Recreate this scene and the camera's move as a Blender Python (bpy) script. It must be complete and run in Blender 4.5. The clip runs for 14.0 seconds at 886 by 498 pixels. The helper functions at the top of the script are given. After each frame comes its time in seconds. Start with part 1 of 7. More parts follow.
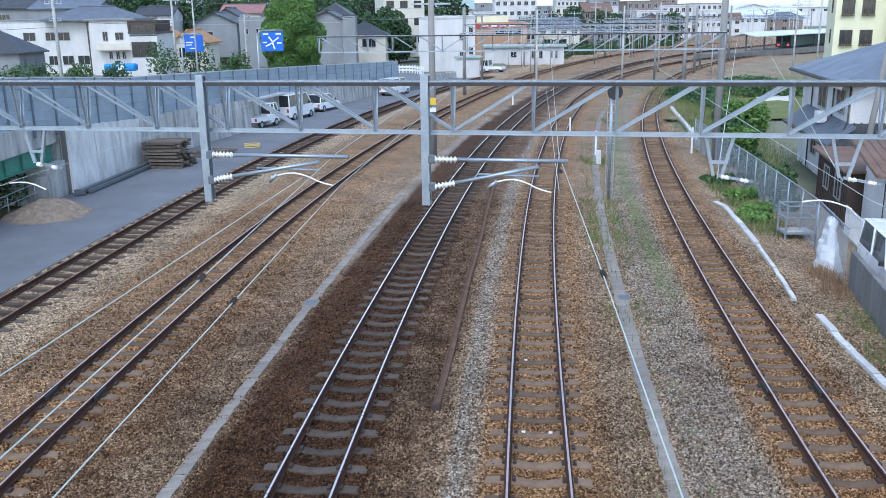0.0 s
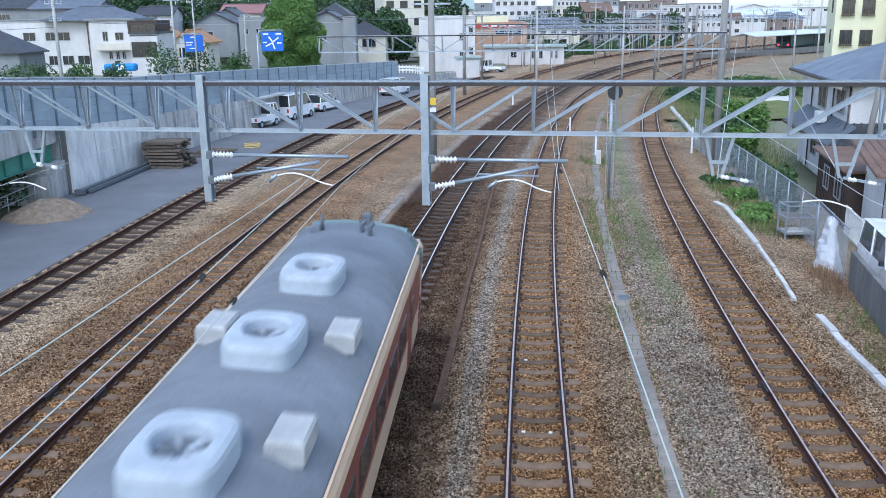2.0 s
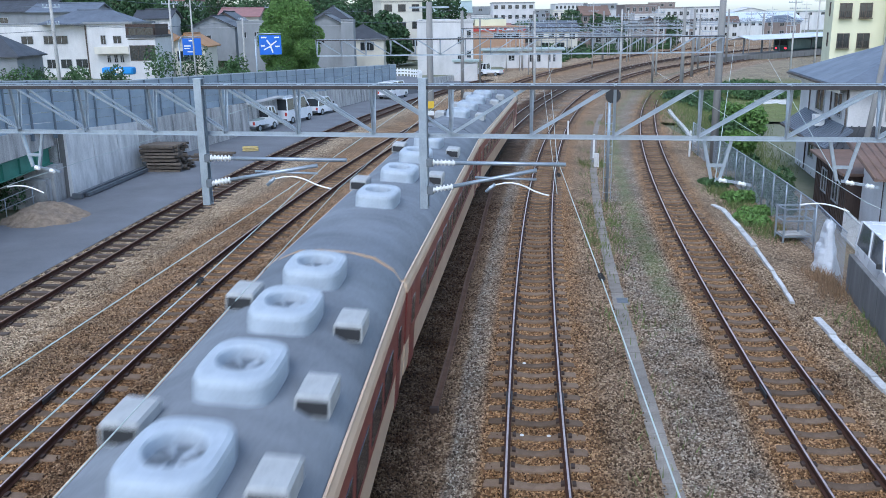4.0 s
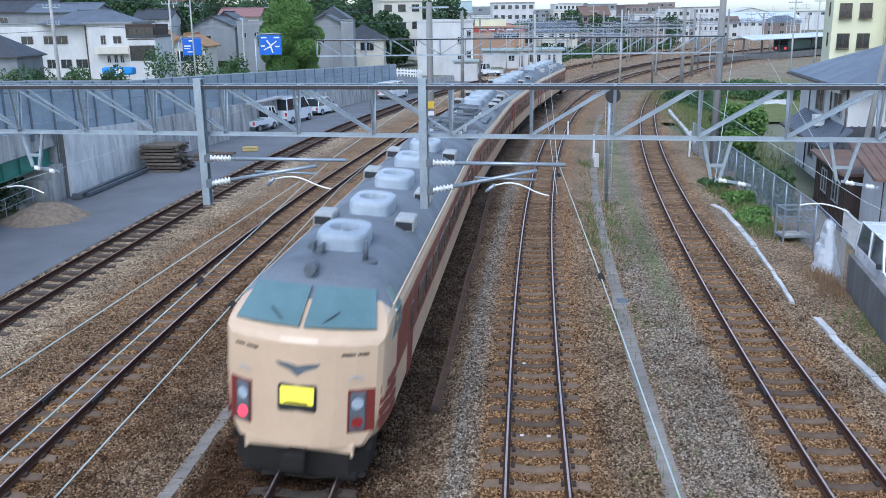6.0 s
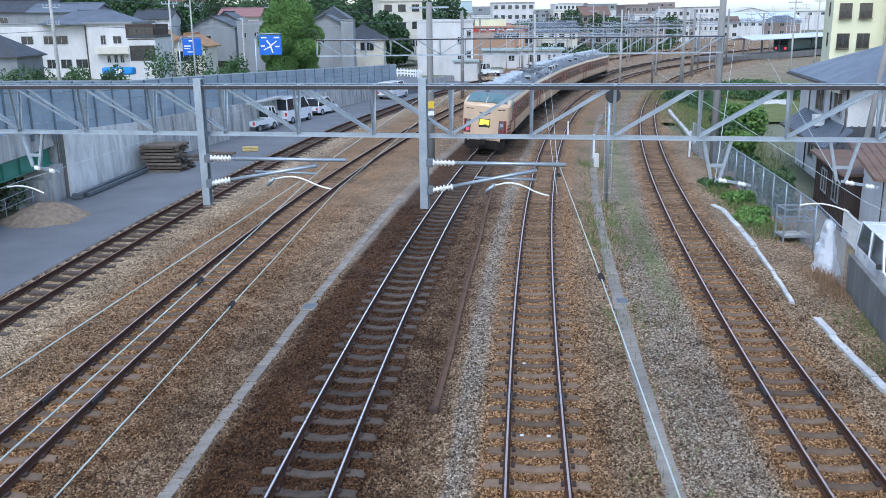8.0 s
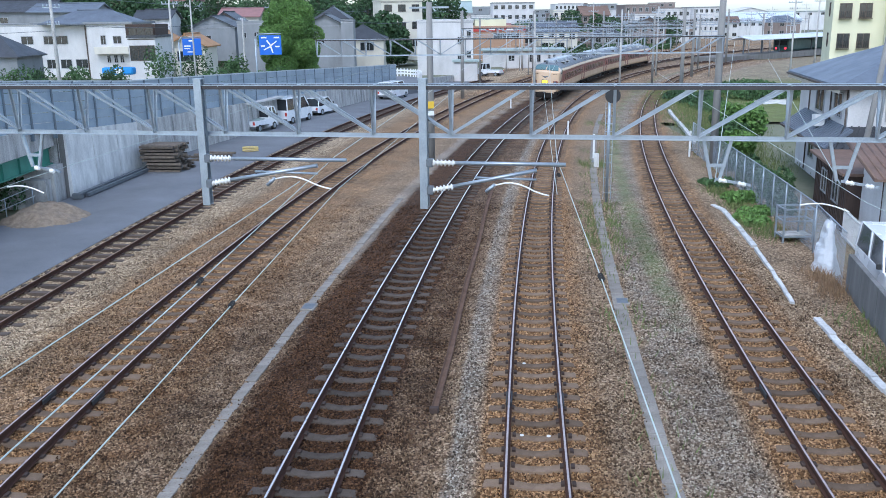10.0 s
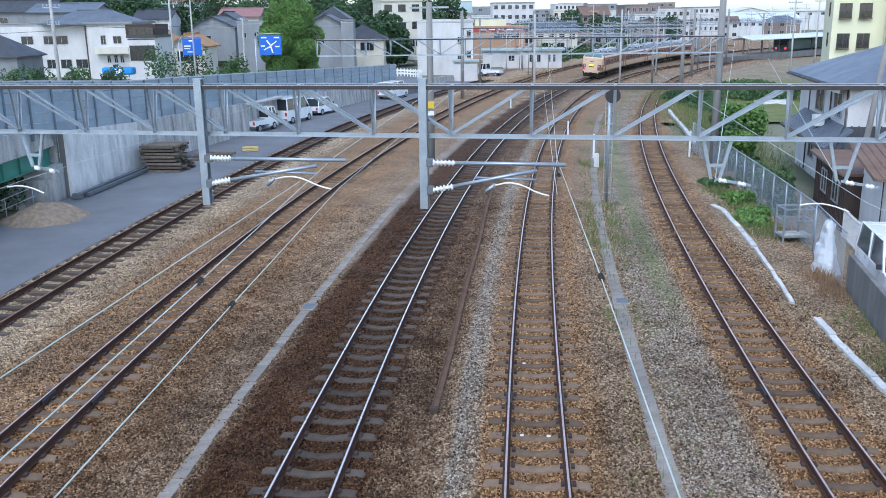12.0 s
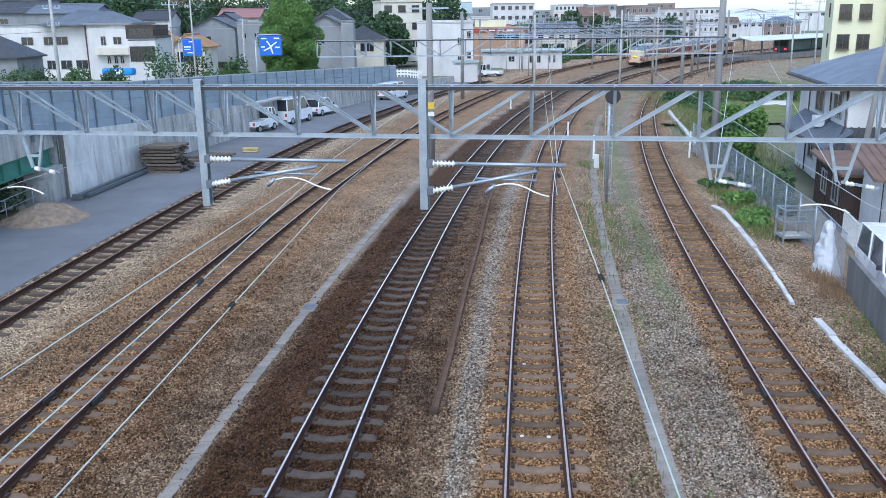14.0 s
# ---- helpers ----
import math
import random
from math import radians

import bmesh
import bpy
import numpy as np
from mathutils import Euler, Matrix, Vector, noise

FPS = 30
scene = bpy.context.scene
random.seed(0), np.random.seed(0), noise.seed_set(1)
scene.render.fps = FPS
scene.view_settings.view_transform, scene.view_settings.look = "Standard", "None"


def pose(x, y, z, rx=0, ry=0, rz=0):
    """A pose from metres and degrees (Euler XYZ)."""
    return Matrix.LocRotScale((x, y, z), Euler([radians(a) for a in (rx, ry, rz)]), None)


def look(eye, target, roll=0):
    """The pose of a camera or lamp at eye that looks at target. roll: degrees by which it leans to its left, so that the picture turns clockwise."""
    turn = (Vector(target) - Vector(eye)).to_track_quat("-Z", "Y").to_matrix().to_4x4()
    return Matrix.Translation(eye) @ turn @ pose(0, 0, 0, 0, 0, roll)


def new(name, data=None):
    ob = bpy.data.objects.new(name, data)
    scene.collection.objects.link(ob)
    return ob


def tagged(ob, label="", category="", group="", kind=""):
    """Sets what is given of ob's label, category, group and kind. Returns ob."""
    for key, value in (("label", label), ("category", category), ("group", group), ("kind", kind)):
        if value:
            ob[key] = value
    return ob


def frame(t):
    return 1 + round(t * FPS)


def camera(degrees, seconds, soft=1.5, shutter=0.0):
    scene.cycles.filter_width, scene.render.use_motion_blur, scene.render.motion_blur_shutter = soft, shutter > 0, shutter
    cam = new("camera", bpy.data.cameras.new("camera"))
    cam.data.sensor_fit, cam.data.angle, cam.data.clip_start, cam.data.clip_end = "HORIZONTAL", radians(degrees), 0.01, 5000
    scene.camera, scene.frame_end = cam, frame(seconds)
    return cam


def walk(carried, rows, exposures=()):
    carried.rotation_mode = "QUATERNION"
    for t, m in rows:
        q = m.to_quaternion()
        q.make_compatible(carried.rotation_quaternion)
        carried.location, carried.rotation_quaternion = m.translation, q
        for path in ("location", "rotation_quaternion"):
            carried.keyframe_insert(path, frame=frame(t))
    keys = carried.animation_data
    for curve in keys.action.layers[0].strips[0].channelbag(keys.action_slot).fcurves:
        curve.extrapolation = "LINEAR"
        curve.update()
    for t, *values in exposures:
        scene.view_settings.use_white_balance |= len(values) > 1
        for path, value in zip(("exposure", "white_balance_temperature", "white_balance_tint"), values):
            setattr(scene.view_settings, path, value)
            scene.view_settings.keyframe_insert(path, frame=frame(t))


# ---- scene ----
# ---- camera ----
EYE = Vector((0.0, 0.0, 8.132))
cam = camera(53.365, 14.0, soft=0.8, shutter=0.3)


def aim(tilt, turn):
    """Pose of the held camera: tilt below the horizon and turn to the right, in degrees."""
    a, b = radians(tilt), radians(turn)
    way = Vector((math.sin(b) * math.cos(a), math.cos(b) * math.cos(a), -math.sin(a)))
    return look(EYE, EYE + way, -0.782)


walk(cam, [(0, aim(15.03, -0.13)), (2.1, aim(15.03, -0.13)), (2.5, aim(14.92, -0.06)), (3.0, aim(14.85, -0.01)),
           (5.5, aim(14.81, 0)), (13.6, aim(14.81, 0)), (14.0, aim(14.76, 0))],
     exposures=[(0, 1.22, 5660, 8), (2.0, 1.2, 5660, 8), (3.0, 1.04, 5600, 8), (6.0, 1.04, 5600, 8), (8.0, 1.13, 5660, 8), (14.0, 1.18, 5660, 8)])

# ---- light: a bright overcast day ----
world = bpy.data.worlds.new("overcast_sky")
scene.world = world
world.use_nodes = True
wn = world.node_tree.nodes
sky = wn.new("ShaderNodeTexSky")
sky.sky_type = "NISHITA"
sky.sun_disc = False
sky.sun_elevation = radians(52)
sky.sun_rotation = radians(200)
sky.dust_density = 1.3
sky.air_density = 1.0
haze = wn.new("ShaderNodeHueSaturation")
haze.inputs["Saturation"].default_value = 0.75
world.node_tree.links.new(sky.outputs[0], haze.inputs["Color"])
world.node_tree.links.new(haze.outputs[0], wn["Background"].inputs["Color"])
wn["Background"].inputs["Strength"].default_value = 0.15
sun = new("sun", bpy.data.lights.new("sun", "SUN"))
sun.data.energy = 0.65
sun.data.angle = radians(25)
sun.data.color = (1.0, 0.98, 0.95)
sun.matrix_world = look((0, 0, 60), (0 + 60 * math.sin(radians(20)) * 0.8, 60 * math.cos(radians(20)) * 0.8, 0))

# ---- materials ----


def mat(name, c1, c2=None, rough=0.7, metal=0.0, scale=1.5, fine=30.0, bump=0.25, depth=0.01, rnd=0.0, island=False, streak=None, coat=0.0, spec=0.5):
    """A surface of two colours mixed by stains (scale) and grain (fine), with fine relief."""
    m = bpy.data.materials.new(name)
    m.use_nodes = True
    nt = m.node_tree
    n, l = nt.nodes, nt.links
    b = n["Principled BSDF"]
    c2 = c2 or tuple(v * 0.75 for v in c1)
    co = n.new("ShaderNodeTexCoord")
    src = co.outputs["Object"]
    if streak:
        mp = n.new("ShaderNodeMapping")
        mp.inputs["Scale"].default_value = streak
        l.new(src, mp.inputs[0])
        src = mp.outputs[0]
    big = n.new("ShaderNodeTexNoise")
    big.inputs["Scale"].default_value = scale
    big.inputs["Detail"].default_value = 6
    big.inputs["Roughness"].default_value = 0.65
    small = n.new("ShaderNodeTexNoise")
    small.inputs["Scale"].default_value = fine
    small.inputs["Detail"].default_value = 3
    l.new(src, big.inputs[0])
    l.new(co.outputs["Object"], small.inputs[0])
    add = n.new("ShaderNodeMath")
    add.operation = "MULTIPLY_ADD"
    add.inputs[1].default_value = 0.45
    l.new(small.outputs[0], add.inputs[0])
    l.new(big.outputs[0], add.inputs[2])
    ramp = n.new("ShaderNodeMapRange")
    ramp.inputs["From Min"].default_value = 0.45
    ramp.inputs["From Max"].default_value = 1.0
    l.new(add.outputs[0], ramp.inputs[0])
    mix = n.new("ShaderNodeMix")
    mix.data_type = "RGBA"
    mix.inputs[6].default_value = (*c1, 1)
    mix.inputs[7].default_value = (*c2, 1)
    l.new(ramp.outputs[0], mix.inputs[0])
    out = mix.outputs[2]
    if rnd or island:
        if island:
            oi = n.new("ShaderNodeNewGeometry")
            val = oi.outputs["Random Per Island"]
        else:
            oi = n.new("ShaderNodeObjectInfo")
            val = oi.outputs["Random"]
        mr = n.new("ShaderNodeMapRange")
        mr.inputs["To Min"].default_value = 1 - rnd
        mr.inputs["To Max"].default_value = 1 + rnd
        l.new(val, mr.inputs[0])
        hs = n.new("ShaderNodeHueSaturation")
        l.new(out, hs.inputs["Color"])
        l.new(mr.outputs[0], hs.inputs["Value"])
        out = hs.outputs[0]
    l.new(out, b.inputs["Base Color"])
    b.inputs["Roughness"].default_value = rough
    b.inputs["Metallic"].default_value = metal
    b.inputs["Specular IOR Level"].default_value = spec
    if coat:
        b.inputs["Coat Weight"].default_value = coat
        b.inputs["Coat Roughness"].default_value = 0.15
    rr = n.new("ShaderNodeMapRange")
    rr.inputs["To Min"].default_value = max(rough - 0.12, 0.03)
    rr.inputs["To Max"].default_value = min(rough + 0.15, 1)
    l.new(big.outputs[0], rr.inputs[0])
    l.new(rr.outputs[0], b.inputs["Roughness"])
    if bump:
        bp = n.new("ShaderNodeBump")
        bp.inputs["Strength"].default_value = bump
        bp.inputs["Distance"].default_value = depth
        l.new(small.outputs[0], bp.inputs["Height"])
        l.new(bp.outputs[0], b.inputs["Normal"])
    return m


def glow(name, c, strength, rough=0.3):
    m = mat(name, c, rough=rough, bump=0)
    b = m.node_tree.nodes["Principled BSDF"]
    b.inputs["Emission Color"].default_value = (*c, 1)
    b.inputs["Emission Strength"].default_value = strength
    return m


def glassy(name, c, rough=0.06):
    m = mat(name, c, rough=rough, bump=0, spec=0.8)
    return m


def ballast_material(single=False):
    """Crushed stone (single: one tone for each loose stone): cells of varied brown and grey, with soot beside the used track and rust beside the others."""
    m = bpy.data.materials.new("ballast_stone" if single else "ballast")
    m.use_nodes = True
    nt = m.node_tree
    n, l = nt.nodes, nt.links
    b = n["Principled BSDF"]
    b.inputs["Roughness"].default_value = 0.93
    b.inputs["Specular IOR Level"].default_value = 0.25
    co = n.new("ShaderNodeTexCoord")
    vor = n.new("ShaderNodeTexVoronoi")
    vor.inputs["Scale"].default_value = 24.0
    vor.inputs["Randomness"].default_value = 1.0
    l.new(co.outputs["Object"], vor.inputs["Vector"])
    sep = n.new("ShaderNodeSeparateColor")
    l.new(vor.outputs["Color"], sep.inputs[0])
    tone = n.new("ShaderNodeValToRGB")
    tone.color_ramp.elements[0].position = 0.0
    tone.color_ramp.elements[0].color = (0.04, 0.028, 0.019, 1)
    tone.color_ramp.elements[1].position = 1.0
    tone.color_ramp.elements[1].color = (0.46, 0.37, 0.275, 1)
    e = tone.color_ramp.elements.new(0.35)
    e.color = (0.14, 0.1, 0.07, 1)
    e = tone.color_ramp.elements.new(0.75)
    e.color = (0.27, 0.205, 0.148, 1)
    if single:
        lot = n.new("ShaderNodeNewGeometry")
        l.new(lot.outputs["Random Per Island"], tone.inputs[0])
    else:
        l.new(sep.outputs[0], tone.inputs[0])

    def attr(name):
        a = n.new("ShaderNodeAttribute")
        a.attribute_name = name
        nz = n.new("ShaderNodeTexNoise")
        nz.inputs["Scale"].default_value = 1.6
        nz.inputs["Detail"].default_value = 7
        nz.inputs["Roughness"].default_value = 0.7
        l.new(co.outputs["Object"], nz.inputs[0])
        ad = n.new("ShaderNodeMath")
        ad.operation = "MULTIPLY_ADD"
        ad.inputs[1].default_value = 0.9
        l.new(nz.outputs[0], ad.inputs[0])
        l.new(a.outputs["Fac"], ad.inputs[2])
        mr = n.new("ShaderNodeMapRange")
        mr.inputs["From Min"].default_value = 0.65
        mr.inputs["From Max"].default_value = 1.15
        l.new(ad.outputs[0], mr.inputs[0])
        return mr.outputs[0]

    def tint(src, fac, colour, amount):
        k = n.new("ShaderNodeMath")
        k.operation = "MULTIPLY"
        k.inputs[1].default_value = amount
        l.new(fac, k.inputs[0])
        x = n.new("ShaderNodeMix")
        x.data_type = "RGBA"
        x.blend_type = "MULTIPLY"
        x.inputs[7].default_value = (*colour, 1)
        l.new(k.outputs[0], x.inputs[0])
        l.new(src, x.inputs[6])
        return x.outputs[2]

    def blend(src, fac, colour, amount):
        k = n.new("ShaderNodeMath")
        k.operation = "MULTIPLY"
        k.inputs[1].default_value = amount
        l.new(fac, k.inputs[0])
        x = n.new("ShaderNodeMix")
        x.data_type = "RGBA"
        x.inputs[7].default_value = (*colour, 1)
        l.new(k.outputs[0], x.inputs[0])
        l.new(src, x.inputs[6])
        return x.outputs[2]

    c = tone.outputs[0]
    c = tint(c, attr("pale"), (1.35, 1.42, 1.45), 1.0)
    c = tint(c, attr("blue"), (1.02, 1.2, 1.42), 1.0)
    c = tint(c, attr("rust"), (1.08, 0.89, 0.73), 0.75)
    c = tint(c, attr("soot"), (0.27, 0.21, 0.18), 1.0)
    c = blend(c, attr("sand"), (0.3, 0.27, 0.235), 0.75)
    c = blend(c, attr("weed"), (0.1, 0.14, 0.045), 0.7)
    nz = n.new("ShaderNodeTexNoise")
    nz.inputs["Scale"].default_value = 0.45
    nz.inputs["Detail"].default_value = 5
    l.new(co.outputs["Object"], nz.inputs[0])
    hv = n.new("ShaderNodeMapRange")
    hv.inputs["From Min"].default_value = 0.3
    hv.inputs["From Max"].default_value = 0.7
    hv.inputs["To Min"].default_value = 0.88
    hv.inputs["To Max"].default_value = 1.38
    l.new(nz.outputs[0], hv.inputs[0])
    hs = n.new("ShaderNodeHueSaturation")
    hs.inputs["Saturation"].default_value = 1.25
    l.new(hv.outputs[0], hs.inputs["Value"])
    l.new(c, hs.inputs["Color"])
    l.new(hs.outputs[0], b.inputs["Base Color"])
    bp = n.new("ShaderNodeBump")
    bp.inputs["Strength"].default_value = 1.0
    bp.inputs["Distance"].default_value = 0.035
    bp.invert = True
    l.new(vor.outputs["Distance"], bp.inputs["Height"])
    l.new(bp.outputs[0], b.inputs["Normal"])
    return m


M = {}
M["ballast"] = ballast_material()
M["ballast_stone"] = ballast_material(True)
M["rail_rust"] = mat("rusty_rail", (0.04, 0.021, 0.015), (0.085, 0.04, 0.025), 0.9, scale=4, fine=60, spec=0.2)
M["rail_top"] = mat("worn_rail_head", (0.82, 0.76, 0.7), (0.66, 0.6, 0.55), 0.28, 0.85, bump=0.05)
M["rail_top_mid"] = mat("browned_rail_head", (0.68, 0.57, 0.53), (0.4, 0.29, 0.25), 0.35, 0.75, bump=0.05, scale=6)
M["clip"] = mat("rusty_rail_clip", (0.035, 0.024, 0.019), (0.06, 0.035, 0.025), 0.85)
M["rail_top_rust"] = mat("dull_rail_head", (0.3, 0.22, 0.17), (0.2, 0.12, 0.08), 0.6, 0.3, bump=0.1)
M["sleeper_grey"] = mat("concrete_sleeper_sooty", (0.115, 0.092, 0.074), (0.05, 0.039, 0.031), 0.93, rnd=0.3, scale=3, spec=0.2)
M["sleeper_brown"] = mat("concrete_sleeper_rusty", (0.22, 0.155, 0.105), (0.11, 0.075, 0.05), 0.93, rnd=0.3, scale=3, spec=0.2)
M["sleeper_wood"] = mat("wooden_sleeper", (0.1, 0.075, 0.058), (0.05, 0.036, 0.028), 0.9, rnd=0.3, scale=3, streak=(0.6, 8, 8))
M["concrete"] = mat("weathered_concrete", (0.66, 0.645, 0.61), (0.11, 0.107, 0.103), 0.9, scale=1.1, fine=25, streak=(1.6, 1.6, 0.3))
M["concrete_pale"] = mat("pale_concrete", (0.82, 0.81, 0.78), (0.36, 0.36, 0.35), 0.9, scale=1.1, fine=25, streak=(1.6, 1.6, 0.4))
M["concrete_dark"] = mat("dark_stained_concrete", (0.2, 0.195, 0.185), (0.09, 0.088, 0.082), 0.92, scale=1.2, fine=25, streak=(1.6, 1.6, 0.35))
M["kerb"] = mat("chipped_white_kerb", (0.66, 0.67, 0.67), (0.34, 0.33, 0.31), 0.8, scale=3, fine=25, rnd=0.12)
M["trough"] = mat("concrete_cable_trough", (0.34, 0.31, 0.27), (0.16, 0.14, 0.118), 0.92, scale=1.6, rnd=0.14, spec=0.2)
M["steel"] = mat("galvanised_steel", (0.44, 0.49, 0.54), (0.27, 0.305, 0.34), 0.42, 0.7, scale=3, fine=40, bump=0.08)
M["pole_concrete"] = mat("grey_pole_concrete", (0.27, 0.265, 0.25), (0.17, 0.165, 0.155), 0.9, scale=1.5, streak=(3, 3, 0.3))
M["steel_dark"] = mat("dark_steel", (0.16, 0.18, 0.2), (0.1, 0.11, 0.12), 0.6, 0.3, scale=3)
# near-black copy of the steel: shade on the chord webs, put into the colour
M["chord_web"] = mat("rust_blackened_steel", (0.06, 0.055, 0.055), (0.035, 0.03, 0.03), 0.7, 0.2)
M["asphalt"] = mat("asphalt", (0.17, 0.18, 0.196), (0.11, 0.116, 0.127), 0.92, scale=0.35, fine=60, bump=0.5)
M["porcelain"] = mat("white_porcelain", (0.8, 0.8, 0.78), (0.65, 0.64, 0.6), 0.25, bump=0)
M["wire"] = mat("overhead_wire", (0.5, 0.56, 0.52), (0.4, 0.45, 0.42), 0.6, 0.1, bump=0)
M["plate_yellow"] = mat("yellow_plate", (0.75, 0.5, 0.04), rough=0.5, bump=0)
M["black"] = mat("black_paint", (0.016, 0.016, 0.018), (0.03, 0.03, 0.03), 0.6)
M["white"] = mat("white_paint", (0.78, 0.79, 0.79), (0.6, 0.6, 0.58), 0.55, scale=1.2, bump=0.06)
M["barrier_post"] = mat("dark_barrier_post", (0.16, 0.2, 0.24), (0.11, 0.14, 0.17), 0.5, 0.3, scale=2, bump=0.05)
M["barrier_cap"] = mat("pale_barrier_rail", (0.55, 0.6, 0.64), (0.4, 0.44, 0.48), 0.5, 0.2, scale=2, bump=0.05)
M["barrier"] = mat("blue_grey_noise_barrier", (0.33, 0.4, 0.47), (0.24, 0.3, 0.36), 0.5, 0.2, scale=0.8, rnd=0.1, bump=0.06)
M["roof_grey"] = mat("train_roof", (0.2, 0.222, 0.248), (0.095, 0.106, 0.122), 0.72, scale=0.7, fine=18, streak=(0.5, 1.2, 1), bump=0.08)
M["ac_grey"] = mat("cooler_casing", (0.44, 0.49, 0.54), (0.3, 0.335, 0.37), 0.55, scale=2.5, bump=0.05)
M["ac_box"] = mat("vent_casing", (0.46, 0.47, 0.46), (0.28, 0.285, 0.28), 0.6, scale=3, bump=0.05)
M["cream"] = mat("cream_train_paint", (0.66, 0.48, 0.32), (0.54, 0.38, 0.25), 0.38, scale=1.1, coat=0.3, bump=0.03)
M["maroon"] = mat("dark_red_train_paint", (0.22, 0.032, 0.025), (0.14, 0.024, 0.02), 0.4, scale=1.1, coat=0.3, bump=0.03)
# blue-green glass, base colour raised to paint in the sky's reflection
M["train_glass"] = glassy("train_window_glass", (0.13, 0.22, 0.23))
M["dark_glass"] = glassy("dark_window_glass", (0.03, 0.035, 0.04))
M["underframe"] = mat("sooty_underframe", (0.014, 0.013, 0.012), (0.03, 0.025, 0.022), 0.92, scale=3, spec=0.15)
M["rubber"] = mat("black_rubber", (0.02, 0.02, 0.02), (0.03, 0.03, 0.03), 0.8)
M["tail_red"] = glow("red_tail_lamp", (0.9, 0.03, 0.05), 1.6)
M["red_lens"] = mat("dim_red_lens", (0.35, 0.03, 0.03), rough=0.25, bump=0)
M["fan_grey"] = mat("fan_grille", (0.2, 0.23, 0.26), (0.12, 0.14, 0.16), 0.6, 0.2)
M["sign_yellow"] = glow("lit_yellow_sign", (0.85, 0.72, 0.05), 0.7)

# ---- mesh helpers ----


def part(name, bm, material, parent=None, label=""):
    """Links a bmesh as one mesh object under a thing or a part."""
    me = bpy.data.meshes.new(name)
    bm.normal_update()
    bm.to_mesh(me)
    bm.free()
    for m in material if isinstance(material, (list, tuple)) else [material]:
        me.materials.append(m)
    ob = new(name, me)
    if parent is not None:
        ob.parent = parent
    if label:
        ob["label"] = label
    return ob


def again(name, ob, parent, m):
    """One more piece on the mesh of ob, at the pose m in its parent's space."""
    o = new(name, ob.data)
    o.parent = parent
    o.matrix_basis = m
    if ob.get("label"):
        o["label"] = ob["label"]
    return o


def thing(name, label, category, m=None, group="", kind=""):
    e = new(name)
    e.empty_display_size = 0.2
    if m is not None:
        p = m.to_translation()
        e.matrix_basis = onto(p.x, p.y) @ m
    return tagged(e, label, category, group, kind)


def box(bm, x0, x1, y0, y1, z0, z1, bevel=0.0, mi=0):
    vs = [bm.verts.new(p) for p in ((x0, y0, z0), (x1, y0, z0), (x1, y1, z0), (x0, y1, z0), (x0, y0, z1), (x1, y0, z1), (x1, y1, z1), (x0, y1, z1))]
    fs = [bm.faces.new([vs[i] for i in f]) for f in ((3, 2, 1, 0), (4, 5, 6, 7), (0, 1, 5, 4), (1, 2, 6, 5), (2, 3, 7, 6), (3, 0, 4, 7))]
    for f in fs:
        f.material_index = mi
    if bevel:
        es = list({e for f in fs for e in f.edges})
        bmesh.ops.bevel(bm, geom=es, offset=bevel, segments=2, affect="EDGES", profile=0.5)
    return vs


def boxed(*a, **k):
    bm = bmesh.new()
    box(bm, *a, **k)
    return bm


def tube(bm, a, b, r, seg=8, r2=None, mi=0):
    """A round bar from a to b."""
    a, b = Vector(a), Vector(b)
    d = b - a
    q = d.to_track_quat("Z", "Y").to_matrix().to_4x4()
    mtx = Matrix.Translation((a + b) / 2) @ q
    g = bmesh.ops.create_cone(bm, cap_ends=True, segments=seg, radius1=r, radius2=r if r2 is None else r2, depth=d.length, matrix=mtx)
    for v in g["verts"]:
        for f in v.link_faces:
            f.material_index = mi
            f.smooth = len(f.verts) == 4


def pipe(bm, pts, r, seg=6, mi=0):
    """A bent round bar through points, as one skin."""
    pts = [Vector(p) for p in pts]
    rings = []
    for i, p in enumerate(pts):
        d = (pts[min(i + 1, len(pts) - 1)] - pts[max(i - 1, 0)]).normalized()
        s = d.cross(Vector((0, 0, 1)))
        if s.length < 1e-3:
            s = Vector((1, 0, 0))
        s.normalize()
        u = s.cross(d)
        rings.append([p + s * r * math.cos(2 * math.pi * k / seg) + u * r * math.sin(2 * math.pi * k / seg) for k in range(seg)])
    loft(bm, rings, mi)


def bar(bm, a, b, w, h, up=(0, 0, 1), mi=0):
    """A square bar from a to b, w across and h along up."""
    a, b, up = Vector(a), Vector(b), Vector(up)
    d = (b - a).normalized()
    s = d.cross(up)
    if s.length < 1e-4:
        s = d.cross(Vector((0, 1, 0)))
    s.normalize()
    u = s.cross(d)
    vs = [bm.verts.new(p + s * i * w / 2 + u * j * h / 2) for p in (a, b) for i, j in ((-1, -1), (1, -1), (1, 1), (-1, 1))]
    for f in ((0, 1, 2, 3), (7, 6, 5, 4), (0, 4, 5, 1), (1, 5, 6, 2), (2, 6, 7, 3), (3, 7, 4, 0)):
        bm.faces.new([vs[i] for i in f]).material_index = mi


def angle_bar(bm, a, b, w, t=0.008, up=(0, 0, 1)):
    """An L-section bar."""
    a, b = Vector(a), Vector(b)
    d = (b - a).normalized()
    s = d.cross(Vector(up)).normalized()
    u = s.cross(d)
    bar(bm, a, b, w, t, u)
    bar(bm, a + u * w / 2 - s * w / 2, b + u * w / 2 - s * w / 2, t, w, u)


def fix(bm):
    bmesh.ops.recalc_face_normals(bm, faces=bm.faces)
    return bm


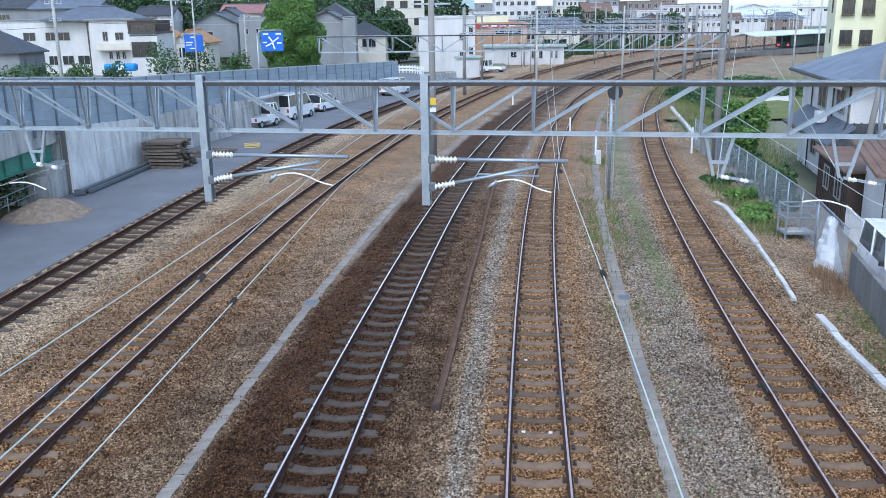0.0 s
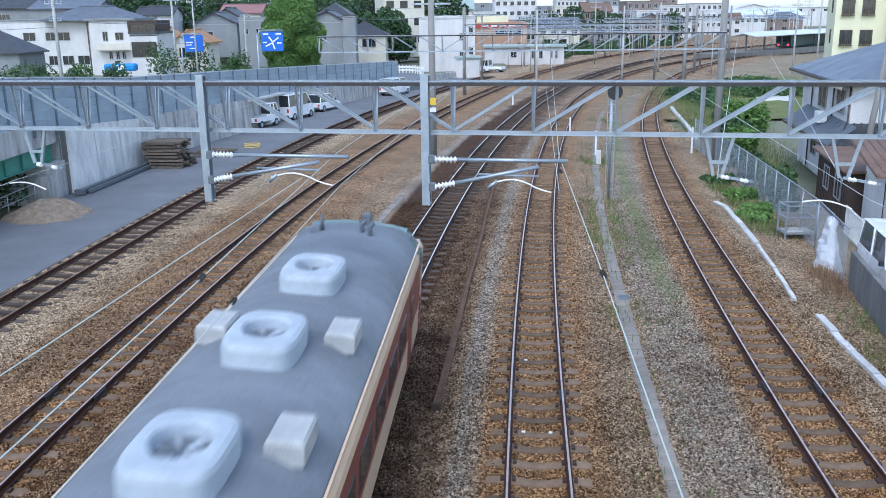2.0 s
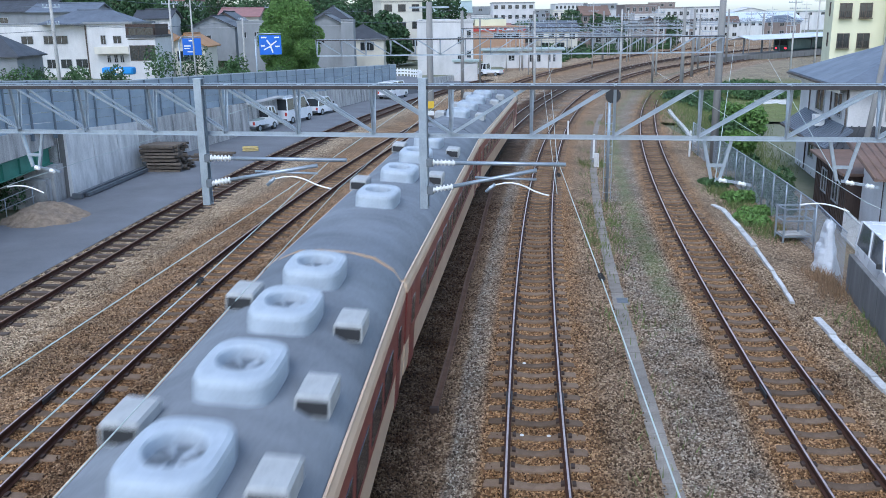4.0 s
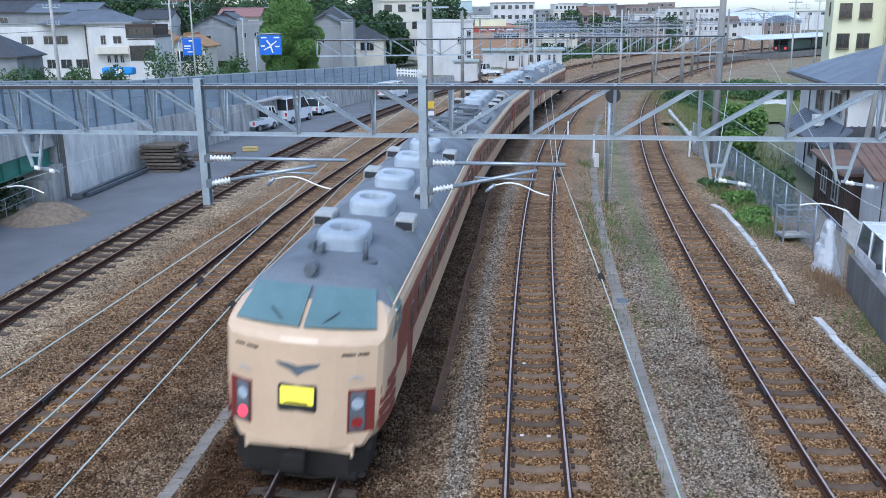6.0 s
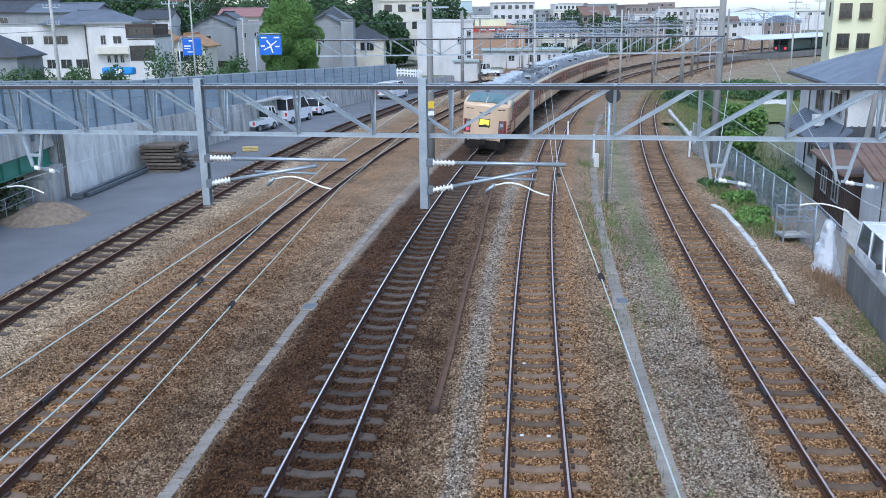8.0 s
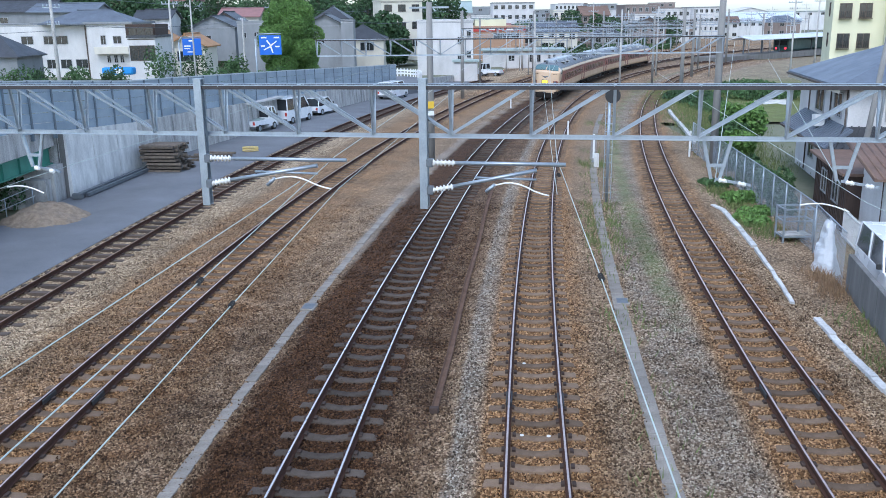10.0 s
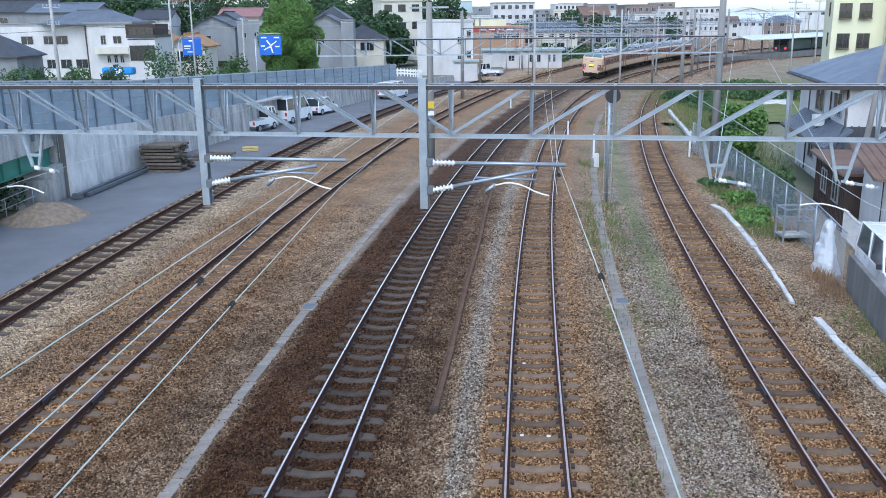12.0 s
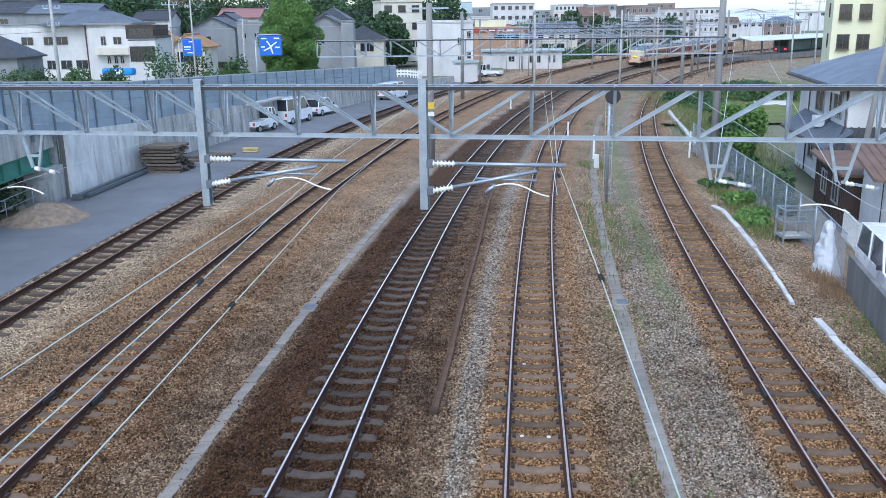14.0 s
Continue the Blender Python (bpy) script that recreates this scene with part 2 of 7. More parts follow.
def loft(bm, rings, mi=0, close=True, caps=True, smooth=False):
    """A skin over rings of points."""
    vr = [[bm.verts.new(p) for p in r] for r in rings]
    k = len(rings[0])
    for a, b in zip(vr[:-1], vr[1:]):
        for i in range(k if close else k - 1):
            f = bm.faces.new((a[i], a[(i + 1) % k], b[(i + 1) % k], b[i]))
            f.material_index, f.smooth = mi, smooth
    if caps and close:
        bm.faces.new(vr[0][::-1]).material_index = mi
        bm.faces.new(vr[-1]).material_index = mi
    return vr


# ---- the land falls gently beyond the portals ----


def fall(r):
    """How far the plan stretches at a distance r, as the land sinks away from the bridge."""
    t = np.clip(r - 58.0, 0, 200.0)
    return 1 + 0.0019 * t * t / (t + 9.0)


def onto(x, y):
    """Carries a thing drawn on a level plan at (x, y) onto the sinking land."""
    k = float(fall(math.hypot(x, y)))
    return Matrix.Translation(EYE) @ Matrix.Diagonal((k, k, k, 1)) @ Matrix.Translation(-EYE)


def sink(p):
    return onto(p[0], p[1]) @ Vector(p)


# ---- the lines of the tracks ----


class Line:
    """A track's centre line: start at y = 0, heading, and curvature along its length."""

    def __init__(self, x0, heading, bends, back=40, far=330):
        ds = 0.1
        knots = [0, 30, 60, 100, 150, 210, 300]
        s = np.arange(0, far, ds)
        k = np.interp(s, knots, bends)
        th = heading + np.concatenate([[0], np.cumsum(k[:-1] * ds)])
        x = x0 + np.concatenate([[0], np.cumsum(np.sin(th)[:-1] * ds)])
        y = np.concatenate([[0], np.cumsum(np.cos(th)[:-1] * ds)])
        n = int(back / ds)
        sb = -ds * np.arange(n, 0, -1)
        xb = x0 + sb * math.sin(heading)
        yb = sb * math.cos(heading)
        self.s = np.concatenate([sb, s])
        self.x, self.y = np.concatenate([xb, x]), np.concatenate([yb, y])
        self.th = np.concatenate([np.full(n, heading), th])
        k = np.where(self.y > 0, fall(np.hypot(self.x, self.y)), 1.0)
        self.gx, self.gy, self.gz = self.x * k, self.y * k, EYE.z * (1 - k)
        step = np.sqrt(np.diff(self.gx) ** 2 + np.diff(self.gy) ** 2 + np.diff(self.gz) ** 2)
        self.run = np.concatenate([[0], np.cumsum(step)]) + self.s[0]
        self.gth = np.arctan2(np.gradient(self.gx), np.gradient(self.gy))

    def plan(self, s, u=0.0):
        """A point of the level plan."""
        x, y, th = (float(np.interp(s, self.s, v)) for v in (self.x, self.y, self.th))
        return Vector((x + u * math.cos(th), y - u * math.sin(th), 0))

    def at(self, s, u=0.0, z=0.0):
        """A point on the sinking land, s along the plan, u to the right, z over the rails."""
        x, y, h, th = (float(np.interp(s, self.s, v)) for v in (self.gx, self.gy, self.gz, self.gth))
        return Vector((x + u * math.cos(th), y - u * math.sin(th), h + z)), th

    def ridden(self, run):
        """The point after so many metres on the rails."""
        return self.at(float(np.interp(run, self.run, self.s)))[0]

    def near_sleeper(self, X, Y, first, pitch):
        """Distance along the line to the nearest sleeper."""
        s = np.interp(Y, self.y, self.s) + (X - np.interp(Y, self.y, self.x)) * np.sin(np.interp(Y, self.y, self.th))
        return np.abs((s - first + pitch / 2) % pitch - pitch / 2)

    def place(self, s, u=0.0, z=0.0):
        p, th = self.at(s, u, z)
        return Matrix.Translation(p) @ Matrix.Rotation(-th, 4, "Z")

    def away(self, X, Y):
        """Signed distance of points from the line, positive to its right."""
        best = np.full(X.shape, 1e9)
        side = np.zeros(X.shape)
        for i in range(0, len(self.s), 20):
            dx, dy = X - self.x[i], Y - self.y[i]
            d = dx * dx + dy * dy
            lat = dx * math.cos(self.th[i]) - dy * math.sin(self.th[i])
            m = d < best
            best = np.where(m, d, best)
            side = np.where(m, lat, side)
        return side, np.sqrt(best)


LINE = {
    "siding": Line(-14.267, 0.0372, [0.00139, 0.00163, 0.0036, 0.0024, 0.0024, 0.0024, 0.0024], 20, 140),
    "west": Line(-9.121, 0.01455, [0.00244, 0.0031, 0.00257, 0.0017, 0.00334, 0.00331, 0.0033], 20),
    "main": Line(-3.544, 0.04841, [0.00277, 0.00204, 0.0025, 0.00296, 0.00362, 0.00399, 0.00397], 215),
    "second": Line(0.5246, 0.06537, [0.00177, 0.00164, 0.00254, 0.0037, 0.0077, 0.00773, 0.0077], 20, 200),
    "east": Line(6.2665, 0.0512, [0.00347, 0.002, 0.00235, 0.00356, 0.00488, 0.00484, 0.00482], 20, 260),
}


def sweep(line, profile, s0, s1, step, close=True):
    """Points of a section (u, z) drawn along a line, as rings."""
    k = max(2, int((s1 - s0) / step) + 1)
    rings = []
    for s in np.linspace(s0, s1, k):
        rings.append([line.at(s, u, z)[0] for u, z in profile])
    return rings


RAIL = [(-0.064, -0.153), (0.064, -0.153), (0.064, -0.141), (0.012, -0.12), (0.01, -0.05), (0.033, -0.036), (0.033, -0.01), (0.02, 0), (-0.02, 0), (-0.033, -0.01), (-0.033, -0.036), (-0.01, -0.05), (-0.012, -0.12), (-0.064, -0.141)]


SLEEPERS = {"main": (0.735, -5.48), "second": (0.645, -6.13), "east": (0.685, -6.2), "west": (0.68, -6.0), "siding": (0.75, 5.0)}  # pitch, first


def sleeper_mesh(material, wood=False):
    """A concrete sleeper, dipped and narrower in the middle, with rail seats and clips."""
    bm = bmesh.new()
    if wood:
        box(bm, -1.05, 1.05, -0.11, 0.11, -0.3, -0.155, bevel=0.008)
    else:
        rings = []
        for x, w, top in ((-1.0, 0.1, -0.2), (-0.95, 0.125, -0.172), (-0.6, 0.125, -0.155), (-0.48, 0.12, -0.158), (-0.3, 0.11, -0.19), (-0.12, 0.105, -0.213), (0.12, 0.105, -0.213), (0.3, 0.11, -0.19), (0.48, 0.12, -0.158), (0.6, 0.125, -0.155), (0.95, 0.125, -0.172), (1.0, 0.1, -0.2)):
            rings.append([(x, -w - 0.025, -0.34), (x, w + 0.025, -0.34), (x, w, top), (x, -w, top)])
        loft(bm, rings)
    for c in (-0.565, 0.565):
        for o in (-0.105, 0.105):
            box(bm, c + o - 0.035, c + o + 0.035, -0.07, 0.07, -0.165, -0.112, mi=1)
    return part("sleeper", fix(bm), [material, M["clip"]])


def make_track(key, label, s0, s1, pitch, first, sleeper_material, top_material, wood=False):
    line = LINE[key]
    t = thing("railway_track", label, "railway track", group="tracks of the yard")
    for u in (-0.566, 0.566):
        bm = bmesh.new()
        rings = sweep(line, [(u + a, z) for a, z in RAIL], s0, s1, 2.0)
        loft(bm, rings)
        bm.faces.ensure_lookup_table()
        for i, f in enumerate(bm.faces):
            if i % 14 == 7 and len(f.verts) == 4:
                f.material_index = 1
        part("rail", fix(bm), [M["rail_rust"], top_material], t)
    sl = sleeper_mesh(sleeper_material, wood)
    sl.parent = t
    rnd = random.Random(key)
    s = first
    sl.matrix_basis = line.place(s)
    n = 1
    while s < min(s1, 235):
        s += pitch
        n += 1
        if n > 300:
            break
        again("sleeper", sl, t, line.place(s + rnd.uniform(-0.025, 0.025), rnd.uniform(-0.03, 0.03), rnd.uniform(-0.008, 0.004)) @ Matrix.Rotation(rnd.uniform(-0.016, 0.016), 4, "Z"))
    return t


# ---- ground ----


def smooth(a, b, v):
    t = np.clip((v - a) / (b - a), 0, 1)
    return t * t * (3 - 2 * t)


def wall_x(y):
    """The face of the retaining wall, to the left of the yard."""
    return np.interp(y, [-40, 20, 35.5, 42, 56, 78.5, 94.8, 125, 150], [-19.3, -19.0, -18.4, -17.85, -16.3, -11.2, -6.2, 4.0, 12.0]) - 0.2


def road_z(y):
    """Height of the road on the retaining wall."""
    return np.interp(y, [-40, 38, 50, 92, 125, 160], [4.0, 3.3, 2.55, 1.35, 0.3, 0.2])


def grid_sheet(name, xs, ys, zf, material, attrs=None, label="", category=""):
    X, Y = np.meshgrid(xs, ys)
    Z = zf(X, Y)
    nx, ny = len(xs), len(ys)
    i = np.arange(nx * ny).reshape(ny, nx)
    f = np.stack([i[:-1, :-1], i[:-1, 1:], i[1:, 1:], i[1:, :-1]], -1).reshape(-1, 4)
    me = bpy.data.meshes.new(name)
    k = fall(np.hypot(X, Y))
    me.from_pydata(np.stack([X * k, Y * k, EYE.z - (EYE.z - Z) * k], -1).reshape(-1, 3).tolist(), [], f.tolist())
    me.polygons.foreach_set("use_smooth", [True] * len(f))
    for k, v in (attrs(X, Y) if attrs else {}).items():
        a = me.attributes.new(k, "FLOAT", "POINT")
        a.data.foreach_set("value", v.reshape(-1).astype(np.float32))
    me.materials.append(material)
    me.update()
    return tagged(new(name, me), label, category, kind="structure")


def bed_level(lat):
    return -0.258 + 0.05 * smooth(0.1, 0.5, lat) + 0.008 * smooth(0.62, 0.8, lat) - 0.07 * smooth(1.25, 2.4, lat)


def bed(X, Y):
    """Height of the stones: level with the sleepers under the tracks, a little lower between."""
    best = np.full(X.shape, 9.0)
    for line in LINE.values():
        lat, dist = line.away(X, Y)
        best = np.minimum(best, np.abs(lat) + 1.5 * (dist > np.abs(lat) + 3))
    rng = np.random.RandomState(3)
    return bed_level(best) + rng.uniform(-0.018, 0.018, X.shape)


def bed_colours(X, Y):
    d = {k: line.away(X, Y)[0] for k, line in LINE.items()}
    m, w, s, e, g = d["main"], d["west"], d["second"], d["east"], d["siding"]
    soot = smooth(-2.9, -1.6, m) * (1 - 0.45 * smooth(0.7, 1.2, m)) * (1 - smooth(1.9, 2.9, m)) * (1 - 0.35 * smooth(60, 110, Y))
    soot = np.maximum(soot, 0.42 * smooth(-7.5, -4.5, m) * (1 - smooth(-2.4, -1.8, m)) * (1 - smooth(22, 40, Y)))
    rust = np.maximum.reduce([1 - smooth(0.5, 1.5, np.abs(w)), 1 - 0.35 * smooth(0.5, 0.7, np.abs(s)) - 0.65 * smooth(0.9, 2.1, np.abs(s)), 1 - 0.35 * smooth(0.5, 0.7, np.abs(e)) - 0.65 * smooth(0.9, 1.8, np.abs(e)), 0.45 * smooth(-3.4, -2.2, -np.abs(w + 0.2))])
    pale = np.maximum(smooth(-3.3, -0.9, g) * (1 - smooth(1.2, 3.0, g)), 0.35 * smooth(1.0, 1.6, e) * (1 - smooth(2.0, 3.4, e)))
    blue = np.maximum(smooth(-1.9, -1.5, s) * (1 - smooth(-1.3, -0.9, s)) * 0.85, smooth(-3.4, -2.6, e) * (1 - smooth(-1.5, -0.9, e)) * 0.5)
    sand = np.maximum(0.42 * smooth(3.6, 4.5, e), 0.55 * smooth(-3.1, -2.6, m) * (1 - smooth(-2.3, -1.9, m)) * smooth(25, 32, Y))
    weed = np.maximum(0.5 * np.exp(-((s - 4.0) / 0.5) ** 2) * smooth(16, 30, Y), np.maximum(0.3 * smooth(4.3, 4.9, e), 0.8 * smooth(4.6, 6.2, e) * smooth(44, 52, Y) * (1 - smooth(100, 130, Y))))
    return {"soot": soot, "rust": rust, "pale": pale, "blue": blue, "sand": sand, "weed": weed}


near = grid_sheet("ballast_ground", np.arange(-16.5, 17.1, 0.3), np.concatenate([np.arange(-24, 8, 1.0), np.arange(8, 70, 0.3)]), bed, M["ballast"], bed_colours, "brown and grey crushed stone ballast of the railway yard", "ballast")
far = grid_sheet("ballast_ground", np.arange(-16.5, 140, 1.0), np.arange(69.7, 300, 1.0), lambda X, Y: bed(X, Y) - 0.02, M["ballast"], bed_colours, "brown crushed stone ballast of the distant yard", "ballast")

M["earth"] = mat("dry_earth_and_grass", (0.2, 0.19, 0.13), (0.1, 0.12, 0.06), 0.95, scale=0.15, fine=4)


def land(X, Y):
    wx = wall_x(Y)
    plateau = smooth(0, 0.6, wx - 0.6 - X) * (road_z(Y) + 0.3) * smooth(42, 43, Y)
    hill = 12 * smooth(10, 75, -(X + 0.12 * Y)) * smooth(90, 200, Y) + 6 * smooth(150, 380, Y) * smooth(40, -120, X)
    return -0.5 + plateau + np.maximum(hill, 0)


grid_sheet("ground", np.concatenate([np.arange(-1500, -200, 60), np.arange(-200, -40, 5), np.arange(-40, 40, 1.0), np.arange(40, 200, 5), np.arange(200, 1600, 60)]), np.concatenate([np.arange(-220, -20, 20), np.arange(-20, 140, 1.5), np.arange(140, 400, 8), np.arange(400, 2600, 80)]), land, M["earth"], label="dry earth and grass round the yard", category="ground")

# asphalt yard beside the siding
bm = bmesh.new()
rows = []
for y in np.arange(-20, 118, 2.0):
    s = float(np.interp(y, LINE["siding"].y, LINE["siding"].s))
    e = LINE["siding"].plan(s, -1.15)
    w = float(wall_x(e.y))
    rows.append([sink((w + (e.x - w) * k / 4, e.y, -0.13 - 0.05 * (k == 4))) for k in range(5)])
loft(bm, rows, close=False, caps=False)
tagged(part("pavement", fix(bm), M["asphalt"]), "grey asphalt yard beside the siding", "pavement", kind="structure")

# ---- tracks ----
make_track("main", "main track with bright rails on sooty concrete sleepers", -210, 250, *SLEEPERS["main"], M["sleeper_grey"], M["rail_top"])
make_track("second", "curving track with bright rails on rust-stained sleepers", -15, 175, *SLEEPERS["second"], M["sleeper_brown"], M["rail_top_mid"])
make_track("east", "outer curving track with worn rails on rust-stained sleepers", -15, 230, *SLEEPERS["east"], M["sleeper_brown"], M["rail_top_mid"])
make_track("west", "track with worn rails on rust-red stained sleepers", -15, 250, *SLEEPERS["west"], M["sleeper_brown"], M["rail_top_mid"])
make_track("siding", "rusty siding half buried beside the asphalt", -15, 120, *SLEEPERS["siding"], M["sleeper_wood"], M["rail_top_rust"], True)
# ---- the train ----
SECTION = [(1.3, 0.82), (1.46, 1.05), (1.46, 1.68), (1.46, 2.74), (1.44, 2.86), (1.37, 2.98), (1.2, 3.2), (0.8, 3.4), (0.35, 3.49), (0.0, 3.5)]
SECTION = SECTION + [(-x, z) for x, z in SECTION[-2::-1]]
HALF = 10.1
NOSE = 11.2  # from a driving car's middle to its nose


def skin_of(i, z):
    """Which paint a strip of the body carries: 0 cream, 1 dark red, 2 roof."""
    k = min(i, len(SECTION) - 2 - i)
    return (0, 0, 1, 0, 0, 2, 2, 2, 2)[k]


def body_mesh(nose, low_roof=False):
    """The body shell. nose: the end at -y is a driving cab. low_roof: the half towards -y has a lower flat deck."""
    bm = bmesh.new()
    ds = []
    if nose:
        ds += [(0.0, 1.3, 2.66), (0.06, 1.39, 2.75), (0.18, 1.42, 2.83), (0.5, 1.44, 3.0), (0.85, 1.45, 3.16), (1.2, 1.46, 3.31), (1.8, 1.46, 3.42), (2.6, 1.46, 3.48), (3.2, 1.46, 3.6)]
    else:
        ds += [(0.0, 1.4, 3.46), (0.05, 1.46, 3.6)]
        if low_roof:
            ds = [(0.0, 1.46, 3.08), (10.3, 1.46, 3.08), (10.35, 1.46, 3.6)]
    L = HALF + (NOSE if nose else HALF)
    ds += [(L - 0.05, 1.46, 3.6), (L, 1.4, 3.46)]
    rings = []
    for d, w, top in ds:
        r = []
        for x, z in SECTION:
            if nose and d < 0.3 and z < 1.2:
                x *= 0.93
            r.append((x * w / 1.46, d - (NOSE if nose else HALF), min(z, top - 0.05 * (x / 1.46) ** 2) if z > 1.7 else z))
        rings.append(r)
    vr = [[bm.verts.new(p) for p in r] for r in rings]
    k = len(SECTION)
    for j, (a, b) in enumerate(zip(vr[:-1], vr[1:])):
        for i in range(k - 1):
            f = bm.faces.new((a[i], a[i + 1], b[i + 1], b[i]))
            m = skin_of(i, 0)
            if nose and j < 4:
                m = 0 if j < 5 else m
            if nose and j < 5 and m == 1:
                m = 0
            f.material_index = m
            f.smooth = m == 2
        bm.faces.new((a[0], b[0], b[-1], a[-1])).material_index = 3
    if nose:
        rows = []
        for i in range(k // 2):
            a, b = vr[0][i], vr[0][k - 1 - i]
            rows.append([a] + [bm.verts.new(a.co.lerp(b.co, c / 8)) for c in range(1, 8)] + [b])
        for a, b in zip(rows[:-1], rows[1:]):
            for c in range(8):
                bm.faces.new((a[c], b[c], b[c + 1], a[c + 1]))
        bm.faces.new(rows[-1] + [vr[0][k // 2]])
    else:
        bm.faces.new(vr[0])
    bm.faces.new(vr[-1][::-1]).material_index = 3 if nose else 0
    return fix(bm)


def cooler_mesh():
    """A roof cooler: an eight-sided casing with sloped shoulders and a sunk fan well."""
    bm = bmesh.new()

    def ring(lx, ly, z, e):
        out = []
        for k in range(32):
            a = 2 * math.pi * (k + 0.5) / 32
            c, q = math.cos(a), math.sin(a)
            out.append((lx * math.copysign(abs(c) ** e, c), ly * math.copysign(abs(q) ** e, q), z))
        return out

    loft(bm, [ring(0.5, 0.74, 0, 0.5), ring(0.5, 0.74, 0.29, 0.5), ring(0.48, 0.72, 0.35, 0.52), ring(0.43, 0.65, 0.385, 0.55), ring(0.33, 0.42, 0.39, 0.9), ring(0.31, 0.4, 0.36, 1), ring(0.29, 0.37, 0.2, 1)], caps=False)
    return fix(bm)


def fan_mesh():
    bm = bmesh.new()
    bmesh.ops.create_circle(bm, cap_ends=True, segments=20, radius=0.36, matrix=Matrix.Translation((0, 0, 0.22)))
    return fix(bm)


def vent_mesh():
    bm = bmesh.new()
    loft(bm, [[(-0.22, -0.36, 0), (0.22, -0.36, 0), (0.22, 0.36, 0), (-0.22, 0.36, 0)], [(-0.22, -0.36, 0.24), (0.22, -0.36, 0.24), (0.22, 0.36, 0.24), (-0.22, 0.36, 0.24)], [(-0.19, -0.34, 0.28), (0.19, -0.34, 0.28), (0.19, 0.33, 0.28), (-0.19, 0.33, 0.28)]])
    return fix(bm)


def bogie(car, y):
    b = part("bogie", boxed(-1.15, 1.15, -1.5, 1.5, 0.42, 0.62, bevel=0.05), M["underframe"], car)
    b.location.y = y
    for yy in (-1.05, 1.05):
        for x in (-0.56, 0.56):
            bm = bmesh.new()
            tube(bm, (x - 0.06, yy, 0.43), (x + 0.06, yy, 0.43), 0.43, 20)
            tube(bm, (x - 0.09 * (1 if x > 0 else -1), yy, 0.43), (x - 0.05 * (1 if x > 0 else -1), yy, 0.43), 0.46, 20)
            part("wheel", fix(bm), M["steel_dark"], b)
    for x in (-0.95, 0.95):
        bm = bmesh.new()
        box(bm, x - 0.08, x + 0.08, -1.4, 1.4, 0.5, 0.68, bevel=0.03)
        for yy in (-1.05, 1.05):
            box(bm, x - 0.1, x + 0.1, yy - 0.2, yy + 0.2, 0.3, 0.6, bevel=0.03)
        tube(bm, (x, 0, 0.4), (x, 0, 0.85), 0.16, 12)
        part("side_frame", fix(bm), M["underframe"], b)


def quad_pane(pts, out, name, material, parent, label=""):
    """A thin pane on four points, standing proud along out."""
    bm = bmesh.new()
    o = Vector(out)
    loft(bm, [[Vector(p) - o * 0.5 for p in pts], [Vector(p) + o for p in pts]])
    return part(name, fix(bm), material, parent, label)


def roof_gear(car, coolers, vents):
    for y in coolers:
        c = part("roof_cooler", cooler_mesh(), M["ac_grey"], car, "pale grey roof cooler with a round fan well")
        c.location = (0, y, 3.42)
        part("fan", fan_mesh(), M["fan_grey"], c)
        for k in range(6):
            bm = bmesh.new()
            a, b = k * math.pi / 3 - 0.16, k * math.pi / 3 + 0.16
            loft(bm, [[(0.06 * math.cos(g), 0.06 * math.sin(g), h) for g, h in ((a, 0.23), (b, 0.25))] + [(0.29 * math.cos(g), 0.29 * math.sin(g), h) for g, h in ((b, 0.25), (a, 0.23))], [(0.06 * math.cos(g), 0.06 * math.sin(g), h) for g, h in ((a, 0.24), (b, 0.26))] + [(0.29 * math.cos(g), 0.29 * math.sin(g), h) for g, h in ((b, 0.26), (a, 0.24))]])
            part("fan_blade", fix(bm), M["ac_grey"], c)
    for x, y in vents:
        v = part("roof_vent", vent_mesh(), M["ac_box"], car, "pale boxy roof vent")
        v.location = (x, y, 3.3)
        part("vent_opening", boxed(-0.19, 0.19, -0.375, -0.355, 0.03, 0.21), M["black"], v)


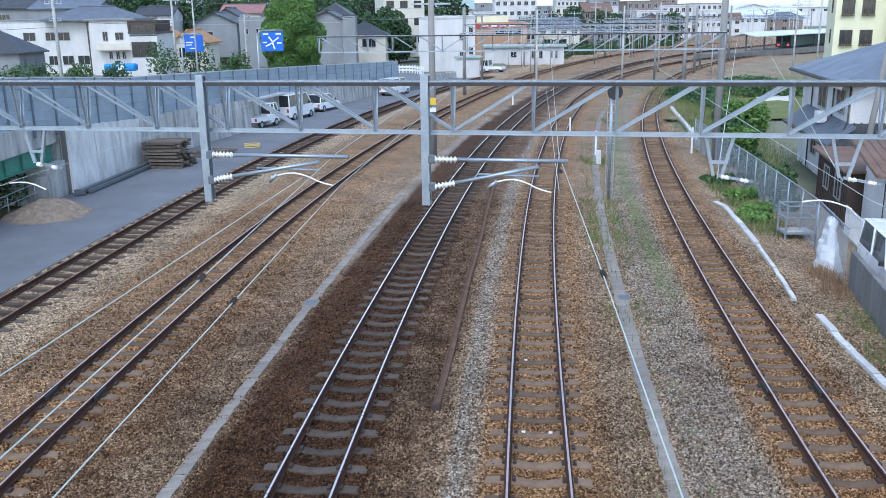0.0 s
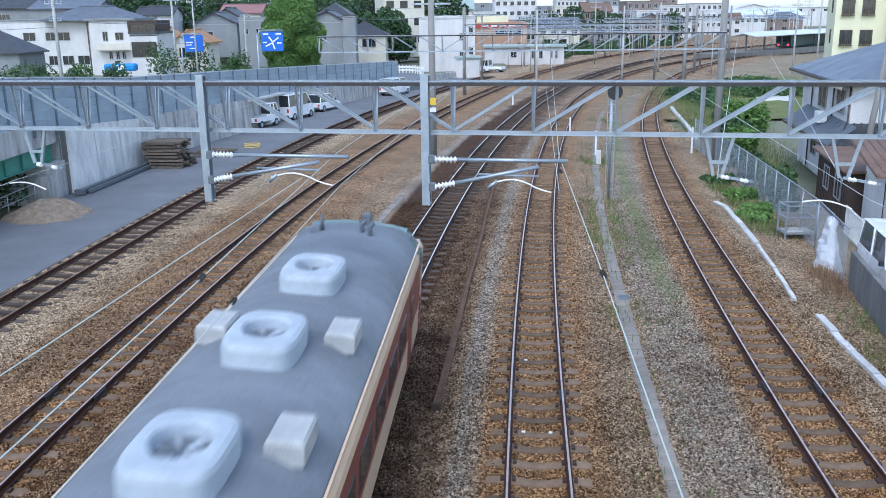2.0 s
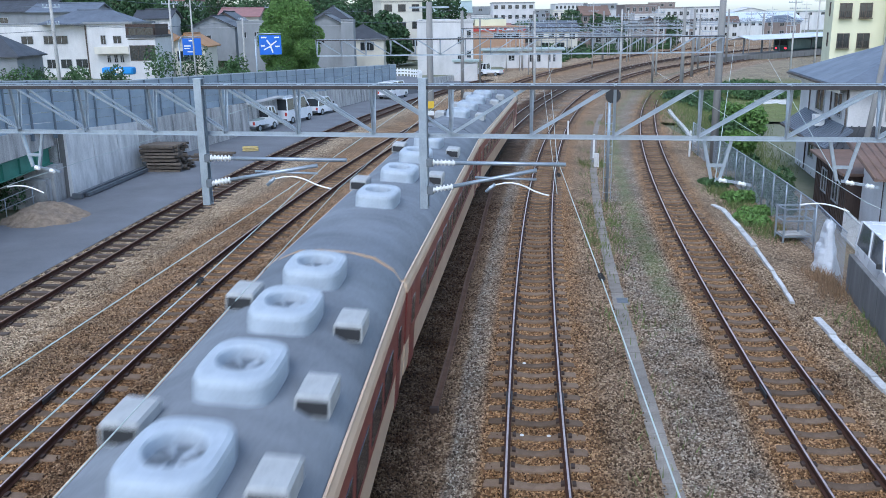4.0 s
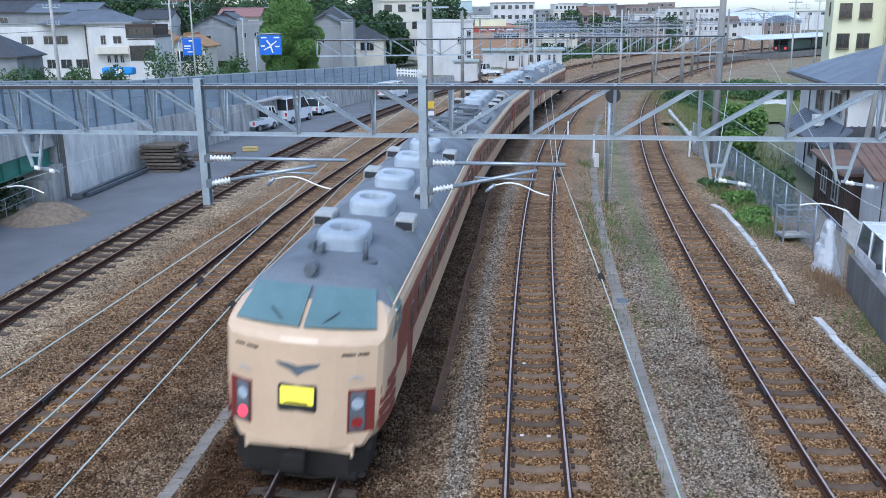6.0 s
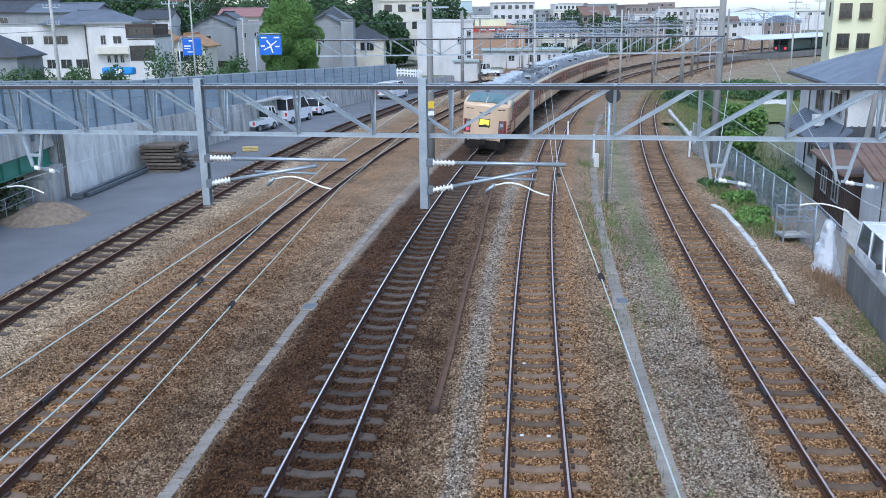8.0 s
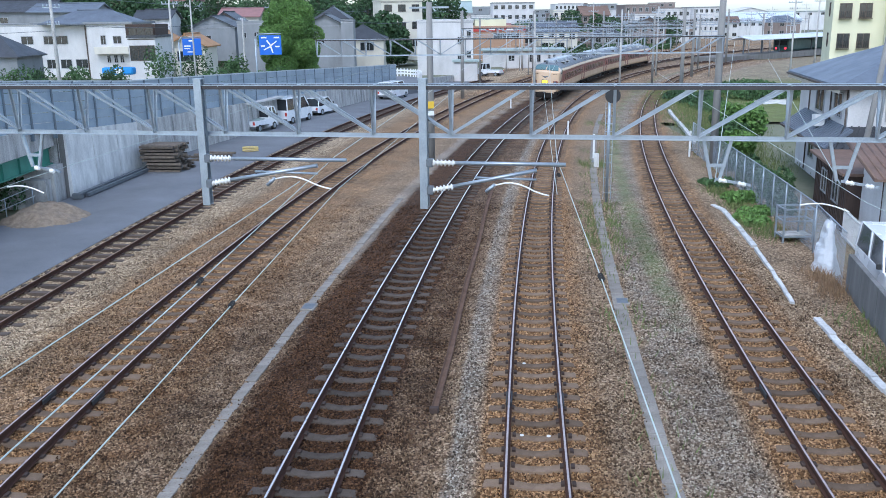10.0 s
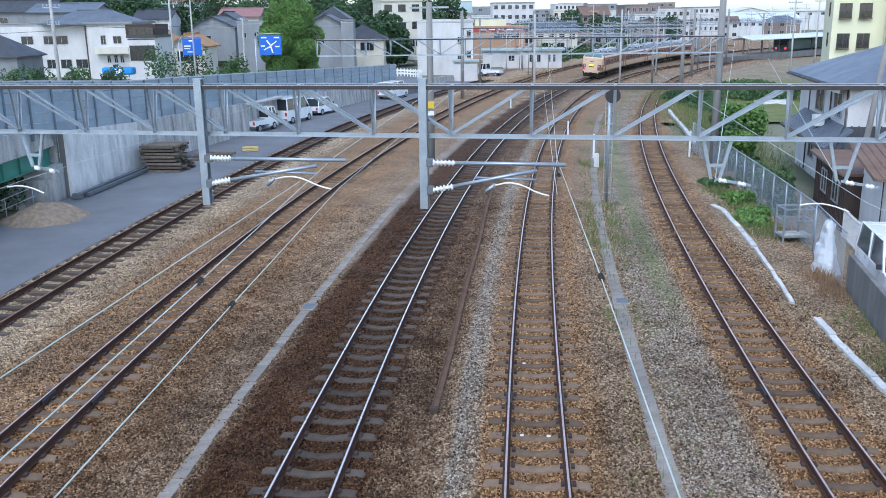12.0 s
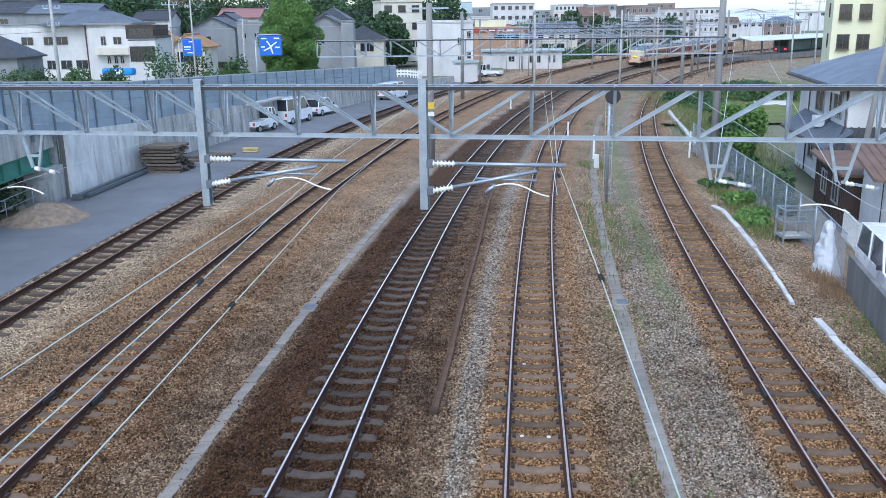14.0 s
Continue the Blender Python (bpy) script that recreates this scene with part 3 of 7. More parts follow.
def car_sides(car, nose):
    """Windows, doors, gutters and underfloor boxes."""
    y0 = -NOSE + 4.2 if nose else -HALF + 1.9
    y1 = HALF - 1.9
    n = 11
    step = (y1 - y0) / n
    bm = boxed(-0.012, 0.012, -step * 0.36, step * 0.36, 1.86, 2.42, bevel=0.006)
    first = part("window", bm, M["dark_glass"], car)
    first.matrix_basis = Matrix.Translation((1.462, y0 + step / 2, 0))
    for sd in (1, -1):
        for k in range(n):
            if sd == 1 and k == 0:
                continue
            again("window", first, car, Matrix.Translation((1.462 * sd, y0 + (k + 0.5) * step, 0)))
    for sd in (1, -1):
        for yd in (HALF - 1.0, -NOSE + 3.4 if nose else -HALF + 1.0):
            bm = boxed(1.452 * sd - 0.015, 1.452 * sd + 0.015, yd - 0.38, yd + 0.38, 0.95, 2.7, bevel=0.008)
            d = part("door", bm, M["maroon"], car)
            part("door_window", boxed(1.455 * sd - 0.02, 1.455 * sd + 0.02, yd - 0.22, yd + 0.22, 1.85, 2.4, bevel=0.008), M["dark_glass"], d)
        bm = bmesh.new()
        ys = -NOSE + 1.3 if nose else -HALF + 0.05
        bar(bm, (1.385 * sd, ys, 2.99), (1.385 * sd, HALF - 0.05, 2.99), 0.035, 0.05)
        part("gutter", bm, M["cream"], car)
    for k, (a, b) in enumerate(((-4.6, -2.6), (-2.3, 0.4), (0.8, 2.2), (2.6, 4.5))):
        for sd in (1, -1):
            part("underfloor_box", boxed(0.7 * sd - 0.55, 0.7 * sd + 0.55, a, b, 0.32 + 0.05 * (k % 2), 0.84, bevel=0.03), M["underframe"], car)
    part("underframe", boxed(-1.25, 1.25, -NOSE + 0.3 if nose else -HALF + 0.05, HALF - 0.05, 0.66, 0.86), M["underframe"], car)


def cab_end(car):
    """The driving end at -y: screens, lamps, sign, skirt and coupler."""
    y = -NOSE
    slope = lambda d: (-NOSE + d, np.interp(d, [0.18, 0.5, 0.85, 1.2], [2.83, 3.0, 3.16, 3.31]))
    (ya, za), (yb, zb) = slope(0.22), slope(1.12)
    for sd in (1, -1):
        quad_pane([(0.045 * sd, ya, za + 0.0), (0.45 * sd, ya, za), (0.85 * sd, ya, za - 0.02), (1.24 * sd, ya, za - 0.05), (1.08 * sd, yb, zb - 0.04), (0.75 * sd, yb, zb - 0.015), (0.4 * sd, yb, zb), (0.045 * sd, yb, zb)], (0, -0.05, 0.055), "windscreen", M["train_glass"], car, "blue-green tinted windscreen pane")
        quad_pane([(1.442 * sd, y + 0.5, 2.5), (1.46 * sd, y + 1.7, 2.5), (1.445 * sd, y + 1.7, 2.86), (1.432 * sd, y + 0.95, 2.86)], (0.014 * sd, 0, 0), "cab_window", M["train_glass"], car, "slanted cab side window")
        quad_pane([(1.437 * sd, y + 1.0, 2.88), (1.437 * sd, y + 1.75, 2.88), (1.21 * sd, y + 1.75, 3.2), (1.2 * sd, y + 1.4, 3.2)], (0.012 * sd, 0, 0.012), "cab_window", M["train_glass"], car, "slanted cab shoulder window")
        bm = bmesh.new()
        bar(bm, (0.25 * sd, ya - 0.02, za + 0.03), (0.6 * sd, ya + 0.2, za + 0.24), 0.02, 0.015)
        part("wiper", bm, M["black"], car)
        # corner lamp cluster
        panel = part("lamp_panel", boxed(1.07 * sd - 0.22, 1.07 * sd + 0.22, y - 0.012, y + 0.03, 1.08, 1.86, bevel=0.01), M["maroon"], car, "dark red lamp panel")
        for z in (1.16, 1.37, 1.58, 1.78):
            quad_pane([(1.36 * sd, y + 0.05, z - 0.07), (1.445 * sd, y + 0.55, z - 0.07), (1.46 * sd, y + 1.1, z - 0.07), (1.46 * sd, y + 1.1, z + 0.07), (1.445 * sd, y + 0.55, z + 0.07), (1.36 * sd, y + 0.05, z + 0.07)], (0.02 * sd, -0.01, 0), "corner_stripe", M["maroon"], panel)
        bm = bmesh.new()
        box(bm, 1.02 * sd - 0.13, 1.02 * sd + 0.13, y - 0.04, y, 1.12, 1.82, bevel=0.03)
        part("lamp_bezel", bm, M["steel_dark"], panel)
        bm = bmesh.new()
        tube(bm, (1.02 * sd, y - 0.05, 1.28), (1.02 * sd, y - 0.01, 1.28), 0.095, 14)
        part("tail_lamp", fix(bm), M["tail_red" if sd < 0 else "red_lens"], panel, "lit red tail lamp" if sd < 0 else "dim red tail lamp")
        bm = bmesh.new()
        tube(bm, (1.02 * sd, y - 0.05, 1.62), (1.02 * sd, y - 0.01, 1.62), 0.1, 14)
        part("headlamp", fix(bm), M["ac_grey"], panel, "unlit clear headlamp")
        bm = bmesh.new()
        ring = [Vector((0.98 * sd + 0.11 * math.cos(a), y - 0.04, 2.02 + 0.09 * math.sin(a))) for a in np.linspace(0.2, math.pi - 0.2, 7)]
        pipe(bm, ring, 0.012)
        part("grab_handle", bm, M["ac_grey"], car)
        part("nose_vent", boxed(0.95 * sd - 0.22, 0.95 * sd + 0.22, y - 0.01, y + 0.02, 2.46, 2.5), M["underframe"], car)
    part("nose_panel", boxed(-0.98, 0.98, y - 0.035, y + 0.1, 0.62, 0.86, bevel=0.02), M["cream"], car)
    sign = part("headsign", boxed(-0.34, 0.34, y - 0.03, y + 0.03, 1.46, 1.95, bevel=0.05), M["black"], car, "black-framed lit yellow headsign")
    part("sign_face", boxed(-0.29, 0.29, y - 0.036, y - 0.028, 1.6, 1.9, bevel=0.003), M["sign_yellow"], sign)
    part("sign_bar", boxed(-0.2, 0.2, y - 0.04, y - 0.036, 1.62, 1.655), M["black"], sign)
    bm = bmesh.new()
    pts = [(x * 1.15, z + 0.2) for x, z in ((-0.34, 2.13), (-0.28, 2.06), (-0.12, 2.0), (0, 1.9), (0.12, 2.0), (0.28, 2.06), (0.34, 2.13), (0.12, 2.1), (0, 2.07), (-0.12, 2.1))]
    a = [bm.verts.new((x, y - 0.02, z)) for x, z in pts]
    b2 = [bm.verts.new((x, y + 0.02, z)) for x, z in pts]
    bm.faces.new(a)
    for i in range(len(pts)):
        j = (i + 1) % len(pts)
        bm.faces.new((a[i], b2[i], b2[j], a[j]))
    part("emblem", fix(bm), M["steel_dark"], car, "dark winged metal emblem")
    bm = bmesh.new()
    rings = [[(-1.2, y + 0.12, z), (-0.9, y - 0.03, z), (0.9, y - 0.03, z), (1.2, y + 0.12, z), (1.2, y + 1.0, z), (-1.2, y + 1.0, z)] for z in (0.28, 0.7)]
    loft(bm, rings)
    part("skirt", fix(bm), M["underframe"], car, "dark sooty skirt")
    bm = bmesh.new()
    box(bm, -0.16, 0.16, y - 0.2, y + 0.3, 0.5, 0.74, bevel=0.04)
    box(bm, -0.22, 0.22, y - 0.26, y - 0.16, 0.46, 0.78, bevel=0.05)
    part("coupler", fix(bm), M["underframe"], car)
    part("pilot", boxed(-1.05, 1.05, y - 0.05, y + 0.15, 0.18, 0.32, bevel=0.03), M["underframe"], car)
    # roof: lamp, aerials, horn cover
    bm = bmesh.new()
    tube(bm, (-0.18, y + 1.55, 3.3), (-0.18, y + 1.55, 3.44), 0.13, 12)
    tube(bm, (-0.18, y + 1.36, 3.5), (-0.18, y + 1.7, 3.5), 0.11, 14)
    part("roof_lamp", fix(bm), M["steel_dark"], car)
    for x, yy in ((-0.45, 2.75), (-0.25, 2.6)):
        bm = bmesh.new()
        tube(bm, (x, y + yy, 3.4), (x, y + yy, 3.62), 0.05, 8)
        tube(bm, (x, y + yy - 0.3, 3.62), (x, y + yy + 0.12, 3.62), 0.06, 10, r2=0.03)
        part("horn", fix(bm), M["steel_dark"], car)
    bm = bmesh.new()
    tube(bm, (0.62, y + 2.5, 3.38), (0.62, y + 2.5, 3.44), 0.24, 14)
    tube(bm, (0.62, y + 2.5, 3.44), (0.62, y + 2.5, 3.78), 0.06, 8, r2=0.03)
    part("aerial", fix(bm), M["steel_dark"], car)


def bow(car):
    """Rounds the nose in plan: its middle stands forward of its corners."""
    for o in car.children_recursive:
        if o.type != "MESH" or o.name.startswith(("wheel", "bogie", "side_frame", "window", "door", "underf", "gutter")):
            continue
        base = o.location.copy()
        for v in o.data.vertices:
            d = v.co.y + base.y + NOSE
            if d < 2.4:
                t = min(1.0, (2.4 - d) / 1.6)
                v.co.y += (0.5 * ((v.co.x + base.x) / 1.46) ** 2 - 0.12) * t


def pantograph(car, y):
    base = part("pantograph", boxed(-0.68, 0.68, y - 1.05, y - 0.93, 3.39, 3.47, bevel=0.01), M["steel_dark"], car, "folded dark pantograph")

    def piece(name, fill, material="steel_dark"):
        bm = bmesh.new()
        fill(bm)
        part(name, fix(bm), M[material], base)

    piece("crossbar", lambda bm: bar(bm, (-0.68, y + 1.0, 3.43), (0.68, y + 1.0, 3.43), 0.1, 0.08))
    for x in (-0.6, 0.6):
        piece("side_beam", lambda bm: bar(bm, (x, y - 0.92, 3.43), (x, y + 0.94, 3.43), 0.08, 0.08))
        for yy in (-0.8, 0.8):
            piece("insulator", lambda bm: tube(bm, (x, y + yy, 3.1), (x, y + yy, 3.39), 0.08, 8), "porcelain")
        piece("lower_arm", lambda bm: tube(bm, (x * 0.85, y - 0.9, 3.5), (x * 0.7, y + 1.1, 3.62), 0.03, 6))
        piece("upper_arm", lambda bm: tube(bm, (x * 0.85, y + 0.9, 3.5), (x * 0.7, y - 1.1, 3.64), 0.03, 6))
    for yy in (-0.2, 0.2):
        piece("contact_strip", lambda bm: bar(bm, (-0.85, y + yy, 3.72), (0.85, y + yy, 3.72), 0.08, 0.05))
    for x in (-1.0, 1.0):
        part("roof_board", boxed(x - 0.18, x + 0.18, y - 1.1, y + 1.1, 3.1, 3.2, bevel=0.01), M["roof_grey"], car)
    part("roof_switch", boxed(-0.3, 0.5, y + 1.3, y + 1.9, 3.08, 3.4, bevel=0.04), M["steel_dark"], car)


def make_car(nose, low_roof, label, first=0.0, side=1):
    car = thing("train_car", label, "train car", group="cars of the train")
    car.scale = (1.01, 1, 1.05)
    part("body", body_mesh(nose, low_roof), [M["cream"], M["maroon"], M["roof_grey"], M["underframe"]], car)
    car_sides(car, nose)
    bogie(car, -6.9)
    bogie(car, 6.9)
    part("gangway", boxed(-0.5, 0.5, HALF - 0.02, HALF + 0.18, 1.0, 3.0, bevel=0.04), M["rubber"], car)
    if not nose:
        part("gangway", boxed(-0.5, 0.5, -HALF - 0.18, -HALF + 0.02, 1.0, 2.95, bevel=0.04), M["rubber"], car)
    if nose:
        cab_end(car)
        bow(car)
        ys = [-NOSE + first + d for d in (0, 3.15, 6.45, 9.8, 13.1)]
        roof_gear(car, ys, [(-0.92, ys[1] - 0.9), (0.92, ys[1] - 0.8), (0.92 * side, ys[2] - 0.9), (-0.92 * side, ys[3] - 1.6), (0.92, ys[4] - 0.6), (-0.92, ys[4] - 0.9)])
    elif low_roof:
        for y in (-HALF + 2.3, -HALF + 8.0):
            pantograph(car, y)
        bm = bmesh.new()
        loft(bm, [[(1.3 * math.cos(a), yy, 3.02 + h * math.sin(a)) for a in np.linspace(0, math.pi, 9)] for yy, h in ((-HALF + 4.3, 0.42), (-HALF + 5.7, 0.42), (-HALF + 5.9, 0.3))])
        part("roof_hump", fix(bm), M["roof_grey"], car)
        roof_gear(car, [1.3, 3.7, 6.1, 8.3], [(0.98, 1.4), (-0.95, 2.5), (0.98, 3.6), (0.98, 6.2), (-0.95, 7.2)])
    else:
        ys = [HALF - d for d in (5.6, 8.9, 12.2, 15.6)]
        roof_gear(car, ys, [(-0.95, ys[0] - 0.6), (0.95, ys[0] - 0.8), (0.95, ys[2] + 0.7), (-0.95, ys[2] - 0.9)])
        for x, d in ((0.0, 0.5), (0.2, 1.0)):
            bm = bmesh.new()
            tube(bm, (x, HALF - d, 3.44), (x, HALF - d, 3.62), 0.24, 12, r2=0.16)
            part("roof_dome", fix(bm), M["steel_dark"], car)
    return car


tail_car = make_car(True, False, "cream and dark red driving car with lit tail lamps", 3.5)
panto_car = make_car(False, True, "cream and dark red car with folded pantographs on its roof")
plain_car = make_car(False, False, "cream and dark red middle car with grey roof coolers")
NOSE = 13.0
head_car = make_car(True, False, "cream and dark red leading driving car", 6.3, -1)
CARS = [tail_car, panto_car, plain_car, head_car]


def motions():
    """The train runs away along the main track and slows down."""
    way = LINE["main"]
    ts = [0, 2, 3.0, 4.0, 5.4, 6.5, 7.0, 7.5, 8.0, 14.0]
    rs = [-104.1, -63.75, -43.5, -24.1, 2.85, 25.0, 35.1, 45.1, 54.8, 172.0]
    for k, car in enumerate(CARS):
        rows = []
        for t in np.arange(0, 14.01, 0.25):
            s = float(np.interp(t, ts, rs)) + 10.5 + k * 20.4
            a, b = way.ridden(s - 6.9), way.ridden(s + 6.9)
            turn = math.atan2(b.x - a.x, b.y - a.y)
            dip = math.atan2(b.z - a.z, math.hypot(b.x - a.x, b.y - a.y))
            rows.append((float(t), Matrix.Translation((a + b) / 2) @ Matrix.Rotation(-turn, 4, "Z") @ Matrix.Rotation(dip, 4, "X") @ Matrix.Rotation(math.radians(4.2), 4, "Y") @ Matrix.Rotation(math.pi if k == 3 else 0, 4, "Z")))
        walk(car, rows)


# ---- overhead line ----


def truss_beam(name, a, b, ztop, zbot, depth, panels, turn_at, label, group="portals over the tracks"):
    """A three-chord truss between two points of the plan: two top chords, one bottom chord, uprights and diagonals."""
    a, b = Vector((*a, 0)), Vector((*b, 0))
    d = (b - a).normalized()
    out = Vector((d.y, -d.x, 0))
    side = out * depth / 2
    t = thing(name, label, "portal beam", group=group)
    t.matrix_basis = onto((a.x + b.x) / 2, (a.y + b.y) / 2)
    up = Vector((0, 0, 1))
    for k in (-1, 1):
        bm = bmesh.new()
        p, q = a + side * k + up * ztop, b + side * k + up * ztop
        bar(bm, p, q, 0.06, 0.012)
        # the web's shade is painted: same steel as the flange, darker material
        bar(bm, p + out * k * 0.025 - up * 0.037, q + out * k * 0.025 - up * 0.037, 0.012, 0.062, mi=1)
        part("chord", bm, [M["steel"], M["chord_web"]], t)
    bm = bmesh.new()
    bar(bm, a + up * zbot, b + up * zbot, 0.012, 0.062)
    bar(bm, a + up * (zbot - 0.037), b + up * (zbot - 0.037), 0.09, 0.012)
    part("bottom_chord", bm, M["steel"], t)
    step = (b - a).length / panels
    for i in range(panels + 1):
        c = a + d * step * i
        for k in (-1, 1):
            bm = bmesh.new()
            angle_bar(bm, c + out * k * 0.02 + up * zbot, c + side * k * 0.95 + up * ztop, 0.042, up=out)
            part("upright", bm, M["steel"], t)
        bm = bmesh.new()
        bar(bm, c + side + up * (ztop - 0.02), c - side + up * (ztop - 0.02), 0.05, 0.03)
        part("tie", bm, M["steel"], t)
        if i < panels:
            n = c + d * step
            fall = step * (i + 0.5) < turn_at
            lo, hi = (n, c) if fall else (c, n)
            for k in (-1, 1):
                bm = bmesh.new()
                angle_bar(bm, hi + side * k * 0.92 + d * (0.06 if fall else -0.06) + up * (ztop - 0.03), lo + out * k * 0.03 + up * (zbot + 0.03), 0.042, up=out)
                part("diagonal", bm, M["steel"], t)
    return t, d


def insulator(bm, a, b, n=6, r=0.062):
    a, b = Vector(a), Vector(b)
    tube(bm, a, b, 0.03, 8)
    for k in range(n):
        p = a.lerp(b, (k + 0.3) / n)
        q = a.lerp(b, (k + 0.7) / n)
        tube(bm, p, q, r, 12, r2=r * 0.55)


def steel_post(name, x, y, z0, z1, w, label, m=None):
    """An H-section post hung from the beam or standing."""
    t = thing(name, label, "post")
    ang = math.atan2(-0.18, 1)
    mt = Matrix.Translation((x, y, 0)) @ Matrix.Rotation(ang, 4, "Z")
    t.matrix_basis = mt
    for yy in (-w / 2, w / 2):
        part("flange", boxed(-w / 2, w / 2, yy - 0.008, yy + 0.008, z0, z1), M["steel"], t)
    part("web", boxed(-0.006, 0.006, -w / 2 + 0.009, w / 2 - 0.009, z0, z1), M["steel"], t)
    part("end_plate", boxed(-w / 2 - 0.01, w / 2 + 0.01, -w / 2 - 0.01, w / 2 + 0.01, z1 - 0.001, z1 + 0.016), M["steel"], t)
    return t


def cantilever(t, reach, ztop, zlow, label):
    """Arms of a hung post, in the post's space: stay tube, sloping tube, registration tube and arm."""
    bm = bmesh.new()
    tube(bm, (0.28 + 0.28, -0.12, ztop), (reach, -0.12, ztop), 0.034, 10)
    part("stay_tube", fix(bm), M["steel"], t)
    bm = bmesh.new()
    insulator(bm, (0.16, -0.12, ztop), (0.56, -0.12, ztop))
    part("insulator", fix(bm), M["porcelain"], t)
    bm = bmesh.new()
    tube(bm, (0.52, -0.12, zlow + 0.04), (reach * 0.8, -0.12, ztop - 0.1), 0.034, 10)
    part("sloping_tube", fix(bm), M["steel"], t)
    bm = bmesh.new()
    insulator(bm, (0.16, -0.12, zlow - 0.03), (0.53, -0.12, zlow + 0.04))
    part("insulator", fix(bm), M["porcelain"], t)
    for z in (ztop, zlow - 0.03):
        part("bracket", boxed(0.07, 0.18, -0.18, -0.06, z - 0.07, z + 0.07, bevel=0.01), M["steel_dark"], t)
    bm = bmesh.new()
    tube(bm, (reach * 0.37, -0.12, zlow + 0.2), (reach * 0.8, -0.12, zlow + 0.18), 0.02, 8)
    part("registration_tube", fix(bm), M["steel"], t)
    bm = bmesh.new()
    pts = [Vector((reach * 0.47 + reach * 0.42 * k, -0.14, zlow + 0.04 + 0.1 * math.sin(math.pi * min(k * 1.25, 1)) - 0.12 * k * k)) for k in np.linspace(0, 1, 9)]
    pipe(bm, pts, 0.013)
    arm = part("registration_arm", fix(bm), M["porcelain"], t, "pale curved registration arm")
    bm = bmesh.new()
    tube(bm, pts[0] + Vector((-0.05, 0, -0.08)), pts[0] + Vector((0.1, 0, 0.05)), 0.03, 8)
    part("clamp", fix(bm), M["steel"], arm)


near_beam, nd = truss_beam("portal_beam", (-11.78, 17.1), (10.8, 13.04), 7.02, 6.17, 0.32, 17, 12.15, "grey galvanised steel truss beam over the tracks")
post_a = steel_post("hanging_post", -4.22, 15.6, 4.9, 7.12, 0.135, "grey steel post hung from the portal beam")
cantilever(post_a, 2.65, 5.76, 5.34, "")
post_b = steel_post("hanging_post", -0.3, 14.9, 4.93, 7.12, 0.135, "grey steel post hung from the portal beam")
cantilever(post_b, 2.4, 5.74, 5.3, "")
for x, y in ((-11.78, 17.1), (10.8, 13.04)):
    steel_post("portal_column", x, y, -0.3, 7.1, 0.3, "grey steel column carrying the portal beam")


def wire(name, pts, label, r=0.0062, sag=0.0, material="wire", level=False):
    bm = bmesh.new()
    pts = [sink(p) if level else Vector(p) for p in pts]
    q = [pts[0]]
    for a, b in zip(pts[:-1], pts[1:]):
        a, b = Vector(a), Vector(b)
        n = 8 if sag else 1
        q += [a.lerp(b, k / n) - Vector((0, 0, sag * 4 * (k / n) * (1 - k / n))) for k in range(1, n + 1)]
    pipe(bm, q, r)
    return tagged(part(name, fix(bm), M[material]), label, "cable")


def along(key, u, z, s0, s1, n):
    return [LINE[key].at(s, u, z)[0] for s in np.linspace(s0, s1, n)]


wire("contact_wire", [(-2.95, 0.0, 5.1), (-2.58, 5.19, 5.1), (-1.88, 15.86, 5.12)] + along("main", 0.2, 5.1, 48, 150, 5), "thin grey contact wire over the main track")
wire("messenger_wire", [(-3.4, 0.0, 5.3), (-2.98, 5.35, 5.3), (-2.53, 8.8, 5.5), (-1.9, 15.6, 5.74)] + along("main", 0.2, 5.75, 48, 150, 5), "thin grey messenger wire over the main track")
wire("feeder_wire", [(-5.1, 0.0, 5.0), (-3.66, 6.75, 5.3), (-2.19, 13.36, 5.7)], "thin pale feeder wire above the tracks")
wire("messenger_wire", [(1.15, 0.0, 5.2), (1.41, 4.75, 5.3), (1.63, 8.75, 5.5), (1.99, 15.14, 5.72)] + along("second", 0.1, 5.75, 48, 150, 5), "thin pale messenger wire over the second track")
wire("contact_wire", [(1.99, 15.0, 5.12)] + along("second", 0.1, 5.15, 38, 150, 6), "thin grey contact wire over the second track")

far_beam, fd = truss_beam("portal_beam", (-6.9, 50.6), (15.2, 48.5), 6.93, 6.05, 0.5, 16, 7.0, "grey steel truss beam over the far tracks")


def concrete_pole(name, x, y, z0, z1, r, label, lean=(0, 0)):
    t = thing(name, label, "pole", Matrix.Translation((x, y, 0)))
    bm = bmesh.new()
    tube(bm, (0, 0, z0), (lean[0], lean[1], z1), r, 16, r2=r * 0.75)
    part("shaft", fix(bm), M["pole_concrete"], t)
    return t


cp = concrete_pole("concrete_pole", -0.6, 51.3, -0.4, 8.9, 0.22, "tall grey concrete catenary pole with a yellow plate")
part("plate", boxed(-0.2, 0.2, -0.27, -0.23, 3.0, 3.4), M["plate_yellow"], cp)
part("plate", boxed(-0.2, 0.2, -0.27, -0.23, 2.6, 2.85), M["white"], cp)
bm = bmesh.new()
bar(bm, (-1.1, 0, 8.6), (1.1, 0, 8.6), 0.1, 0.1)
part("crossarm", bm, M["steel"], cp)
concrete_pole("concrete_pole", 15.2, 49.0, -0.4, 10.8, 0.22, "tall grey concrete catenary pole")

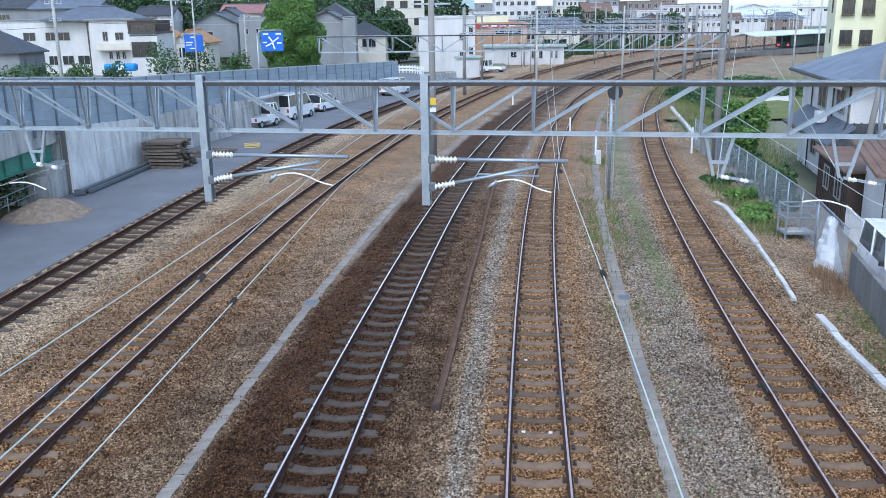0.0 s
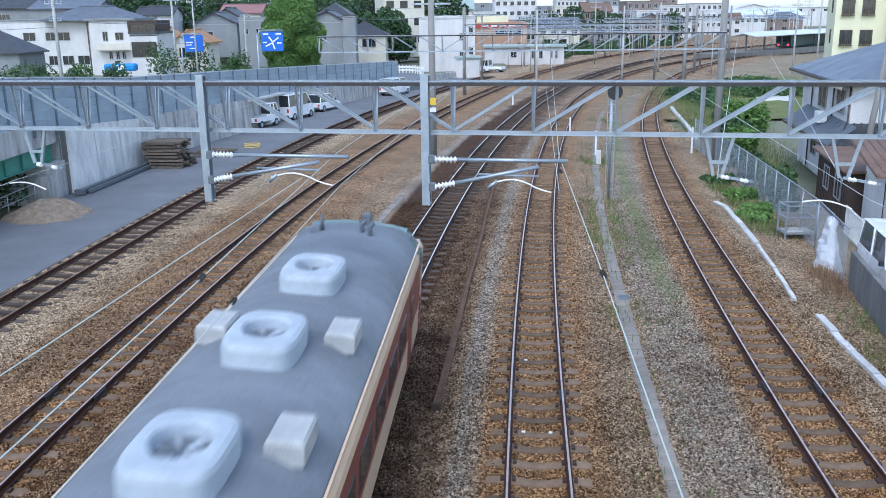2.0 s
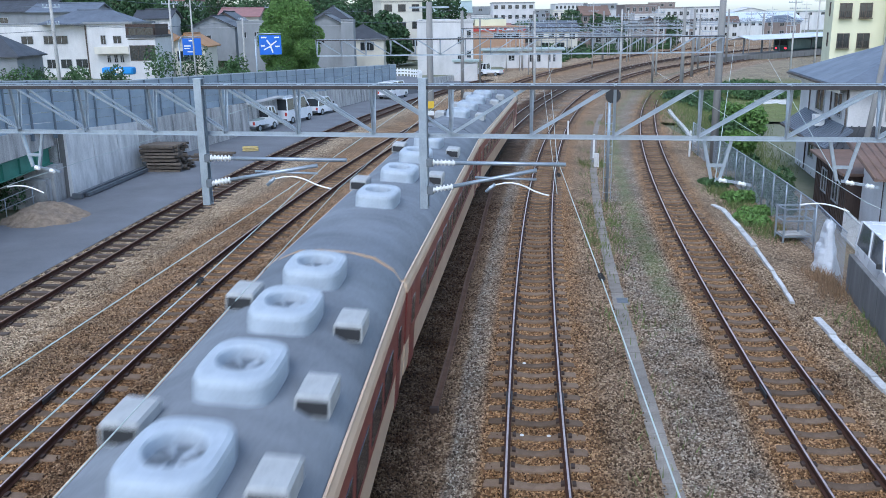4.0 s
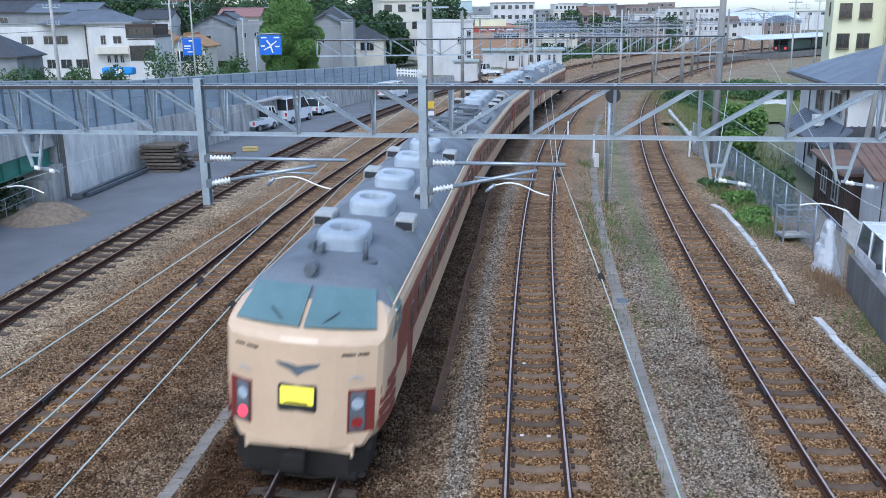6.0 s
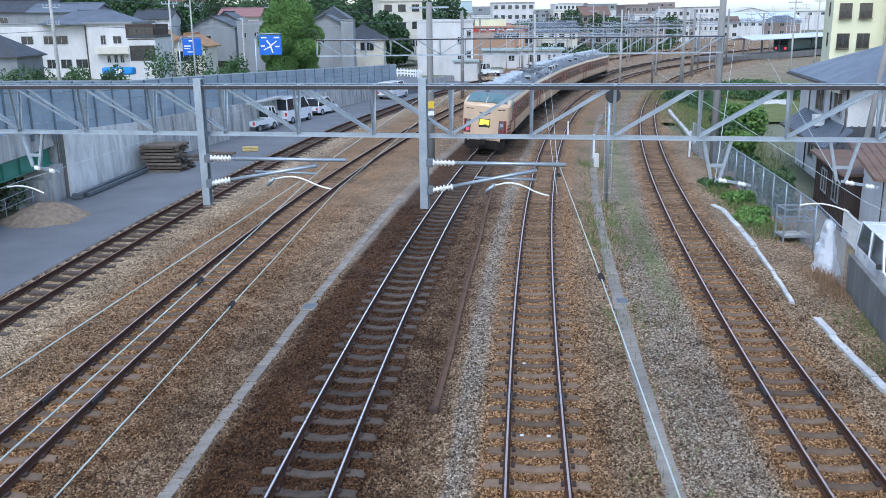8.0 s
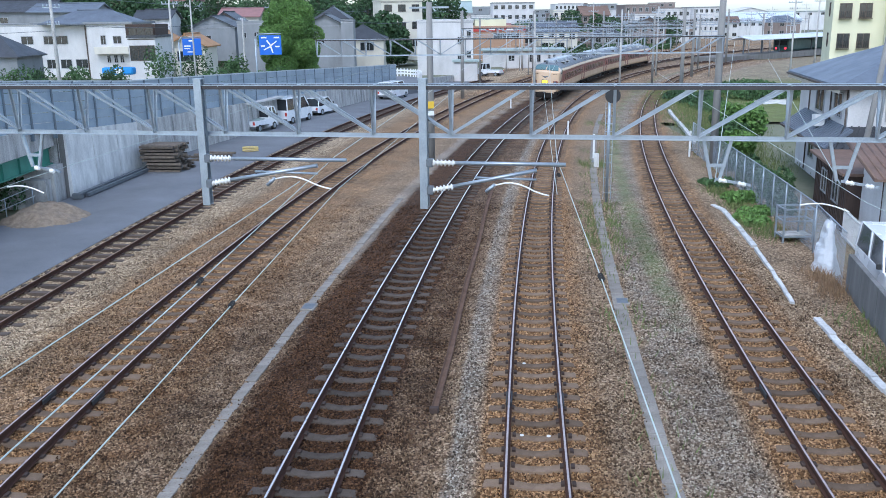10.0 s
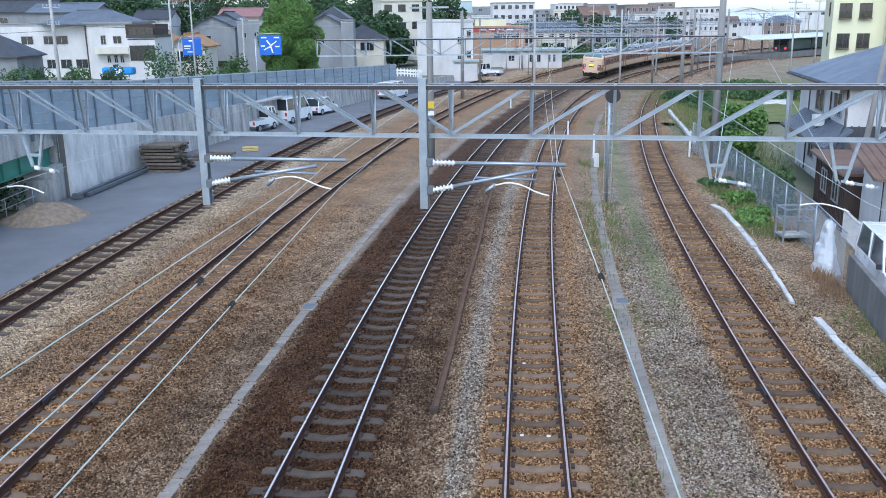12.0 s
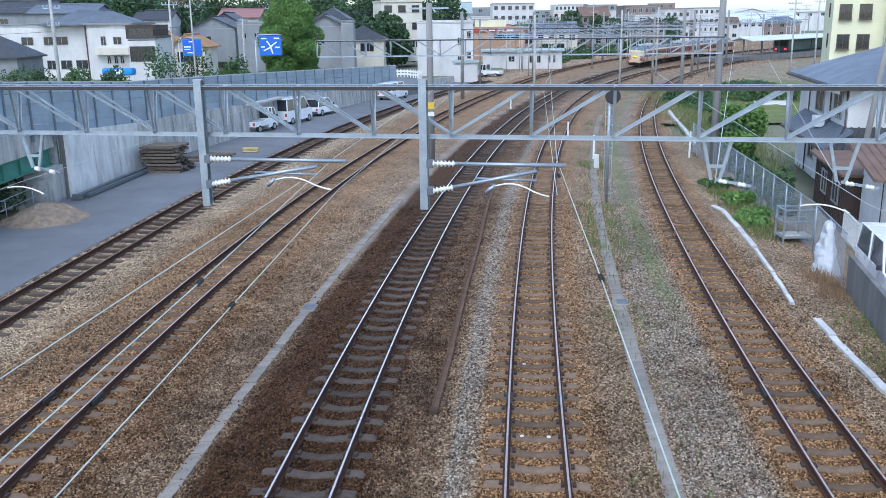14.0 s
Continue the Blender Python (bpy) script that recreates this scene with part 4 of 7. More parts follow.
# ---- retaining wall and noise barrier ----
ww = thing("wall_west", "stained grey concrete retaining wall with paler bays", "wall", kind="structure")
y = 42.4
k = 0
while y < 126:
    y1 = y + (2.6 if y < 60 else 6.0)
    rings = []
    for yy in np.linspace(y + 0.04, y1 - 0.04, 3):
        x, z = float(wall_x(yy)), float(road_z(yy))
        rings.append([sink(p) for p in ((x, yy, -0.35), (x - 0.12, yy, z), (x - 0.5, yy, z), (x - 0.5, yy, -0.35))])
    bm = bmesh.new()
    loft(bm, rings)
    part("wall_bay", fix(bm), M["concrete_pale" if k < 3 else "concrete"], ww)
    y = y1
    k += 1
bm = bmesh.new()
loft(bm, [[sink((float(wall_x(v)) - a, v, z)) for a, z in ((0.2, -0.35), (0.2, float(road_z(v)) - 0.02), (0.45, float(road_z(v)) - 0.02), (0.45, -0.35))] for v in np.arange(42.4, 126, 2.0)])
part("joint_backing", fix(bm), M["concrete_dark"], ww)
t = thing("noise_barrier", "blue-grey panelled noise barrier on the retaining wall", "barrier", kind="structure")
for y in np.arange(20, 100, 2.0):
    x0, x1, z0, z1 = float(wall_x(y)) - 0.3, float(wall_x(y + 2)) - 0.3, float(road_z(y)), float(road_z(y + 2))
    h = float(np.interp(y, [20, 40, 92], [2.3, 2.35, 1.85]))
    for k in range(5):
        a, b = h * k / 5 + 0.01, h * (k + 1) / 5 - 0.01
        bm = bmesh.new()
        loft(bm, [[sink((x - d, yy, z + c)) for d, c in ((0, a), (0, b), (0.08, b), (0.08, a))] for x, yy, z in ((x0, y + 0.06, z0), (x1, y + 1.94, z1))])
        part("panel", fix(bm), M["barrier"], t)
    part("post", boxed(x0 - 0.1, x0 + 0.06, y - 0.06, y + 0.06, z0 - 0.3, z0 + h + 0.05), M["barrier_post"], t).matrix_basis = onto(x0, y)
    bm = bmesh.new()
    loft(bm, [[sink((x - d, yy, z + h + c)) for d, c in ((-0.03, 0.0), (-0.03, 0.07), (0.13, 0.07), (0.13, 0.0))] for x, yy, z in ((x0, y + 0.06, z0), (x1, y + 1.94, z1))])
    part("coping", fix(bm), M["barrier_cap"], t, "pale top rail")
# ---- more materials ----
M["wall_white"] = mat("white_render", (0.66, 0.645, 0.63), (0.42, 0.41, 0.4), 0.85, scale=0.5, fine=12, streak=(1, 1, 0.4), bump=0.1)
M["wall_cream"] = mat("cream_render", (0.66, 0.62, 0.52), (0.5, 0.47, 0.4), 0.85, scale=0.5, fine=12, streak=(1, 1, 0.4), bump=0.1)
M["wall_yellow"] = mat("pale_yellow_render", (0.72, 0.69, 0.48), (0.6, 0.57, 0.4), 0.85, scale=0.4, fine=12, streak=(1, 1, 0.4), bump=0.1)
M["wall_grey"] = mat("grey_render", (0.27, 0.28, 0.29), (0.17, 0.178, 0.185), 0.85, scale=0.5, fine=12, streak=(1, 1, 0.4), bump=0.1)
M["wall_taupe"] = mat("taupe_tiled_wall", (0.24, 0.19, 0.165), (0.16, 0.125, 0.11), 0.85, scale=0.6, fine=12, streak=(1, 1, 0.4), bump=0.1)
M["wall_brick"] = mat("orange_brick", (0.42, 0.27, 0.17), (0.33, 0.2, 0.13), 0.85, scale=1.2, fine=10, bump=0.2)
M["wall_brown"] = mat("dark_brown_boards", (0.07, 0.045, 0.035), (0.04, 0.028, 0.022), 0.8, scale=2, fine=20, streak=(6, 6, 0.5))
M["roof_slate"] = mat("blue_grey_roof_tiles", (0.14, 0.165, 0.2), (0.08, 0.093, 0.118), 0.55, scale=0.8, fine=14, rnd=0.12, bump=0.2)
M["roof_tile"] = mat("dark_grey_roof_tiles", (0.055, 0.058, 0.065), (0.028, 0.03, 0.034), 0.5, scale=1.2, fine=10, bump=0.3)
M["roof_brown"] = mat("brown_roof", (0.2, 0.12, 0.085), (0.12, 0.08, 0.06), 0.7, scale=1.2, fine=10)
M["roof_orange"] = mat("orange_brown_roof", (0.4, 0.22, 0.09), (0.28, 0.15, 0.07), 0.7, scale=1.2, fine=10)
M["roof_pale"] = mat("pale_metal_roof", (0.62, 0.66, 0.7), (0.48, 0.52, 0.56), 0.4, scale=1.2, fine=10)
M["roof_green"] = mat("pale_green_metal_roof", (0.36, 0.43, 0.41), (0.26, 0.32, 0.3), 0.5, scale=1.2, fine=10)
M["pane"] = glassy("window_pane", (0.022, 0.027, 0.03), 0.1)
M["frame"] = mat("aluminium_frame", (0.4, 0.41, 0.42), (0.3, 0.3, 0.31), 0.45, 0.5, bump=0)
M["frame_dark"] = mat("dark_bronze_frame", (0.09, 0.065, 0.05), (0.06, 0.045, 0.035), 0.5, 0.3, bump=0)
M["green_steel"] = mat("green_painted_girder", (0.06, 0.25, 0.18), (0.045, 0.16, 0.12), 0.6, scale=1.5)
M["sign_blue"] = mat("blue_road_sign", (0.01, 0.12, 0.55), (0.01, 0.1, 0.45), 0.4, bump=0)
M["blue_cloth"] = mat("bright_blue_awning", (0.03, 0.25, 0.6), (0.02, 0.2, 0.5), 0.7)
M["leaf_bright"] = mat("fresh_green_leaves", (0.135, 0.235, 0.05), (0.075, 0.155, 0.035), 0.7, scale=0.6, fine=6, island=True, rnd=0.35, bump=0)
M["leaf_dark"] = mat("dark_green_leaves", (0.045, 0.095, 0.03), (0.025, 0.06, 0.022), 0.7, scale=0.6, fine=6, island=True, rnd=0.4, bump=0)
M["leaf_mid"] = mat("green_leaves", (0.065, 0.13, 0.04), (0.04, 0.085, 0.028), 0.7, scale=0.6, fine=6, island=True, rnd=0.4, bump=0)
M["grass"] = mat("grass_blades", (0.1, 0.16, 0.035), (0.17, 0.17, 0.07), 0.8, scale=0.7, fine=8, island=True, rnd=0.35, bump=0)
M["straw"] = mat("dry_stalks", (0.3, 0.2, 0.12), (0.22, 0.14, 0.08), 0.9, scale=0.7, fine=8, island=True, rnd=0.35, bump=0)
M["bark"] = mat("bark", (0.1, 0.075, 0.055), (0.06, 0.045, 0.035), 0.9, scale=4, fine=30, streak=(5, 5, 0.8), bump=0.5)
M["gravel"] = mat("sandy_gravel", (0.33, 0.26, 0.19), (0.13, 0.1, 0.075), 0.95, scale=5, fine=22, bump=1.0, depth=0.04)
M["old_wood"] = mat("grey_old_timber", (0.19, 0.155, 0.12), (0.035, 0.028, 0.023), 0.9, scale=3, fine=30, rnd=0.35, streak=(1, 6, 6))
M["plastic"] = mat("white_plastic_sheet", (0.6, 0.62, 0.64), (0.4, 0.42, 0.45), 0.35, scale=2, bump=0.1)
M["car_white"] = mat("white_car_paint", (0.82, 0.84, 0.86), (0.74, 0.76, 0.78), 0.25, scale=1, coat=0.5, bump=0)
M["roof_pink"] = mat("faded_red_roof", (0.3, 0.15, 0.14), (0.22, 0.12, 0.11), 0.7, scale=1.2, fine=10)
M["teal_paint"] = mat("dark_green_train_paint", (0.035, 0.085, 0.075), (0.025, 0.06, 0.055), 0.45, scale=1)
M["red_paint"] = mat("red_paint", (0.5, 0.05, 0.04), (0.4, 0.05, 0.04), 0.5, bump=0.05)
M["yellow_paint"] = mat("yellow_paint", (0.6, 0.46, 0.16), (0.45, 0.35, 0.14), 0.5, bump=0.05)

# ---- plants ----


def leaves(clumps, count, size, rng, flat=0.0):
    """Small leaf faces strewn over and inside clumps (x, y, z, rx, ry, rz)."""
    clumps = np.array(clumps, float)
    w = clumps[:, 3] * clumps[:, 4] + clumps[:, 4] * clumps[:, 5]
    pick = rng.choice(len(clumps), count, p=w / w.sum())
    d = rng.normal(size=(count, 3))
    d /= np.linalg.norm(d, axis=1)[:, None]
    r = rng.uniform(0.72, 1.08, count) ** 0.7
    c = clumps[pick, :3] + d * clumps[pick, 3:] * r[:, None]
    a = rng.normal(size=(count, 3)) + d * 0.6
    a /= np.linalg.norm(a, axis=1)[:, None]
    b = np.cross(a, rng.normal(size=(count, 3)))
    b /= np.linalg.norm(b, axis=1)[:, None]
    e = np.cross(a, b)
    sz = (size * rng.uniform(0.6, 1.3, count))[:, None]
    v = np.stack([c - b * sz, c + e * sz * 0.55 + a * sz * 0.15, c + b * sz, c - e * sz * 0.55 + a * sz * 0.15], 1).reshape(-1, 3)
    f = np.arange(count * 4).reshape(-1, 4)
    return v, f


def leaf_mesh(name, v, f, material):
    me = bpy.data.meshes.new(name)
    me.from_pydata(v.tolist(), [], f.tolist())
    me.materials.append(material)
    return me


def tree(x, y, z, height, width, seed, material, label, count=2600, leaf=0.3, low=0.25):
    """A tapered trunk with limbs and a crown of small leaves with gaps."""
    rng = np.random.RandomState(seed)
    t = thing("tree", label, "tree", Matrix.Translation((x, y, z)))
    bm = bmesh.new()
    r = width * 0.035 + 0.06
    top = height * 0.75
    tube(bm, (0, 0, -0.3), (0.1, 0, height * 0.45), r, 8, r2=r * 0.65)
    tube(bm, (0.1, 0, height * 0.44), (0, 0.1, top), r * 0.65, 7, r2=r * 0.25)
    clumps = []
    n = 15
    for k in range(n):
        a = k * 2.4 + rng.uniform(-0.4, 0.4)
        h = low + (1 - low) * (k + 0.5) / n
        env = math.sqrt(max(0.12, 1 - (2 * (h - low) / (1 - low) - 0.9) ** 2 * 0.85))
        rad = width * 0.5 * env * rng.uniform(0.5, 0.72)
        p = Vector((rad * math.cos(a), rad * math.sin(a), height * (0.12 + 0.8 * h)))
        s = width * rng.uniform(0.19, 0.27)
        clumps.append((*p, s, s, s * rng.uniform(0.7, 0.95)))
        base = Vector((0.05, 0, height * (0.3 + 0.4 * h * 0.8)))
        tube(bm, base, p, r * 0.32, 5, r2=r * 0.1)
    clumps.append((0, 0, height * 0.6, width * 0.33, width * 0.33, height * 0.28))
    clumps.append((0, 0, height * 0.86, width * 0.2, width * 0.2, height * 0.13))
    part("trunk", fix(bm), M["bark"], t)
    v, f = leaves(clumps, count, leaf, rng)
    o = new("crown", leaf_mesh("crown", v, f, material))
    o.parent = t
    return t


def bush(x, y, z, w, d, h, seed, material, label, count=1200, leaf=0.12, name="bush"):
    rng = np.random.RandomState(seed)
    n = max(3, int(w * d) + 3)
    clumps = [(rng.uniform(-0.38, 0.38) * w, rng.uniform(-0.38, 0.38) * d, h * rng.uniform(0.3, 0.6), w * rng.uniform(0.2, 0.32), d * rng.uniform(0.2, 0.32), h * rng.uniform(0.35, 0.5)) for k in range(n)]
    v, f = leaves(clumps, count, leaf, rng)
    v[:, 2] = np.maximum(v[:, 2], 0)
    o = new(name, leaf_mesh(name, v, f, material))
    o.matrix_basis = onto(x, y) @ Matrix.Translation((x, y, z))
    return tagged(o, label, name)


def land_z(x, y):
    return float(land(np.array([[x]], float), np.array([[y]], float))[0, 0])


# ---- houses ----


def window(parent, x0, x1, z0, z1, y, frame="frame", bars=1):
    """A framed window on a wall that faces -y, in the house's space."""
    bm = bmesh.new()
    w = 0.06
    for a in ((x0, x1, z0, z0 + w), (x0, x1, z1 - w, z1), (x0, x0 + w, z0 + w, z1 - w), (x1 - w, x1, z0 + w, z1 - w)):
        box(bm, a[0], a[1], y - 0.06, y + 0.02, a[2], a[3])
    for k in range(bars):
        c = x0 + (x1 - x0) * (k + 1) / (bars + 1)
        box(bm, c - 0.025, c + 0.025, y - 0.05, y + 0.01, z0 + w, z1 - w)
    f = part("window", fix(bm), M[frame], parent)
    part("pane", boxed(x0 + w * 0.5, x1 - w * 0.5, y - 0.025, y - 0.01, z0 + w * 0.5, z1 - w * 0.5), M["pane"], f)
    return f


def roof_mesh(kind, w, d, z, rise, over):
    """Roof over a plan from (0, 0) to (w, d): gable_x (ridge along x), gable_y, hip or flat."""
    bm = bmesh.new()
    x0, x1, y0, y1 = -over, w + over, -over, d + over
    e = 0.14
    if kind == "flat":
        box(bm, x0, x1, y0, y1, z, z + 0.25)
        return fix(bm)
    if kind == "gable_x":
        prof = [(y0, z - 0.1), ((y0 + y1) / 2, z + rise), (y1, z - 0.1), (y1, z - 0.1 - e), ((y0 + y1) / 2, z + rise - e), (y0, z - 0.1 - e)]
        loft(bm, [[(x, a, b) for a, b in prof] for x in (x0, x1)])
        tube(bm, (x0, (y0 + y1) / 2, z + rise + 0.03), (x1, (y0 + y1) / 2, z + rise + 0.03), 0.12, 6)
    elif kind == "gable_y":
        prof = [(x0, z - 0.1), ((x0 + x1) / 2, z + rise), (x1, z - 0.1), (x1, z - 0.1 - e), ((x0 + x1) / 2, z + rise - e), (x0, z - 0.1 - e)]
        loft(bm, [[(a, y, b) for a, b in prof] for y in (y0, y1)])
        tube(bm, ((x0 + x1) / 2, y0, z + rise + 0.03), ((x0 + x1) / 2, y1, z + rise + 0.03), 0.12, 6)
    else:
        lo = [bm.verts.new(p) for p in ((x0, y0, z - 0.1), (x1, y0, z - 0.1), (x1, y1, z - 0.1), (x0, y1, z - 0.1))]
        lb = [bm.verts.new((v.co.x, v.co.y, v.co.z - e)) for v in lo]
        if w > d:
            k = (y1 - y0) / 2
            r = [bm.verts.new((x0 + k, (y0 + y1) / 2, z + rise)), bm.verts.new((x1 - k, (y0 + y1) / 2, z + rise))]
            fs = ((lo[0], lo[1], r[1], r[0]), (lo[1], lo[2], r[1]), (lo[2], lo[3], r[0], r[1]), (lo[3], lo[0], r[0]))
        else:
            k = (x1 - x0) / 2
            r = [bm.verts.new(((x0 + x1) / 2, y0 + k, z + rise)), bm.verts.new(((x0 + x1) / 2, y1 - k, z + rise))]
            fs = ((lo[0], lo[1], r[0]), (lo[1], lo[2], r[1], r[0]), (lo[2], lo[3], r[1]), (lo[3], lo[0], r[0], r[1]))
        for f in fs:
            bm.faces.new(f)
        for i in range(4):
            bm.faces.new((lo[i], lb[i], lb[(i + 1) % 4], lo[(i + 1) % 4]))
        bm.faces.new(lb)
        tube(bm, r[0].co + Vector((0, 0, 0.03)), r[1].co + Vector((0, 0, 0.03)), 0.12, 6)
    return fix(bm)


def house(x, y, w, d, z0, z1, roof, rise, wall, roof_m, label, turn=0.0, wins=(), floors=0, cols=0, over=0.4, name="house", frame="frame", side=False):
    """A house with its near left corner at (x, y); wins: (x0, x1, z0, z1) on the near wall, heights from z0's ground."""
    t = thing(name, label, "building" if name != "house" else "house", Matrix.Translation((x, y, 0)) @ Matrix.Rotation(radians(-turn), 4, "Z"))
    part("wall", boxed(0, w, 0, d, z0, z1), M[wall], t)
    part("roof", roof_mesh(roof, w, d, z1, rise, over), M[roof_m], t)
    if roof in ("gable_y", "gable_x"):
        bm = bmesh.new()
        if roof == "gable_y":
            tri = [(0, z1 - 0.02), (w, z1 - 0.02), (w / 2, z1 + rise * 0.9)]
            loft(bm, [[(a, yy, b) for a, b in tri] for yy in (0, d)])
        else:
            tri = [(0, z1 - 0.02), (d, z1 - 0.02), (d / 2, z1 + rise * 0.9)]
            loft(bm, [[(xx, a, b) for a, b in tri] for xx in (0, w)])
        part("gable", fix(bm), M[wall], t)
    for a in wins:
        window(t, *a, 0, frame, 1 if a[1] - a[0] < 2 else 2)
    fh = 2.8
    for f in range(floors):
        top = z1 - 0.55 - f * fh
        for c in range(cols):
            cx = w * (c + 0.5) / cols
            ww = min(1.6, w / cols * 0.55)
            window(t, cx - ww / 2, cx + ww / 2, top - 1.15, top, 0, frame)
            if side:
                cy = d * (c + 0.5) / cols
                wd = window(t, -0.6, 0.6, top - 1.15, top, 0, frame)
                wd.matrix_basis = Matrix.Translation((0, cy, 0)) @ Matrix.Rotation(radians(-90), 4, "Z")
    part("eave_line", boxed(-0.03, w + 0.03, -0.03, 0.0, z1 - 0.2, z1 - 0.12), M[frame], t)
    return t


# ---- vehicles ----


def vehicle(x, y, turn, length, width, height, kind, label, paint="car_white", z=-0.13):
    """A small van, truck or car that points to +y of its own space."""
    t = thing("parked_car" if kind == "car" else "parked_truck" if kind == "truck" else "parked_van", label, "car" if kind == "car" else "truck" if kind == "truck" else "van", Matrix.Translation((x, y, z)) @ Matrix.Rotation(radians(-turn), 4, "Z"))
    L, W, H = length / 2, width / 2, height
    belt = H * 0.55

    def rings(pts):
        return [[(-w, yy, a), (w, yy, a), (w, yy, (a + b) / 2), (w * k, yy, b), (-w * k, yy, b), (-w, yy, (a + b) / 2)] for yy, a, b, w, k in pts]

    bm = bmesh.new()
    if kind == "truck":
        prof = [(L * 0.22, 0.3, belt, W * 0.97, 0.97), (L * 0.9, 0.3, belt, W, 0.97), (L, 0.32, belt * 0.9, W * 0.93, 0.93)]
    elif kind == "van":
        prof = [(-L, 0.32, belt, W * 0.95, 0.97), (-L * 0.95, 0.28, belt, W, 0.98), (L * 0.8, 0.28, belt, W, 0.98), (L * 0.95, 0.3, belt * 0.86, W * 0.96, 0.94), (L, 0.34, belt * 0.72, W * 0.88, 0.94)]
    else:
        prof = [(-L, 0.32, belt * 0.98, W * 0.93, 0.95), (-L * 0.93, 0.26, belt, W, 0.97), (L * 0.45, 0.26, belt, W, 0.97), (L * 0.85, 0.28, belt * 0.85, W * 0.96, 0.93), (L, 0.34, belt * 0.65, W * 0.86, 0.9)]
    loft(bm, rings(prof), smooth=False)
    body = part("body", fix(bm), M[paint], t)
    c0, c1 = {"truck": (L * 0.24, L * 0.94), "van": (-L * 0.97, L * 0.74), "car": (-L * 0.94, L * 0.4)}[kind]
    r0, r1 = {"truck": (L * 0.28, L * 0.78), "van": (-L * 0.92, L * 0.44), "car": (-L * 0.8, L * 0.1)}[kind]
    bm = bmesh.new()
    loft(bm, [[(-W * 0.96, c0, belt), (W * 0.96, c0, belt), (W * 0.96, c1, belt), (-W * 0.96, c1, belt)], [(-W * 0.84, r0, H - 0.05), (W * 0.84, r0, H - 0.05), (W * 0.84, r1, H - 0.05), (-W * 0.84, r1, H - 0.05)]])
    cab = part("glazing", fix(bm), M["dark_glass"], t, "dark car windows")
    part("roof", boxed(-W * 0.85, W * 0.85, r0 - 0.02, r1 + 0.02, H - 0.06, H, bevel=0.025), M[paint], t)
    for sx in (-1, 1):
        for a, b in ((c0, r0), (c1, r1), ((c0 + c1) / 2, (r0 + r1) / 2)):
            bm = bmesh.new()
            bar(bm, (sx * W * 0.965, a, belt - 0.02), (sx * W * 0.85, b, H - 0.03), 0.09, 0.06, up=(sx, 0, 0))
            part("pillar", bm, M[paint], t)
        for sy in (-0.62, 0.66):
            bm = bmesh.new()
            tube(bm, (sx * (W - 0.17), sy * L, 0.29), (sx * (W + 0.01), sy * L, 0.29), 0.29, 18)
            wh = part("wheel", fix(bm), M["rubber"], t)
            bm = bmesh.new()
            tube(bm, (sx * (W - 0.02), sy * L, 0.29), (sx * (W + 0.02), sy * L, 0.29), 0.18, 14)
            part("rim", fix(bm), M["steel"], wh)
        part("tail_light", boxed(sx * W * 0.82 - 0.09, sx * W * 0.82 + 0.09, -L - 0.015, -L + 0.05, belt * 0.6, belt * 0.85, bevel=0.01), M["red_paint"], t)
        part("headlight", boxed(sx * W * 0.66 - 0.14, sx * W * 0.66 + 0.14, L - 0.06, L + 0.015, belt * 0.55, belt * 0.72, bevel=0.015), M["porcelain"], t)
        bm = bmesh.new()
        box(bm, sx * (W + 0.08) - 0.07, sx * (W + 0.08) + 0.07, c1 * 0.9 - 0.04, c1 * 0.9 + 0.04, belt + 0.05, belt + 0.22, bevel=0.02)
        part("mirror", bm, M["black"], t)
    part("bumper", boxed(-W * 0.92, W * 0.92, -L - 0.04, -L + 0.1, 0.28, 0.45, bevel=0.03), M["steel_dark"], t)
    part("plate", boxed(-0.17, 0.17, -L - 0.05, -L - 0.035, 0.46, 0.6), M["porcelain"], t)
    if kind == "truck":
        bm = bmesh.new()
        box(bm, -W, W, -L, L * 0.2, 0.5, 0.58)
        for a in ((-W, -W + 0.04, -L, L * 0.2), (W - 0.04, W, -L, L * 0.2), (-W + 0.041, W - 0.041, -L, -L + 0.04), (-W + 0.041, W - 0.041, L * 0.2 - 0.04, L * 0.2)):
            box(bm, *a, 0.581, 0.88)
        part("cargo_bed", fix(bm), M[paint], t)
        part("load", boxed(-W * 0.7, W * 0.7, -L * 0.7, L * 0.1, 0.58, 0.92, bevel=0.06), M["roof_green"], t, "pale green sheeted load")
    return t


# ---- west side: underpass, wall furniture, parked vehicles ----
M["dark_void"] = mat("shaded_earth", (0.06, 0.055, 0.045), (0.035, 0.035, 0.03), 0.95)
bridge = thing("road_bridge", "road bridge with stained parapet over green steel girders", "bridge")
part("parapet", boxed(-19.0, -18.6, 14, 42.3, 2.35, 3.45), M["concrete"], bridge)
part("deck", boxed(-30, -19.0, 14, 42.3, 2.3, 2.75), M["concrete"], bridge)
for x in (-18.9, -21.5, -24):
    bm = bmesh.new()
    box(bm, x - 0.02, x + 0.02, 14, 42.2, 1.55, 2.3)
    box(bm, x - 0.16, x + 0.16, 14, 42.2, 1.5, 1.55)
    box(bm, x - 0.16, x + 0.16, 14, 42.2, 2.25, 2.298)
    g = part("girder", fix(bm), M["green_steel"], bridge, "green painted steel girder")
    for y in np.arange(15, 42, 1.6):
        part("stiffener", boxed(x - 0.12, x + 0.12, y - 0.015, y + 0.015, 1.551, 2.249), M["green_steel"], g)
abut = thing("bridge_abutment", "grey concrete bridge abutment at the wall's end", "abutment")
part("face", boxed(-30, -18.35, 41.2, 42.38, -0.4, 1.48), M["concrete"], abut)
